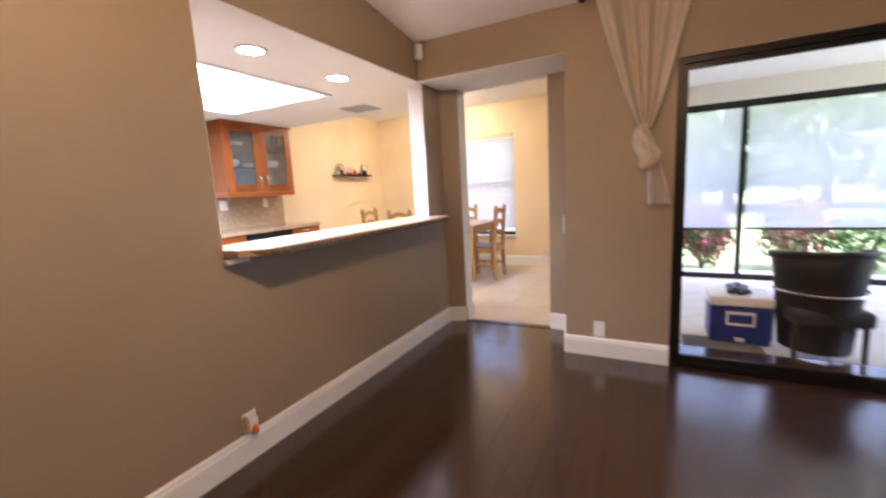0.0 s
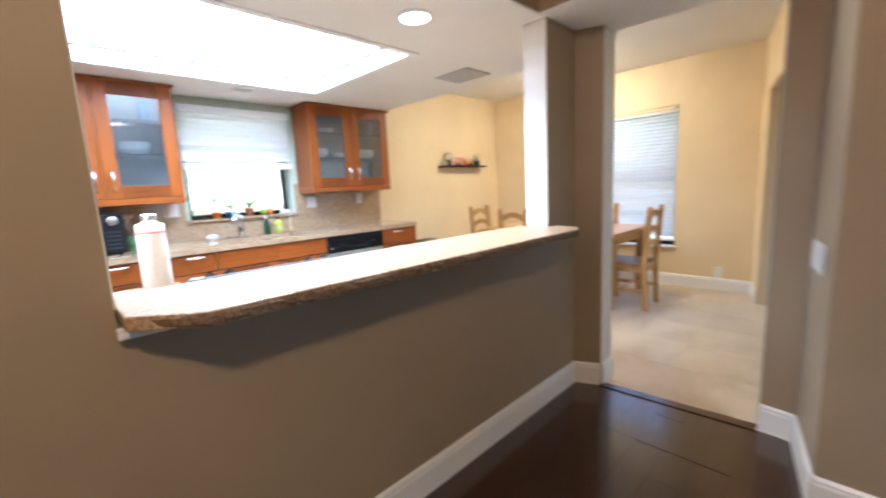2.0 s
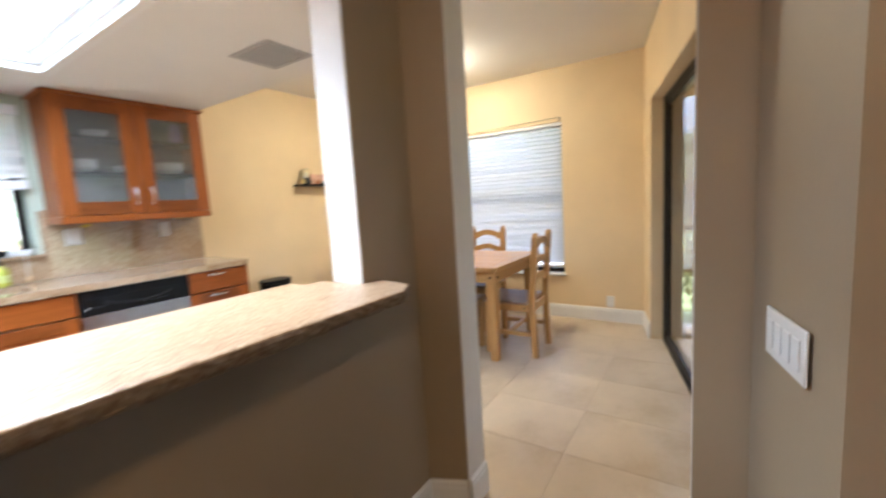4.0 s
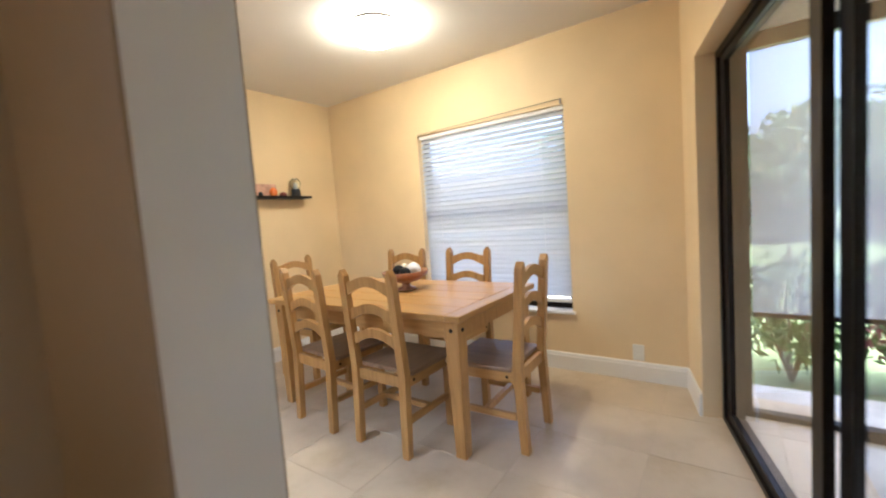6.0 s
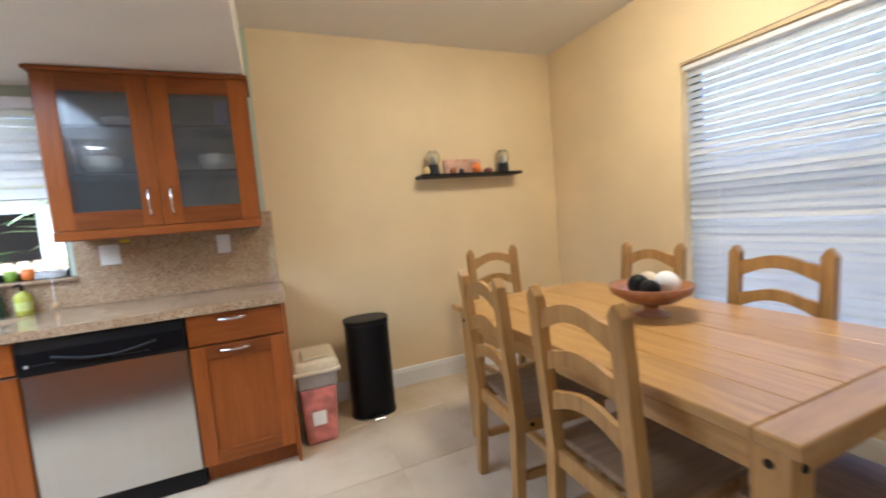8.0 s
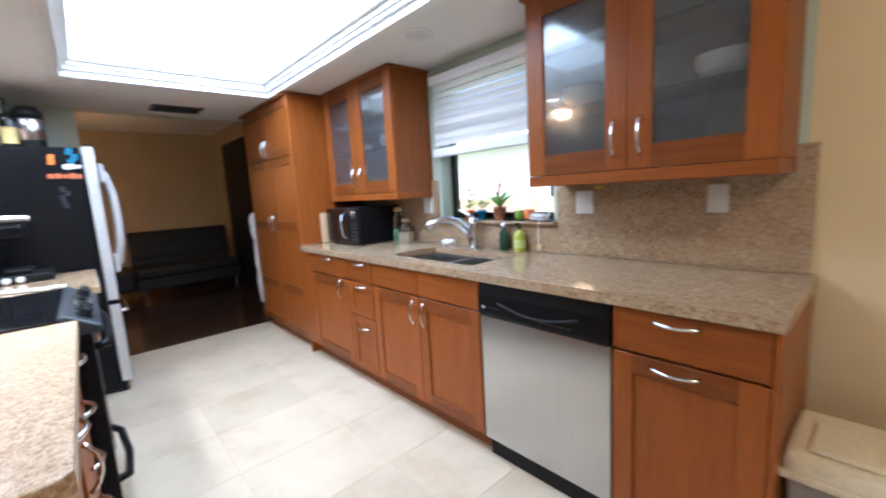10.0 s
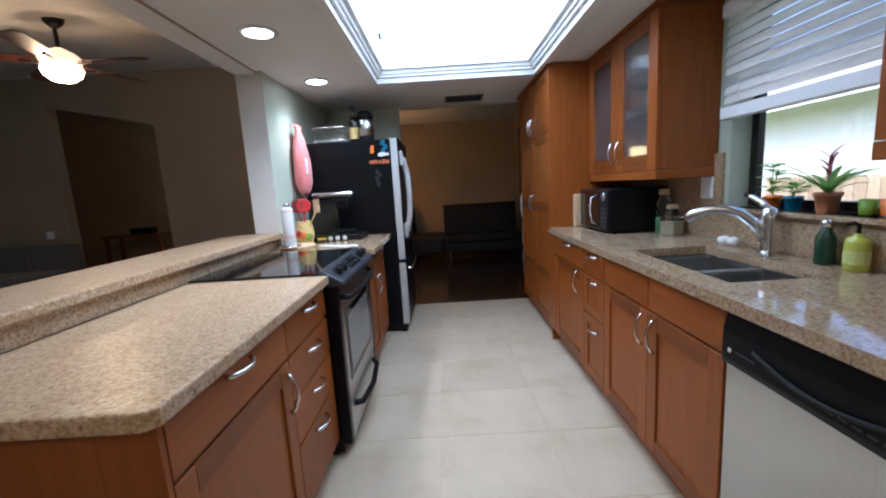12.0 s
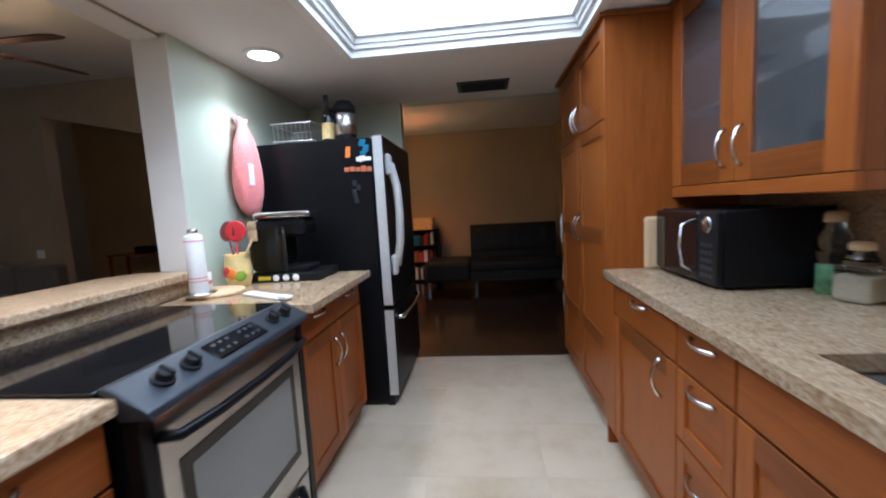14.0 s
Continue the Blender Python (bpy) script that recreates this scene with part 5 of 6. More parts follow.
# ---- windows and blinds ----
def blind(m, w, zt, zb, pitch, tilt, label, stacked=0, rail=True, mat=None, sway=0.9, head=0.06):
    """Slatted blind hanging in the plane y 0; z from zt down to zb."""
    e = thing("window_blind", label, "blind", m)
    mat = mat or SLATM
    part("headrail", box(-w / 2, w / 2, -0.03, 0.03, zt - head, zt, 0.004), SLATM, e)
    n = int((zt - head - 0.01 - zb) / pitch)
    sm = None
    for i in range(n):
        if sm is None:
            bm = bmesh.new()
            rows = []
            for k in range(5):
                u = (k / 4 - 0.5) * 0.05
                rows.append((bm.verts.new((-w / 2 + 0.004, u, -0.004 * (k / 2 - 1) ** 2)), bm.verts.new((w / 2 - 0.004, u, -0.004 * (k / 2 - 1) ** 2))))
            for a, b in zip(rows, rows[1:]):
                bm.faces.new((a[0], a[1], b[1], b[0]))
            bmesh.ops.solidify(bm, geom=bm.faces[:], thickness=0.0025)
            ob = part("slat", bm, mat, e)
            sm = ob.data
        else:
            ob = new("slat", sm)
            ob.parent = e
        ob.matrix_basis = Matrix.Translation((0, 0, zt - head - 0.02 - i * pitch)) @ Matrix.Rotation(radians(tilt + random.uniform(-sway, sway)), 4, "X")
    if rail:
        part("bottom_rail", box(-w / 2 + 0.004, w / 2 - 0.004, -0.025, 0.025, zb - 0.03 - stacked, zb - 0.004, 0.004), SLATM, e)
    for x in (-w * 0.36, w * 0.36):
        part("ladder_cord", box(x - 0.0015, x + 0.0015, -0.027, -0.025, zb - 0.02, zt - 0.06), PAPER, e)
    return e


kw = setting("window_kitchen", holed(WX0, WX1, WZ0, WZ1, [(WX0 + 0.045, WX1 - 0.045, WZ0 + 0.04, 1.54), (WX0 + 0.045, WX1 - 0.045, 1.59, WZ1 - 0.045)], 0.1, 0.135), BRONZE)
for z0, z1 in ((WZ0 + 0.04, 1.54), (1.59, WZ1 - 0.045)):
    g = part("pane", box(WX0 + 0.045, WX1 - 0.045, 0.114, 0.119, z0, z1), PANE, kw)
    g.visible_shadow = False
blind(at((WX0 + WX1) / 2, -0.035), WX1 - WX0 + 0.02, 2.045, 1.575, 0.044, 70, "white slatted kitchen blind drawn halfway up", 0.03, mat=SLATK)
dw = setting("window_dining", holed(DY0, DY1, DWZ0, DWZ1, [(DY0 + 0.045, DY1 - 0.045, DWZ0 + 0.045, 1.23), (DY0 + 0.045, DY1 - 0.045, 1.28, DWZ1 - 0.045)], EX + 0.1, EX + 0.135, "y"), BRONZE)
for z0, z1 in ((DWZ0 + 0.045, 1.23), (1.28, DWZ1 - 0.045)):
    g = part("pane", box(EX + 0.114, EX + 0.119, DY0 + 0.045, DY1 - 0.045, z0, z1), PANE, dw)
    g.visible_shadow = False
setting("window_sill_dining", box(EX - 0.03, EX + 0.098, DY0 - 0.02, DY1 + 0.02, DWZ0 - 0.02, DWZ0 + 0.002, 0.004), TRIM)
blind(at(EX + 0.045, (DY0 + DY1) / 2, 0, -90), DY1 - DY0 - 0.012, DWZ1 - 0.003, DWZ0 + 0.09, 0.0415, 55, "white slatted dining blind lowered over a bright window", mat=SLATD, sway=0.0, head=0.03)

vb = thing("valance_bracket", "thin wire and steel clip over the dining blind", "bracket", at(EX, DY0 + 0.02, DWZ1))
part("clip", box(-0.02, -0.001, -0.012, 0.002, 0.0, 0.04, 0.002), CHROME, vb)
part("wire", tube(bmesh.new(), [(-0.016, 0.0, 0.036), (-0.014, 0.6, 0.024), (-0.012, DY1 - DY0 - 0.03, 0.006)], 0.0022, 5), GREYPL, vb, "", True)

# sliding doors: living room and dining room
def slider(m, w, h, label, panels=2, stile=0.03):
    """A dark framed sliding door, along local x, its inner face at y 0."""
    e = setting("door_slider", holed(0, w, 0, h, [(0.03, w - 0.03, 0.025, h - 0.035)], 0.02, 0.12), BRONZE, label, m)
    pw = (w - 0.06) / panels
    for i in range(panels):
        a, b = 0.03 + i * pw, 0.03 + (i + 1) * pw
        o = 0.035 + 0.04 * (i % 2)
        part("sash", holed(a, b, 0.026, h - 0.036, [(a + stile, b - stile, 0.07, h - 0.07)], o, o + 0.03), BRONZE, e)
        g = part("pane", box(a + stile, b - stile, o + 0.012, o + 0.017, 0.07, h - 0.07), PANE, e)
        g.visible_shadow = False
    return e


slider(at(-0.962, -4.612, 0, -90), 3.78, 1.943, "", 2)
slider(SLANT @ pose(0.42, 0.075, 0), 2.2, 1.998, "", 2, 0.07)


# ---- dining room ----
TZ = 0.76
TX0, TX1, TY0, TY1 = 0.865, 1.815, -2.455, -0.85
tb = thing("dining_table", "rustic waxed pine dining table with thick legs and dark studs", "table", at((TX0 + TX1) / 2, (TY0 + TY1) / 2))
tw, tl = (TX1 - TX0) / 2, (TY1 - TY0) / 2
for i in range(5):
    a = -tw + 2 * tw * i / 5
    part("top_board", box(a + 0.0008, a + 2 * tw / 5 - 0.0008, -tl + 0.09, tl - 0.09, TZ - 0.034, TZ, 0.003), PINE_X, tb)
for s in (-1, 1):
    part("breadboard_end", box(-tw, tw, min(s * tl, s * (tl - 0.089)), max(s * tl, s * (tl - 0.089)), TZ - 0.034, TZ, 0.004), wood("pine_end", (0.335, 0.175, 0.046), (0.545, 0.32, 0.1), "x", 0.36, 0.2), tb)
    part("apron", box(-tw + 0.1, tw - 0.1, s * (tl - 0.07) - 0.011, s * (tl - 0.07) + 0.011, TZ - 0.134, TZ - 0.0345), PINE, tb)
    part("apron", box(s * (tw - 0.07) - 0.011, s * (tw - 0.07) + 0.011, -tl + 0.1, tl - 0.1, TZ - 0.134, TZ - 0.0345), PINE_X, tb)
STUD = plain("iron_stud", (0.02, 0.017, 0.015), 0.5, 0.8, 60, 0.2, 0.1)
for sx in (-1, 1):
    for sy in (-1, 1):
        cx, cy = sx * (tw - 0.075), sy * (tl - 0.075)
        bm = bmesh.new()
        bx(bm, cx - 0.043, cx + 0.043, cy - 0.043, cy + 0.043, 0, TZ - 0.0345)
        for v in bm.verts:
            if v.co.z < 0.1:
                v.co.x, v.co.y = cx + (v.co.x - cx) * 0.72, cy + (v.co.y - cy) * 0.72
        bmesh.ops.bevel(bm, geom=bm.edges[:], offset=0.005, segments=2, affect="EDGES", profile=0.5)
        lg = part("leg", bm, PINE, tb)
        for ax in (0, 1):
            st2 = part("stud", lathe(bmesh.new(), [(0.011, 0), (0.009, 0.005), (0.003, 0.008)], 10), STUD, lg)
            if ax == 0:
                st2.matrix_basis = Matrix.Translation((cx + sx * 0.042, cy, TZ - 0.085)) @ Matrix.Rotation(radians(90 * sx), 4, "Y")
            else:
                st2.matrix_basis = Matrix.Translation((cx, cy + sy * 0.042, TZ - 0.085)) @ Matrix.Rotation(radians(-90 * sy), 4, "X")


def make_chair(m):
    """Ladder-back chair: back at +y, seat centre over the origin."""
    e = thing("dining_chair", "rustic waxed pine ladder-back dining chair with arched slats", "chair", m, "chairs round the dining table")
    for sx in (-1, 1):
        x = sx * 0.178
        bm = bmesh.new()
        pts = [(-0.022, 0), (0.022, 0), (0.024, 0.44), (0.024, 0.965), (0.0, 1.0), (-0.024, 0.965), (-0.024, 0.44)]
        slab(pts, 0.176, 0.22, bm)
        for v in bm.verts:
            v.co.x += x
            if v.co.z > 0.5:
                v.co.y += (v.co.z - 0.5) * 0.09
            elif v.co.z < 0.1:
                v.co.y += 0.02
        bmesh.ops.bevel(bm, geom=bm.edges[:], offset=0.004, segments=1, affect="EDGES", profile=0.5)
        part("back_post", bm, PINE, e)
        bm = bx(bmesh.new(), x - 0.022, x + 0.022, -0.205, -0.161, 0, 0.432, 0.004)
        part("front_leg", bm, PINE, e)
        part("side_stretcher", box(x - 0.012, x + 0.012, -0.161, 0.176, 0.17, 0.205, 0.003), PINE_X, e)
        part("side_rail", box(x - 0.014, x + 0.014, -0.161, 0.176, 0.37, 0.431, 0.002), PINE_X, e)
        part("stud", lathe(bmesh.new(), [(0.009, 0), (0.007, 0.004), (0.002, 0.006)], 8), STUD, e).matrix_basis = Matrix.Translation((x + sx * 0.0135, 0.14, 0.4)) @ Matrix.Rotation(radians(90 * sx), 4, "Y")
    part("seat", box(-0.215, 0.215, -0.22, 0.172, 0.432, 0.456, 0.006, 2), SEATW, e, "worn darker plank seat")
    part("front_rail", box(-0.156, 0.156, -0.195, -0.172, 0.37, 0.431, 0.002), PINE, e)
    part("back_rail", box(-0.154, 0.154, 0.185, 0.208, 0.37, 0.431, 0.002), PINE, e)
    part("cross_stretcher", box(-0.166, 0.166, -0.02, 0.012, 0.172, 0.203, 0.003), PINE, e)
    for z, h in ((0.885, 0.06), (0.74, 0.055), (0.6, 0.055)):
        bm = bmesh.new()
        top, bot = [], []
        for i in range(13):
            u = i / 12 * 2 - 1
            arch = 0.045 * (1 - u * u) ** 1.2
            top.append((u * 0.156, z + h * 0.5 + arch + (0.008 if abs(u) > 0.8 else 0)))
            bot.append((u * 0.156, z - h * 0.5 + arch * 1.1))
        slab(top + bot[::-1], 0.187 + (z - 0.5) * 0.09, 0.208 + (z - 0.5) * 0.09, bm)
        part("back_slat", bm, PINE, e)
    return e


ch = make_chair(at(1.012, -1.395, 0, 85.5))
for x, y, rz in ((1.008, -1.955, 89), (1.28, -2.428, 182), (1.43, -0.6, 2), (1.76, -1.2, -90), (1.755, -1.83, -92)):
    copy_thing(ch, at(x, y, 0, rz))
fb = thing("fruit_bowl", "footed turned wooden bowl on the dining table", "bowl", at(1.43, -1.66, TZ))
part("bowl", lathe(bmesh.new(), [(0.07, 0), (0.072, 0.008), (0.03, 0.025), (0.03, 0.045), (0.09, 0.06), (0.155, 0.1), (0.165, 0.13), (0.155, 0.13), (0.13, 0.1), (0.05, 0.075)], 32), BOWLW, fb, "", True)
for x, y, r, mt, lab in ((-0.03, 0.03, 0.045, BLACKPL, "dark round fruit in the wooden bowl"), (0.05, -0.04, 0.05, PAPER, "pale cloth ball in the wooden bowl"), (0.05, 0.05, 0.045, plain("cream_cloth", (0.7, 0.6, 0.45), 0.8), "cream coloured fruit in the wooden bowl"), (-0.06, -0.05, 0.04, BLACKPL, "dark round fruit in the wooden bowl")):
    bm = bmesh.new()
    bmesh.ops.create_icosphere(bm, subdivisions=3, radius=r)
    for v in bm.verts:
        v.co *= 1 + 0.1 * noise.noise(v.co * 18)
    tagged(part("fruit", bm, mt, None, lab, True), category="fruit").matrix_world = at(1.43 + x, -1.66 + y, TZ + 0.085 + r)

dl = thing("dining_lamp", "round frosted dome ceiling lamp glowing warm over the table", "ceiling light", at(1.33, -1.65, DZ))
part("canopy", lathe(bmesh.new(), [(0.17, 0), (0.17, -0.02), (0.15, -0.03), (0.14, -0.03)], 32), BRONZE, dl, "", True)
part("shade", lathe(bmesh.new(), [(0.185, -0.031), (0.18, -0.06), (0.145, -0.095), (0.08, -0.12), (0.01, -0.13)], 32), DININGL, dl, "glowing frosted glass dome", True)
part("finial", lathe(bmesh.new(), [(0.012, -0.128), (0.014, -0.14), (0.004, -0.15)], 12), BRONZE, dl, "", True)

sh = tagged(part("wall_shelf", box(1.02, 1.87, -0.15, -0.001, 1.535, 1.557, 0.002), BLACKPL, None, "narrow black floating shelf on the cream wall"), category="shelf")
for x in (1.14, 1.74):
    e = thing("hurricane_lamp", "small glass hurricane lamp with patterned dark base", "candle holder", at(x, -0.08, 1.557))
    part("base", lathe(bmesh.new(), [(0.04, 0), (0.045, 0.01), (0.04, 0.06), (0.045, 0.07)], 18), GREYPL, e, "", True)
    part("globe", lathe(bmesh.new(), [(0.03, 0.071), (0.05, 0.1), (0.05, 0.14), (0.03, 0.17), (0.026, 0.17), (0.045, 0.138), (0.045, 0.102), (0.025, 0.073)], 18), CLEAR, e, "", True)
    part("candle", cyl(bmesh.new(), 0, 0, 0.072, 0.13, 0.02, None, 14), PAPER, e)
for x, w, h, mt, lab in ((1.09, 0.05, 0.06, YELLOW, "small cream ornament on the shelf"), (1.3, 0.05, 0.05, TERRA, "small brown ornament on the shelf"), (1.37, 0.04, 0.04, GREYPL, "small grey stone ornament on the shelf"), (1.5, 0.07, 0.08, ORANGE, "round orange ornament on the shelf"), (1.6, 0.07, 0.04, plain("dark_red", (0.2, 0.05, 0.04), 0.5), "small dark red box on the shelf")):
    bm = lathe(bmesh.new(), [(w * 0.35, 0), (w * 0.5, h * 0.3), (w * 0.5, h * 0.65), (w * 0.2, h)], 14)
    tagged(part("ornament", bm, mt, None, lab, True), category="ornament").matrix_world = at(x, -0.08, 1.557)
bm = bx(bmesh.new(), -0.16, 0.16, -0.006, 0.006, 0, 0.12, 0.002)
tagged(part("small_picture", bm, plain("pink_print_card", (0.6, 0.36, 0.26), 0.6, 0, 14, 0.3), None, "small pinkish print leaning behind the shelf ornaments"), category="picture").matrix_world = pose(1.41, -0.03, 1.557, -8)

tc = thing("trash_can", "tall black rounded pedal trash can against the wall", "trash can", at(0.49, -0.28))
def half_round(w, dp, z0, z1):
    pts = [(w * math.copysign(abs(math.cos(a)) ** 0.8, math.cos(a)), dp * math.copysign(abs(math.sin(a)) ** 0.8, math.sin(a))) for a in [2 * math.pi * (k + 0.5) / 32 for k in range(32)]]
    return prism(bmesh.new(), pts, z0, z1)
part("body", half_round(0.14, 0.11, 0.015, 0.6), BLACK, tc)
part("lid", half_round(0.144, 0.114, 0.602, 0.632), BLACKPL, tc)
part("base_ring", half_round(0.145, 0.115, 0, 0.014), BLACKPL, tc)
part("pedal", box(-0.035, 0.035, -0.165, -0.116, 0.006, 0.02, 0.004), STEEL_H, tc)
fbn = thing("food_bin", "pet food bin with cream lid and red patterned contents", "storage bin", at(0.138, -0.385))
def tapered(w0, d0, w1, d1, z0, z1, bevel=0.02):
    """A bin body, narrower at the foot."""
    bm = bmesh.new()
    bx(bm, -w1, w1, -d1, d1, z0, z1)
    for v in bm.verts:
        if v.co.z < (z0 + z1) / 2:
            v.co.x, v.co.y = v.co.x * w0 / w1, v.co.y * d0 / d1
    bmesh.ops.bevel(bm, geom=bm.edges[:], offset=bevel, segments=3, affect="EDGES", profile=0.5)
    return bm
part("tub", tapered(0.082, 0.128, 0.105, 0.15, 0.0, 0.34), plain("red_kibble_bag", (0.6, 0.2, 0.17), 0.35, 0, 14, 0.4, 0.05), fbn, "clear tub showing a red bag")
part("tub_rim", tapered(0.107, 0.152, 0.113, 0.158, 0.335, 0.43, 0.012), plain("clear_grey_plastic", (0.36, 0.32, 0.29), 0.25, 0, 12, 0.12, 0), fbn, "greyish clear upper band of the tub")
part("label_patch", box(-0.045, 0.03, -0.1425, -0.1395, 0.12, 0.2), PAPER, fbn)
part("lid", tapered(0.128, 0.168, 0.12, 0.16, 0.431, 0.5, 0.022), plain("cream_plastic", (0.72, 0.62, 0.44), 0.45), fbn, "cream plastic lid")
part("lid_lip", tapered(0.134, 0.174, 0.132, 0.172, 0.425, 0.446, 0.006), plain("cream_plastic_lip", (0.7, 0.6, 0.43), 0.45), fbn)
part("lid_hatch", box(-0.07, 0.07, -0.13, 0.05, 0.5005, 0.515, 0.007, 2), plain("cream_plastic_hatch", (0.74, 0.65, 0.48), 0.45), fbn)

# ---- living room ----
cu = thing("curtain", "sheer cream curtain gathered into a knot beside the door", "curtain", at(-1.03, -4.41))
def cloth(name, rows, label=""):
    """rows: (z, centre, half width, fold depth)."""
    bm = bmesh.new()
    N = 48
    grid = []
    for z, c, w, f in rows:
        row = []
        for i in range(N + 1):
            u = i / N * 2 - 1
            row.append(bm.verts.new((f * math.sin(u * 15 + 0.8 * math.sin(u * 4)) - f * 0.5 * math.cos(u * 7), c + u * w, z)))
        grid.append(row)
    for a, b in zip(grid, grid[1:]):
        for i in range(N):
            bm.faces.new((a[i], a[i + 1], b[i + 1], b[i]))
    return part(name, bm, CURTAIN, cu, label, True)
ROWS = []
for i in range(22):
    s = i / 21
    ROWS.append((2.5 - 0.95 * s, -0.005 - 0.03 * s, 0.27 * (1 - s) ** 0.85 + 0.035, 0.022 + 0.012 * (1 - s)))
cloth("upper_drape", ROWS)
ROWS = []
for i in range(12):
    s = i / 11
    ROWS.append((1.4 - 0.32 * s, -0.075 - 0.045 * s, 0.03 + 0.035 * s, 0.016 + 0.012 * s - 0.004 * math.sin(9 * s)))
cloth("tail", ROWS, "loose end hanging below the knot")
bm = bmesh.new()
bmesh.ops.create_uvsphere(bm, u_segments=56, v_segments=32, radius=1.0)
for v in bm.verts:
    a = math.atan2(v.co.y, v.co.x)
    f = 1 + 0.13 * math.sin(5 * a + 7 * v.co.z) + 0.07 * math.sin(11 * a - 9 * v.co.z) + 0.12 * noise.noise(v.co * 2.6)
    lean = 0.022 * math.sin(3 * v.co.z) - 0.012
    v.co = Vector((-0.015 + v.co.x * 0.055 * f, -0.022 + lean + v.co.y * 0.05 * f * (1.2 - 0.3 * v.co.z), 1.44 + v.co.z * 0.145))
part("knot", bm, CURTAIN, cu, "twisted knot of cloth", True)
rod = thing("curtain_rod", "dark metal curtain rod with brackets above the door", "curtain rod", at(-1.05, -4.1, 2.37))
part("rod", tube(bmesh.new(), [(0, 0, 0), (0, -4.5, 0)], 0.012, 10), BRONZE, rod, "", True)
part("finial", lathe(bmesh.new(), [(0.012, 0), (0.025, 0.02), (0.02, 0.04), (0.005, 0.055)], 12), BRONZE, rod, "", True).matrix_basis = Matrix.Rotation(radians(-90), 4, "X")
for y in (-0.12, -4.3):
    part("bracket", box(-0.008, 0.09, y - 0.012, y + 0.012, -0.02, 0.008, 0.003), BRONZE, rod)

FANWOOD = wood("dark_fan_blade_wood", (0.03, 0.009, 0.006), (0.07, 0.02, 0.012), "x", 0.45, 0.05)
cf = thing("ceiling_fan", "ceiling fan with dark reddish blades and a lit bowl", "ceiling fan", at(-3.3, -4.41, 2.365))
part("canopy", lathe(bmesh.new(), [(0.03, 0.325), (0.06, 0.355), (0.075, 0.4)], 20), BRONZE, cf, "", True)
part("rod", cyl(bmesh.new(), 0, 0, 0.15, 0.35, 0.014, None, 12), BRONZE, cf)
part("motor", lathe(bmesh.new(), [(0.05, 0.02), (0.12, 0.04), (0.14, 0.09), (0.1, 0.13), (0.03, 0.17)], 28), glow("fan_upper_glass", (1.0, 0.6, 0.3), 0.9), cf, "glowing amber glass housing", True)
for i in range(5):
    bm = bmesh.new()
    pts = [(0.16, -0.04), (0.3, -0.06), (0.6, -0.07), (0.66, -0.04), (0.66, 0.04), (0.6, 0.07), (0.3, 0.06), (0.16, 0.04)]
    prism(bm, pts, 0.06, 0.068)
    bl = part("blade", bm, FANWOOD, cf, "dark reddish wooden blade")
    bl.matrix_basis = Matrix.Rotation(i * 2 * math.pi / 5 + 0.35, 4, "Z") @ Matrix.Translation((0, 0, 0.064)) @ Matrix.Rotation(radians(11), 4, "X") @ Matrix.Translation((0, 0, -0.064))
    part("arm", tube(bmesh.new(), [(0.1, 0, 0.05), (0.15, 0, 0.045), (0.24, 0, 0.058)], 0.012, 8), BRONZE, bl)
part("lamp_bowl", lathe(bmesh.new(), [(0.13, 0.018), (0.13, 0.0), (0.115, -0.04), (0.07, -0.075), (0.02, -0.088)], 28), FANL, cf, "glowing glass bowl", True)
part("finial", lathe(bmesh.new(), [(0.012, -0.086), (0.014, -0.098), (0.004, -0.108)], 12), BRONZE, cf, "", True)


def sofa(m, w, label, mat, chaise=False):
    e = thing("sofa", label, "sofa", m)
    part("base", box(-w / 2, w / 2, -0.4, 0.4, 0.12, 0.28, 0.02, 2), mat, e)
    if chaise:
        part("seat_cushion", box(-w / 2 + 0.004, w / 2 - 0.004, -0.42, 0.2, 0.281, 0.42, 0.04, 3), mat, e)
        bm = bmesh.new()
        bmesh.ops.create_grid(bm, x_segments=44, y_segments=20, size=0.5)
        for v in bm.verts:
            u, k = v.co.x * w, v.co.y * 0.48
            tuft = 0.018 * abs(math.sin(u * 15)) ** 0.4 * abs(math.sin((k + 0.24) * 13)) ** 0.4
            v.co = Vector((u, 0.2 - tuft + 0.04 * (v.co.y * 2) ** 4 + 0.05 * v.co.y, 0.55 + k))
        bmesh.ops.solidify(bm, geom=bm.faces[:], thickness=-0.14)
        part("backrest", bm, mat, e, "quilted one-piece back", True)
    for i in range(0 if chaise else 3):
        a = -w / 2 + w * i / 3
        part("seat_cushion", box(a + 0.004, a + w / 3 - 0.004, -0.42, 0.2, 0.281, 0.42, 0.04, 3), mat, e)
        bm = bx(bmesh.new(), a + 0.004, a + w / 3 - 0.004, 0.2, 0.4, 0.3, 0.78, 0.05, 3)
        part("back_cushion", bm, mat, e)
    for s in (-1, 1):
        for yy in (-0.36, 0.34):
            part("foot", cyl(bmesh.new(), s * (w / 2 - 0.08), yy, 0, 0.121, 0.016, 0.022, 10), CHROME, e)
    if chaise:
        part("chaise", box(-w / 2 - 0.7, -w / 2 - 0.006, -0.4, 0.38, 0.12, 0.42, 0.05, 3), mat, e)
        part("foot", cyl(bmesh.new(), -w / 2 - 0.62, -0.34, 0, 0.121, 0.016, 0.022, 10), CHROME, e)
    return e


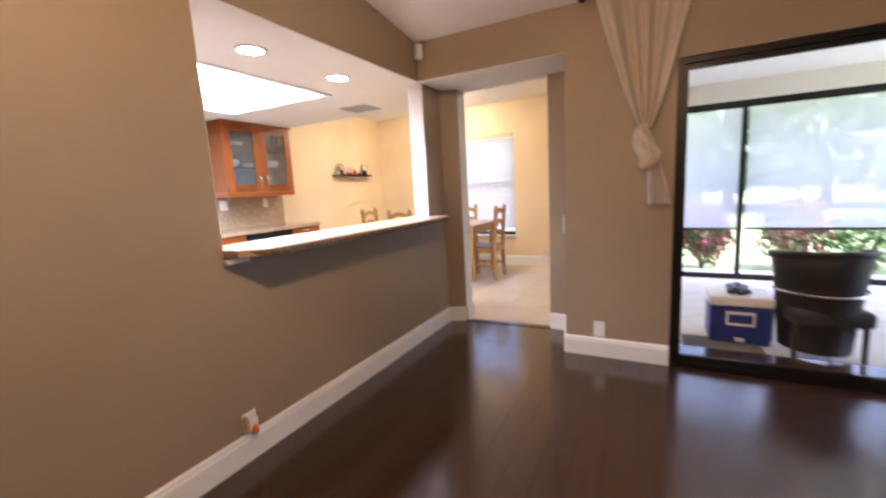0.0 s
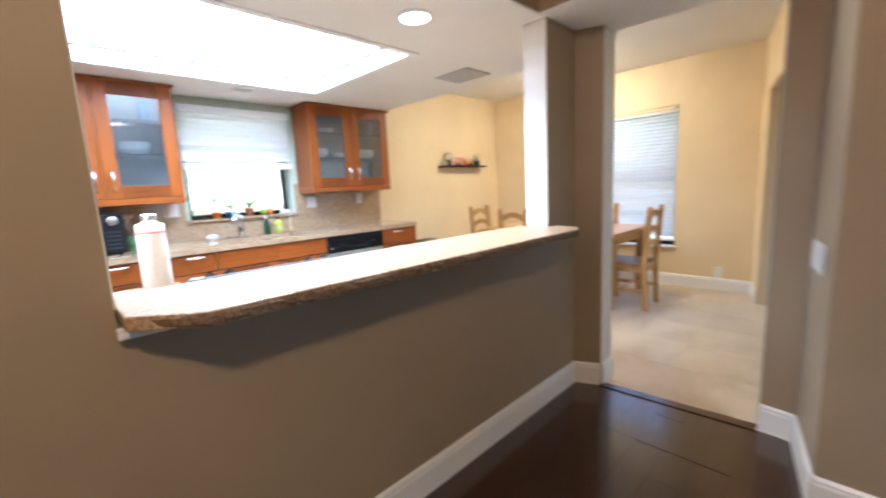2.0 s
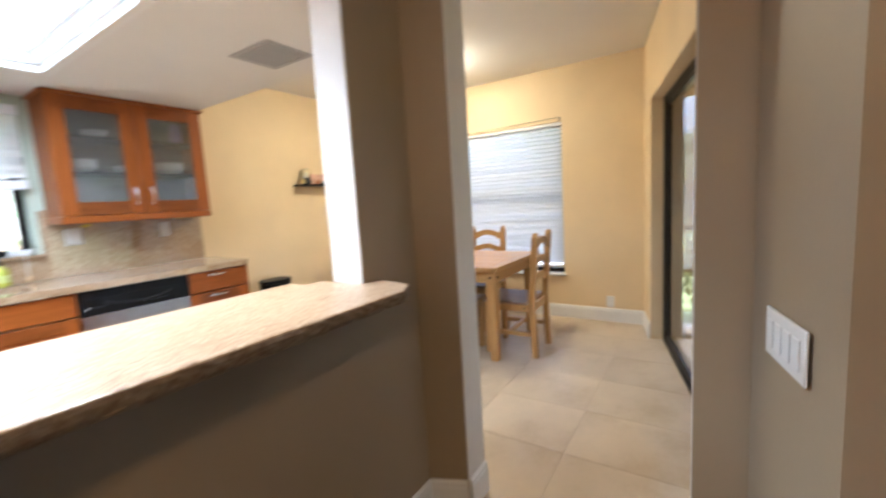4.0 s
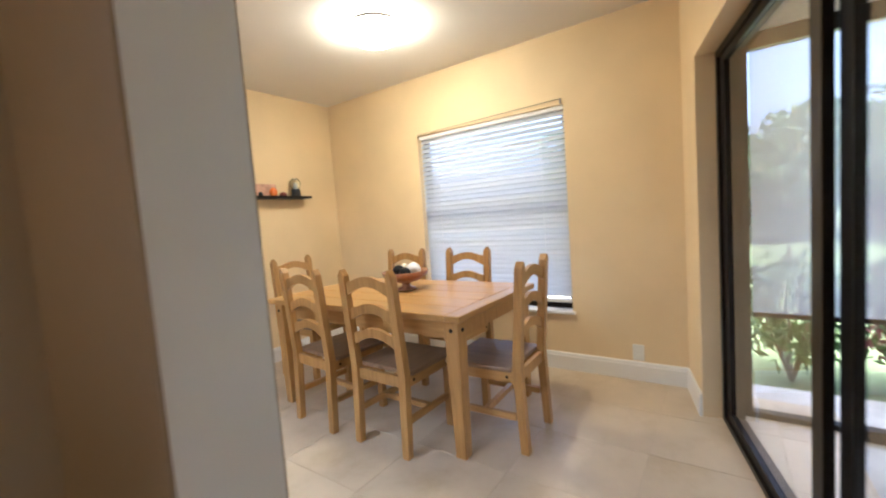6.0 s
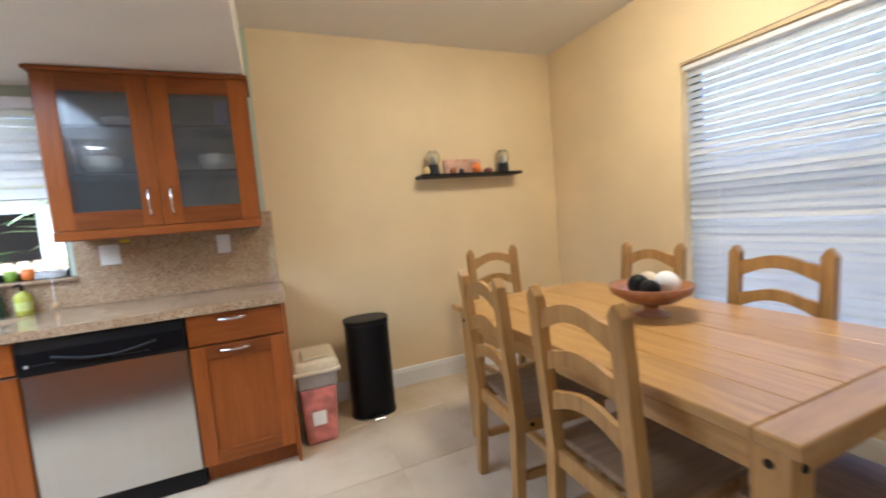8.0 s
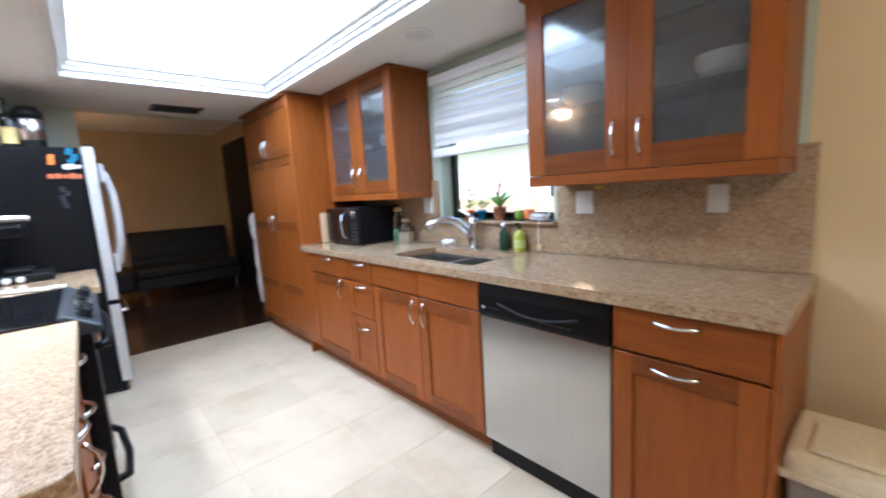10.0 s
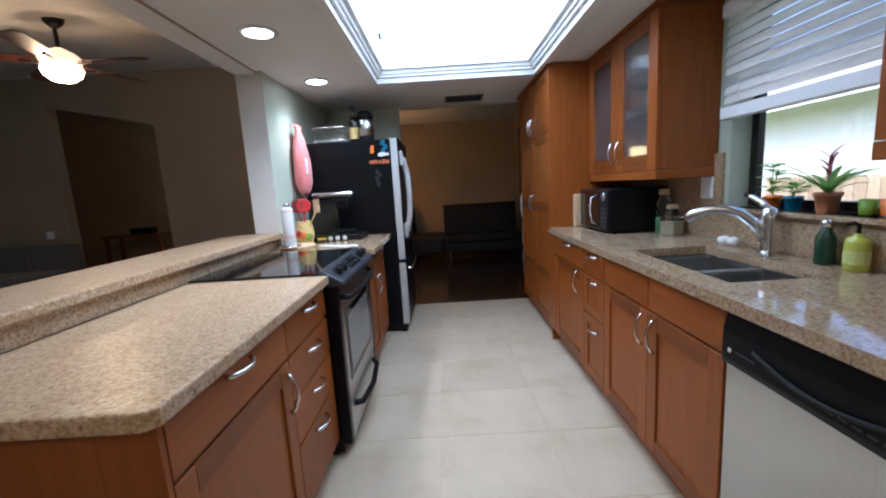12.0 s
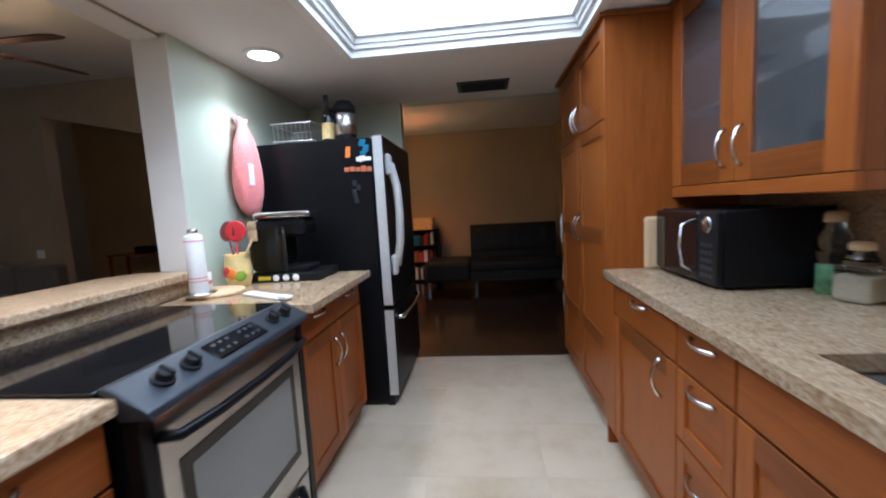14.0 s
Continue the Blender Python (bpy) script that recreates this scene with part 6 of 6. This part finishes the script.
sofa(at(-7.25, -0.78, 0, 90), 1.35, "black leather low sofa with a chaise against the wall", LEATHER, True)
sofa(at(-5.45, -7.8, 0, 90), 1.9, "dark grey cloth sofa by the lit living room wall", GREYCLOTH)
bk = thing("book_shelf", "low dark bookshelf with books and boxes", "bookshelf", at(-7.75, -2.3))
for z in (0.02, 0.32, 0.6, 0.86):
    part("shelf", box(-0.14, 0.14, -0.28, 0.28, z, z + 0.02), BLACKPL, bk)
for y in (-0.3, 0.28):
    part("side", box(-0.14, 0.14, y, y + 0.02, 0, 0.88), BLACKPL, bk)
part("back", box(-0.15, -0.141, -0.28, 0.28, 0.02, 0.86), BLACKPL, bk)
for z in (0.04, 0.34, 0.62):
    y = -0.26
    while y < 0.2:
        w = random.uniform(0.025, 0.06)
        tagged(part("book", box(-0.09, 0.1, 0, w - 0.002, 0, random.uniform(0.15, 0.22), 0.002), random.choice((RED, PAPER, TEAL, YELLOW, TERRA, GREYPL)), None, "upright book on the dark low bookshelf"), category="book").matrix_world = at(-7.75, -2.3 + y, z)
        y += w
tagged(part("toy_box", box(-0.1, 0.1, -0.16, 0.16, 0, 0.2, 0.005), YELLOW, None, "yellow patterned box on top of the bookshelf"), category="box").matrix_world = at(-7.75, -2.25, 0.8805)
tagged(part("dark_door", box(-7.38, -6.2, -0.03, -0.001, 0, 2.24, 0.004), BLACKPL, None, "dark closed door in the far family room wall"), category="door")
# Lamp added out of view to give the family room wall its warm glow
fl = thing("floor_lamp", "unseen floor lamp added to warm the family room wall", "lamp", at(-6.7, -2.45))
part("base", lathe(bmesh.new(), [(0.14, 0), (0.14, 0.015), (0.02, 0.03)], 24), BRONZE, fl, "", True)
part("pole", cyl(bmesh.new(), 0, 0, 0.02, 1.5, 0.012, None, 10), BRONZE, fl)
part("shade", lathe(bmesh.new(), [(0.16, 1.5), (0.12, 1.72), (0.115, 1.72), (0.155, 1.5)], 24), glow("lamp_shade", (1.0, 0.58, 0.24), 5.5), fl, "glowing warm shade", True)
# white carrier bags on a hook at the end of the pantry
hg = thing("hanging_bags", "white plastic carrier bags hanging beside the pantry", "bag", at(-4.465, -0.495))
part("hook", tube(bmesh.new(), [(0.06, 0.05, 1.2), (0.0, 0.03, 1.2), (-0.02, 0.0, 1.18), (0.0, -0.03, 1.19)], 0.006, 6), CHROME, hg)
for z0, z1, r, o in ((0.86, 1.17, 0.075, 0.0), (0.45, 0.92, 0.068, 0.006), (0.16, 0.55, 0.055, -0.004)):
    bm = bmesh.new()
    bmesh.ops.create_uvsphere(bm, u_segments=28, v_segments=16, radius=1.0)
    for v in bm.verts:
        f = 1 + 0.25 * noise.noise(v.co * 3.1 + Vector((z0 * 9, 0, 0)))
        v.co = Vector((-0.02 + v.co.x * 0.04 * f, o - 0.02 + math.copysign(abs(v.co.y) ** 0.7, v.co.y) * r * f * 0.8, (z0 + z1) / 2 + math.copysign(abs(v.co.z) ** 0.6, v.co.z) * (z1 - z0) / 2))
    part("bag", bm, WHITEPL, hg, "crumpled white plastic bag", True)
ft = thing("console_table", "dark wooden console table in the unlit hall", "table", at(-7.45, -7.2))
part("top", box(-0.2, 0.2, -0.55, 0.55, 0.7, 0.735, 0.004), CHERRY_D, ft)
for a in (-0.17, 0.17):
    for b in (-0.5, 0.5):
        part("leg", box(a - 0.02, a + 0.02, b - 0.02, b + 0.02, 0, 0.7), CHERRY_D, ft)
tagged(part("hall_box", box(-0.1, 0.1, -0.2, 0.2, 0, 0.12, 0.01), BLACKPL, None, "dark box on the hall console table"), category="box").matrix_world = at(-7.45, -7.1, 0.7355)
plate(at(-6.0, -7.44, 0.9, 90), 0.12, 0.115, "white switch plate on the lit living room wall", "switch", 2)

# ---- patio and outside ----
setting("ground", box(-60, 70, -70, 60, -0.5, -0.14), GRASS)
# Added pale paving that brightens the view through the dining blind gaps
setting("pavement_side", box(2.47, 6.5, -3.15, 3.0, -0.139, -0.06), CONCRETE)
setting("pavement_patio", box(-0.8, 2.6, -9.4, -3.2, -0.139, -0.03), CONCRETE)
setting("ceiling_patio", box(-0.8, 2.8, -9.4, -4.35, 2.3, 2.4), CEIL)
# Unseen roof piece added to keep sun out of the dining slider
setting("ceiling_patio_sun_block", prism(bmesh.new(), [(-0.4, -4.349), (2.8, -4.349), (2.8, -3.4), (2.32, -3.49), (-0.4, -4.1)], 2.3, 2.4), CEIL)
setting("trim_patio_beam", box(2.0, 2.12, -9.4, -3.57, 2.08, 2.3), STUCCO)
sc = thing("screen_enclosure", "dark aluminium patio screen frame", "screen frame", at(2.05, 0, 0))
part("top_beam", box(-0.03, 0.03, -9.4, -3.57, 2.0, 2.079), BRONZE, sc)
part("sill_beam", box(-0.03, 0.03, -9.4, -3.57, -0.03, 0.03), BRONZE, sc)
for y in (-3.6, -4.2, -5.42, -7.0, -8.6):
    part("post", box(-0.025, 0.025, y - 0.025, y + 0.025, 0.03, 2.0), BRONZE, sc)
for a, b in ((-4.17, -3.63), (-5.385, -4.23), (-6.97, -5.46), (-8.57, -7.03)):
    rs = thing("roller_screen", "pale grey translucent roller screen lowered over the patio", "screen", at(2.0, 0), "patio roller screens")
    part("sheet", box(-0.002, 0.0, a, b, 0.6, 1.99), SCREEN, rs)
    part("hem_bar", box(-0.012, 0.008, a, b, 0.58, 0.605, 0.003), BRONZE, rs)
co = thing("cooler", "blue picnic cooler with a white lid on the patio", "cooler", at(-0.18, -5.09, -0.03, -90))
part("tub", box(-0.19, 0.19, -0.15, 0.15, 0, 0.29, 0.02, 3), BLUE, co)
part("lid", box(-0.2, 0.2, -0.16, 0.16, 0.291, 0.37, 0.02, 3), WHITEPL, co, "white plastic lid")
bm = bmesh.new()
for q in ((-0.09, 0.09, 0.235, 0.255), (-0.09, 0.09, 0.15, 0.165), (-0.09, -0.075, 0.165, 0.235), (0.075, 0.09, 0.165, 0.235)):
    bx(bm, q[0], q[1], -0.163, -0.151, q[2], q[3], 0.002)
part("handle", bm, WHITEPL, co, "white carrying handle")
part("drain_plug", box(-0.03, 0.03, -0.16, -0.151, 0.025, 0.055, 0.004), WHITEPL, co)
bm = bmesh.new()
for i in range(12):
    a = random.uniform(0, 6.28)
    tube(bm, [(random.uniform(-0.12, 0.12) + 0.05 * math.cos(a + k), random.uniform(-0.02, 0.02) + 0.05 * math.sin(a + k), 0.02 + 0.012 * (k % 2)) for k in range(4)], 0.016, 6)
tagged(part("folded_net", bm, GREYPL, None, "dark netting bundled on the cooler lid"), category="netting").matrix_world = at(-0.18, -5.09, 0.34)
pc = thing("patio_chair", "dark wicker armchair seen from behind on the patio", "chair", at(-0.36, -5.53, -0.03, -80) @ Matrix.Diagonal((0.73, 0.78, 0.88, 1)))
bm = bmesh.new()
N = 28
outer = []
for j, (z, k) in enumerate(((0.05, 0.8), (0.3, 0.88), (0.52, 0.95), (0.66, 1.0), (0.8, 1.1))):
    row = []
    for i in range(N + 1):
        a = math.pi * (1.08 * i / N - 0.04)
        row.append(bm.verts.new((-0.34 * k * math.cos(a), -0.36 * k * math.sin(a) + 0.1, z + (0.04 * math.sin(a) if j == 4 else 0))))
    outer.append(row)
for a, b in zip(outer, outer[1:]):
    for i in range(N):
        bm.faces.new((a[i], a[i + 1], b[i + 1], b[i]))
bmesh.ops.solidify(bm, geom=bm.faces[:], thickness=0.035)
WICKER = plain("dark_wicker", (0.022, 0.018, 0.016), 0.6, 0, 70, 0.5, 0.9)
part("shell", bm, WICKER, pc, "", True)
part("seat", box(-0.29, 0.29, -0.22, 0.32, 0.28, 0.4, 0.03, 2), WICKER, pc)
part("top_rim", tube(bmesh.new(), [(-0.375 * math.cos(math.pi * (1.08 * i / 20 - 0.04)), -0.395 * math.sin(math.pi * (1.08 * i / 20 - 0.04)) + 0.1, 0.8 + 0.04 * math.sin(math.pi * i / 20)) for i in range(21)], 0.022, 8), WICKER, pc, "", True)
part("metal_band", tube(bmesh.new(), [(-0.345 * math.cos(math.pi * i / 20), -0.37 * math.sin(math.pi * i / 20) + 0.1, 0.52) for i in range(21)], 0.012, 8), STEEL, pc, "", True)
for a in (-0.26, 0.26):
    for b in (-0.15, 0.28):
        part("leg", cyl(bmesh.new(), a, b, 0, 0.3, 0.02, 0.024, 10), WICKER, pc)
tagged(part("door_mat", box(-0.6, -0.25, -5.22, -4.72, -0.0295, -0.015, 0.004), plain("mat_grey", (0.12, 0.115, 0.11), 0.95, 0, 160, 0.3, 0.4), None, "grey door mat on the patio concrete"), category="mat")


def leaf_crown(bm, centre, rad, n, size):
    """Many small leaves through a lumpy volume."""
    for i in range(n):
        d = Vector((random.gauss(0, 1), random.gauss(0, 1), random.gauss(0, 1))).normalized()
        k = random.uniform(0.55, 1.0) * (1 + 0.45 * noise.noise(d * 2.2 + Vector(centre)))
        c = Vector(centre) + Vector((d.x * rad[0], d.y * rad[1], d.z * rad[2])) * k
        q = Euler((random.uniform(0, 3), random.uniform(0, 3), random.uniform(0, 6))).to_matrix()
        s = size * random.uniform(0.6, 1.3)
        vs = [bm.verts.new(c + q @ Vector(v)) for v in ((-s, 0, 0), (0, -s * 0.35, 0), (s, 0, 0), (0, s * 0.35, s * 0.15))]
        bm.faces.new(vs)


def bush(x, y, r, h, mats, label):
    e = thing("garden_bush", label, "bush", at(x, y, -0.14), "garden bushes")
    bm = bmesh.new()
    for i in range(7):
        a = i * 0.9
        tube(bm, [(0, 0, 0), (r * 0.3 * math.cos(a), r * 0.3 * math.sin(a), h * 0.4), (r * 0.5 * math.cos(a), r * 0.5 * math.sin(a), h * 0.75)], [0.012, 0.009, 0.005], 6)
    part("stems", bm, BARK, e)
    for mt, n, o in mats:
        bm = bmesh.new()
        leaf_crown(bm, (o * r, -o * r, h * 0.6), (r, r, h * 0.45), n * 2, 0.045)
        part("foliage", bm, mt, e)


for x, y, r, h, red in ((3.0, -4.6, 0.4, 1.0, 1), (3.1, -5.15, 0.35, 0.9, 1), (3.3, -6.2, 0.4, 1.0, 1), (3.1, -6.9, 0.45, 0.8, 0), (3.2, -7.6, 0.4, 0.9, 1), (3.0, -8.4, 0.45, 0.9, 0), (3.05, -3.9, 0.4, 0.9, 0)):
    bush(x, y, r, h, [(LEAF_G, 420, 0.0)] + ([(LEAF_R, 620, 0.15)] if red else [(LEAF_G, 200, 0.1)]), "garden bush with red and green leaves" if red else "low leafy green garden bush")


def tree(x, y, h, r):
    e = thing("garden_tree", "leafy tree beyond the garden lawn", "tree", at(x, y, -0.14), "far garden trees")
    bm = tube(bmesh.new(), [(0, 0, 0), (0.1, 0.05, h * 0.25), (0.0, 0.1, h * 0.5), (0.1, 0, h * 0.7)], [0.22, 0.17, 0.12, 0.05], 10)
    for i in range(6):
        a = i * 1.05
        tube(bm, [(0, 0.05, h * (0.3 + 0.05 * i)), (r * 0.35 * math.cos(a), r * 0.35 * math.sin(a), h * (0.5 + 0.04 * i)), (r * 0.7 * math.cos(a), r * 0.7 * math.sin(a), h * (0.6 + 0.05 * i))], [0.08, 0.05, 0.02], 6)
    part("trunk", bm, BARK, e)
    bm = bmesh.new()
    for i in range(13):
        a = random.uniform(0, 6.28)
        k = random.uniform(0.2, 0.8) * r
        leaf_crown(bm, (k * math.cos(a), k * math.sin(a), h * random.uniform(0.22, 0.88)), (r * 0.5, r * 0.5, h * 0.17), 420, 0.2)
    part("crown", bm, LEAF_T, e)


for x, y, h, r in ((15, -4, 4.2, 2.6), (16, -7.2, 4.4, 2.8), (17, -10.5, 4.6, 3.0), (16, -14, 4.5, 3), (19, 1, 5, 3), (14, -19, 5, 3.2), (22, -6, 5, 3.6), (20, -22, 5.5, 3.6)):
    tree(x, y, h, r)

# neighbour's side beyond the kitchen window
nb = thing("neighbour_house", "pale stucco neighbouring house with a white eave", "house", at(-4, 6.2, -0.14))
part("wall", box(-9, 12, 0, 0.2, 0, 2.7), STUCCO, nb)
part("fascia", box(-9.3, 12.3, -0.62, -0.58, 2.55, 2.8), TRIM, nb)
rf = bmesh.new()
slab([(0, 2.72), (-0.6, 2.62), (-0.6, 2.7), (3.2, 4.3), (3.2, 4.2)], -9.3, 12.3, rf)
rf.transform(Matrix(((0, 1, 0, 0), (1, 0, 0, 0), (0, 0, 1, 0), (0, 0, 0, 1))))
part("roof", rf, plain("grey_shingles", (0.3, 0.29, 0.28), 0.9, 0, 12, 0.25, 0.5), nb)
wn2 = part("window", holed(-1.2, 0.4, 1.0, 2.1, [(-1.12, -0.43, 1.08, 2.02), (-0.37, 0.32, 1.08, 2.02)], -0.02, -0.001), TRIM, nb)
part("pane", box(-1.12, 0.32, -0.012, -0.006, 1.08, 2.02), BLACKGL, wn2)
fe = thing("garden_fence", "weathered wooden board fence outside the kitchen window", "fence", at(-6, 3.4, -0.14))
FENCE = wood("weathered_fence_wood", (0.3, 0.2, 0.12), (0.5, 0.37, 0.24), "z", 0.8, 0.0, vary=0.2)
fm = None
for i in range(60):
    if fm is None:
        ob = part("board", slab([(0, 0), (0.138, 0), (0.138, 1.2), (0.11, 1.24), (0.03, 1.24), (0, 1.2)], 0, 0.018), FENCE, fe)
        fm = ob.data
    else:
        ob = new("board", fm)
        ob.parent = fe
    ob.matrix_basis = Matrix.Translation((i * 0.145, 0, 0.02 + random.uniform(-0.01, 0.01)))
for z in (0.3, 0.95):
    part("rail", box(0, 8.7, 0.019, 0.06, z, z + 0.08), FENCE, fe)
pm = thing("palm_shrub", "bright green palm shrub outside the kitchen window", "shrub", at(-1.3, 2.7, -0.14))
bm = bmesh.new()
for i in range(170):
    blade(bm, (random.uniform(-0.75, 0.75), random.uniform(-0.25, 0.25), random.uniform(0.6, 1.7)), random.uniform(0, 6.28), random.uniform(0.5, 0.9), 0.024, random.uniform(0.5, 1.2), random.uniform(0.3, 0.8))
part("fronds", bm, leaf("palm_leaves", (0.26, 0.38, 0.18), (0.44, 0.56, 0.32)), pm)
bm = bmesh.new()
for i in range(5):
    tube(bm, [(-0.4 + i * 0.2, 0, 0), (-0.38 + i * 0.2, 0.05, 1.0)], 0.03, 8)
part("stems", bm, BARK, pm)

# ---- floor tiles ----
TS, TSY, GAP = 0.457, 0.55, 0.002
fk = bpy.data.objects["floor_kitchen"]
tile_mesh = {}
def tile(x0, x1, y0, y1):
    w, h = round(x1 - x0, 3), round(y1 - y0, 3)
    if w < 0.02 or h < 0.02:
        return
    if (w, h) not in tile_mesh:
        ob = part("floor_tile", box(0, w, 0, h, -0.012, 0.0, 0.001), TILE, fk)
        tile_mesh[w, h] = ob.data
    else:
        ob = new("floor_tile", tile_mesh[w, h])
        ob.parent = fk
    ob.matrix_basis = Matrix.Translation((x0, y0, 0))
i0 = int((-4.235 + 1.818) / TS) - 1
for i in range(i0, 12):
    xa, xb = -1.818 + i * TS + GAP / 2, -1.818 + (i + 1) * TS - GAP / 2
    for j in range(-5, 5):
        ya, yb = -1.53 + j * TSY + GAP / 2, -1.53 + (j + 1) * TSY - GAP / 2
        xl, xr = max(xa, -4.235), min(xb, EX)
        yl, yr = max(ya, -3.98), min(yb, 0)
        if yr <= -2.66 and xr <= -0.512:
            continue
        if xl < -0.512 and yl < -2.66:
            yl2 = -2.66
            if xr > -0.512:
                tile(-0.512, xr, yl, min(yr, -2.662))
                xr0 = xr
            if yr > yl2:
                tile(xl, xr, yl2, yr)
            continue
        tile(xl, xr, yl, yr)

# ---- floor planks ----
def planks(parent, x0, x1, y0, y1, ln=1.22, w=0.126):
    meshes = {}
    j, y = 0, y1
    while y > y0:
        x = x0 - random.uniform(0, ln)
        ya = max(y - w, y0)
        while x < x1:
            a, b = max(x, x0), min(x + ln, x1)
            if b - a > 0.012:
                key = (round(b - a, 2), round(y - ya, 3))
                if key not in meshes:
                    ob = part("plank", box(0.0004, key[0] - 0.0004, 0.0003, key[1] - 0.0003, -0.012, 0.0, 0.0005), PLANK, parent)
                    meshes[key] = ob.data
                else:
                    ob = new("plank", meshes[key])
                    ob.parent = parent
                ob.matrix_basis = Matrix.Translation((a, ya, 0))
            x += ln
        y -= w
        j += 1


planks(bpy.data.objects["floor_living"], -4.9, -0.96, -6.6, -2.81)
planks(bpy.data.objects["floor_living"], -0.96, -0.513, -3.95, -2.81)
planks(bpy.data.objects["floor_family"], -8.0, -4.265, -2.66, 0.0)
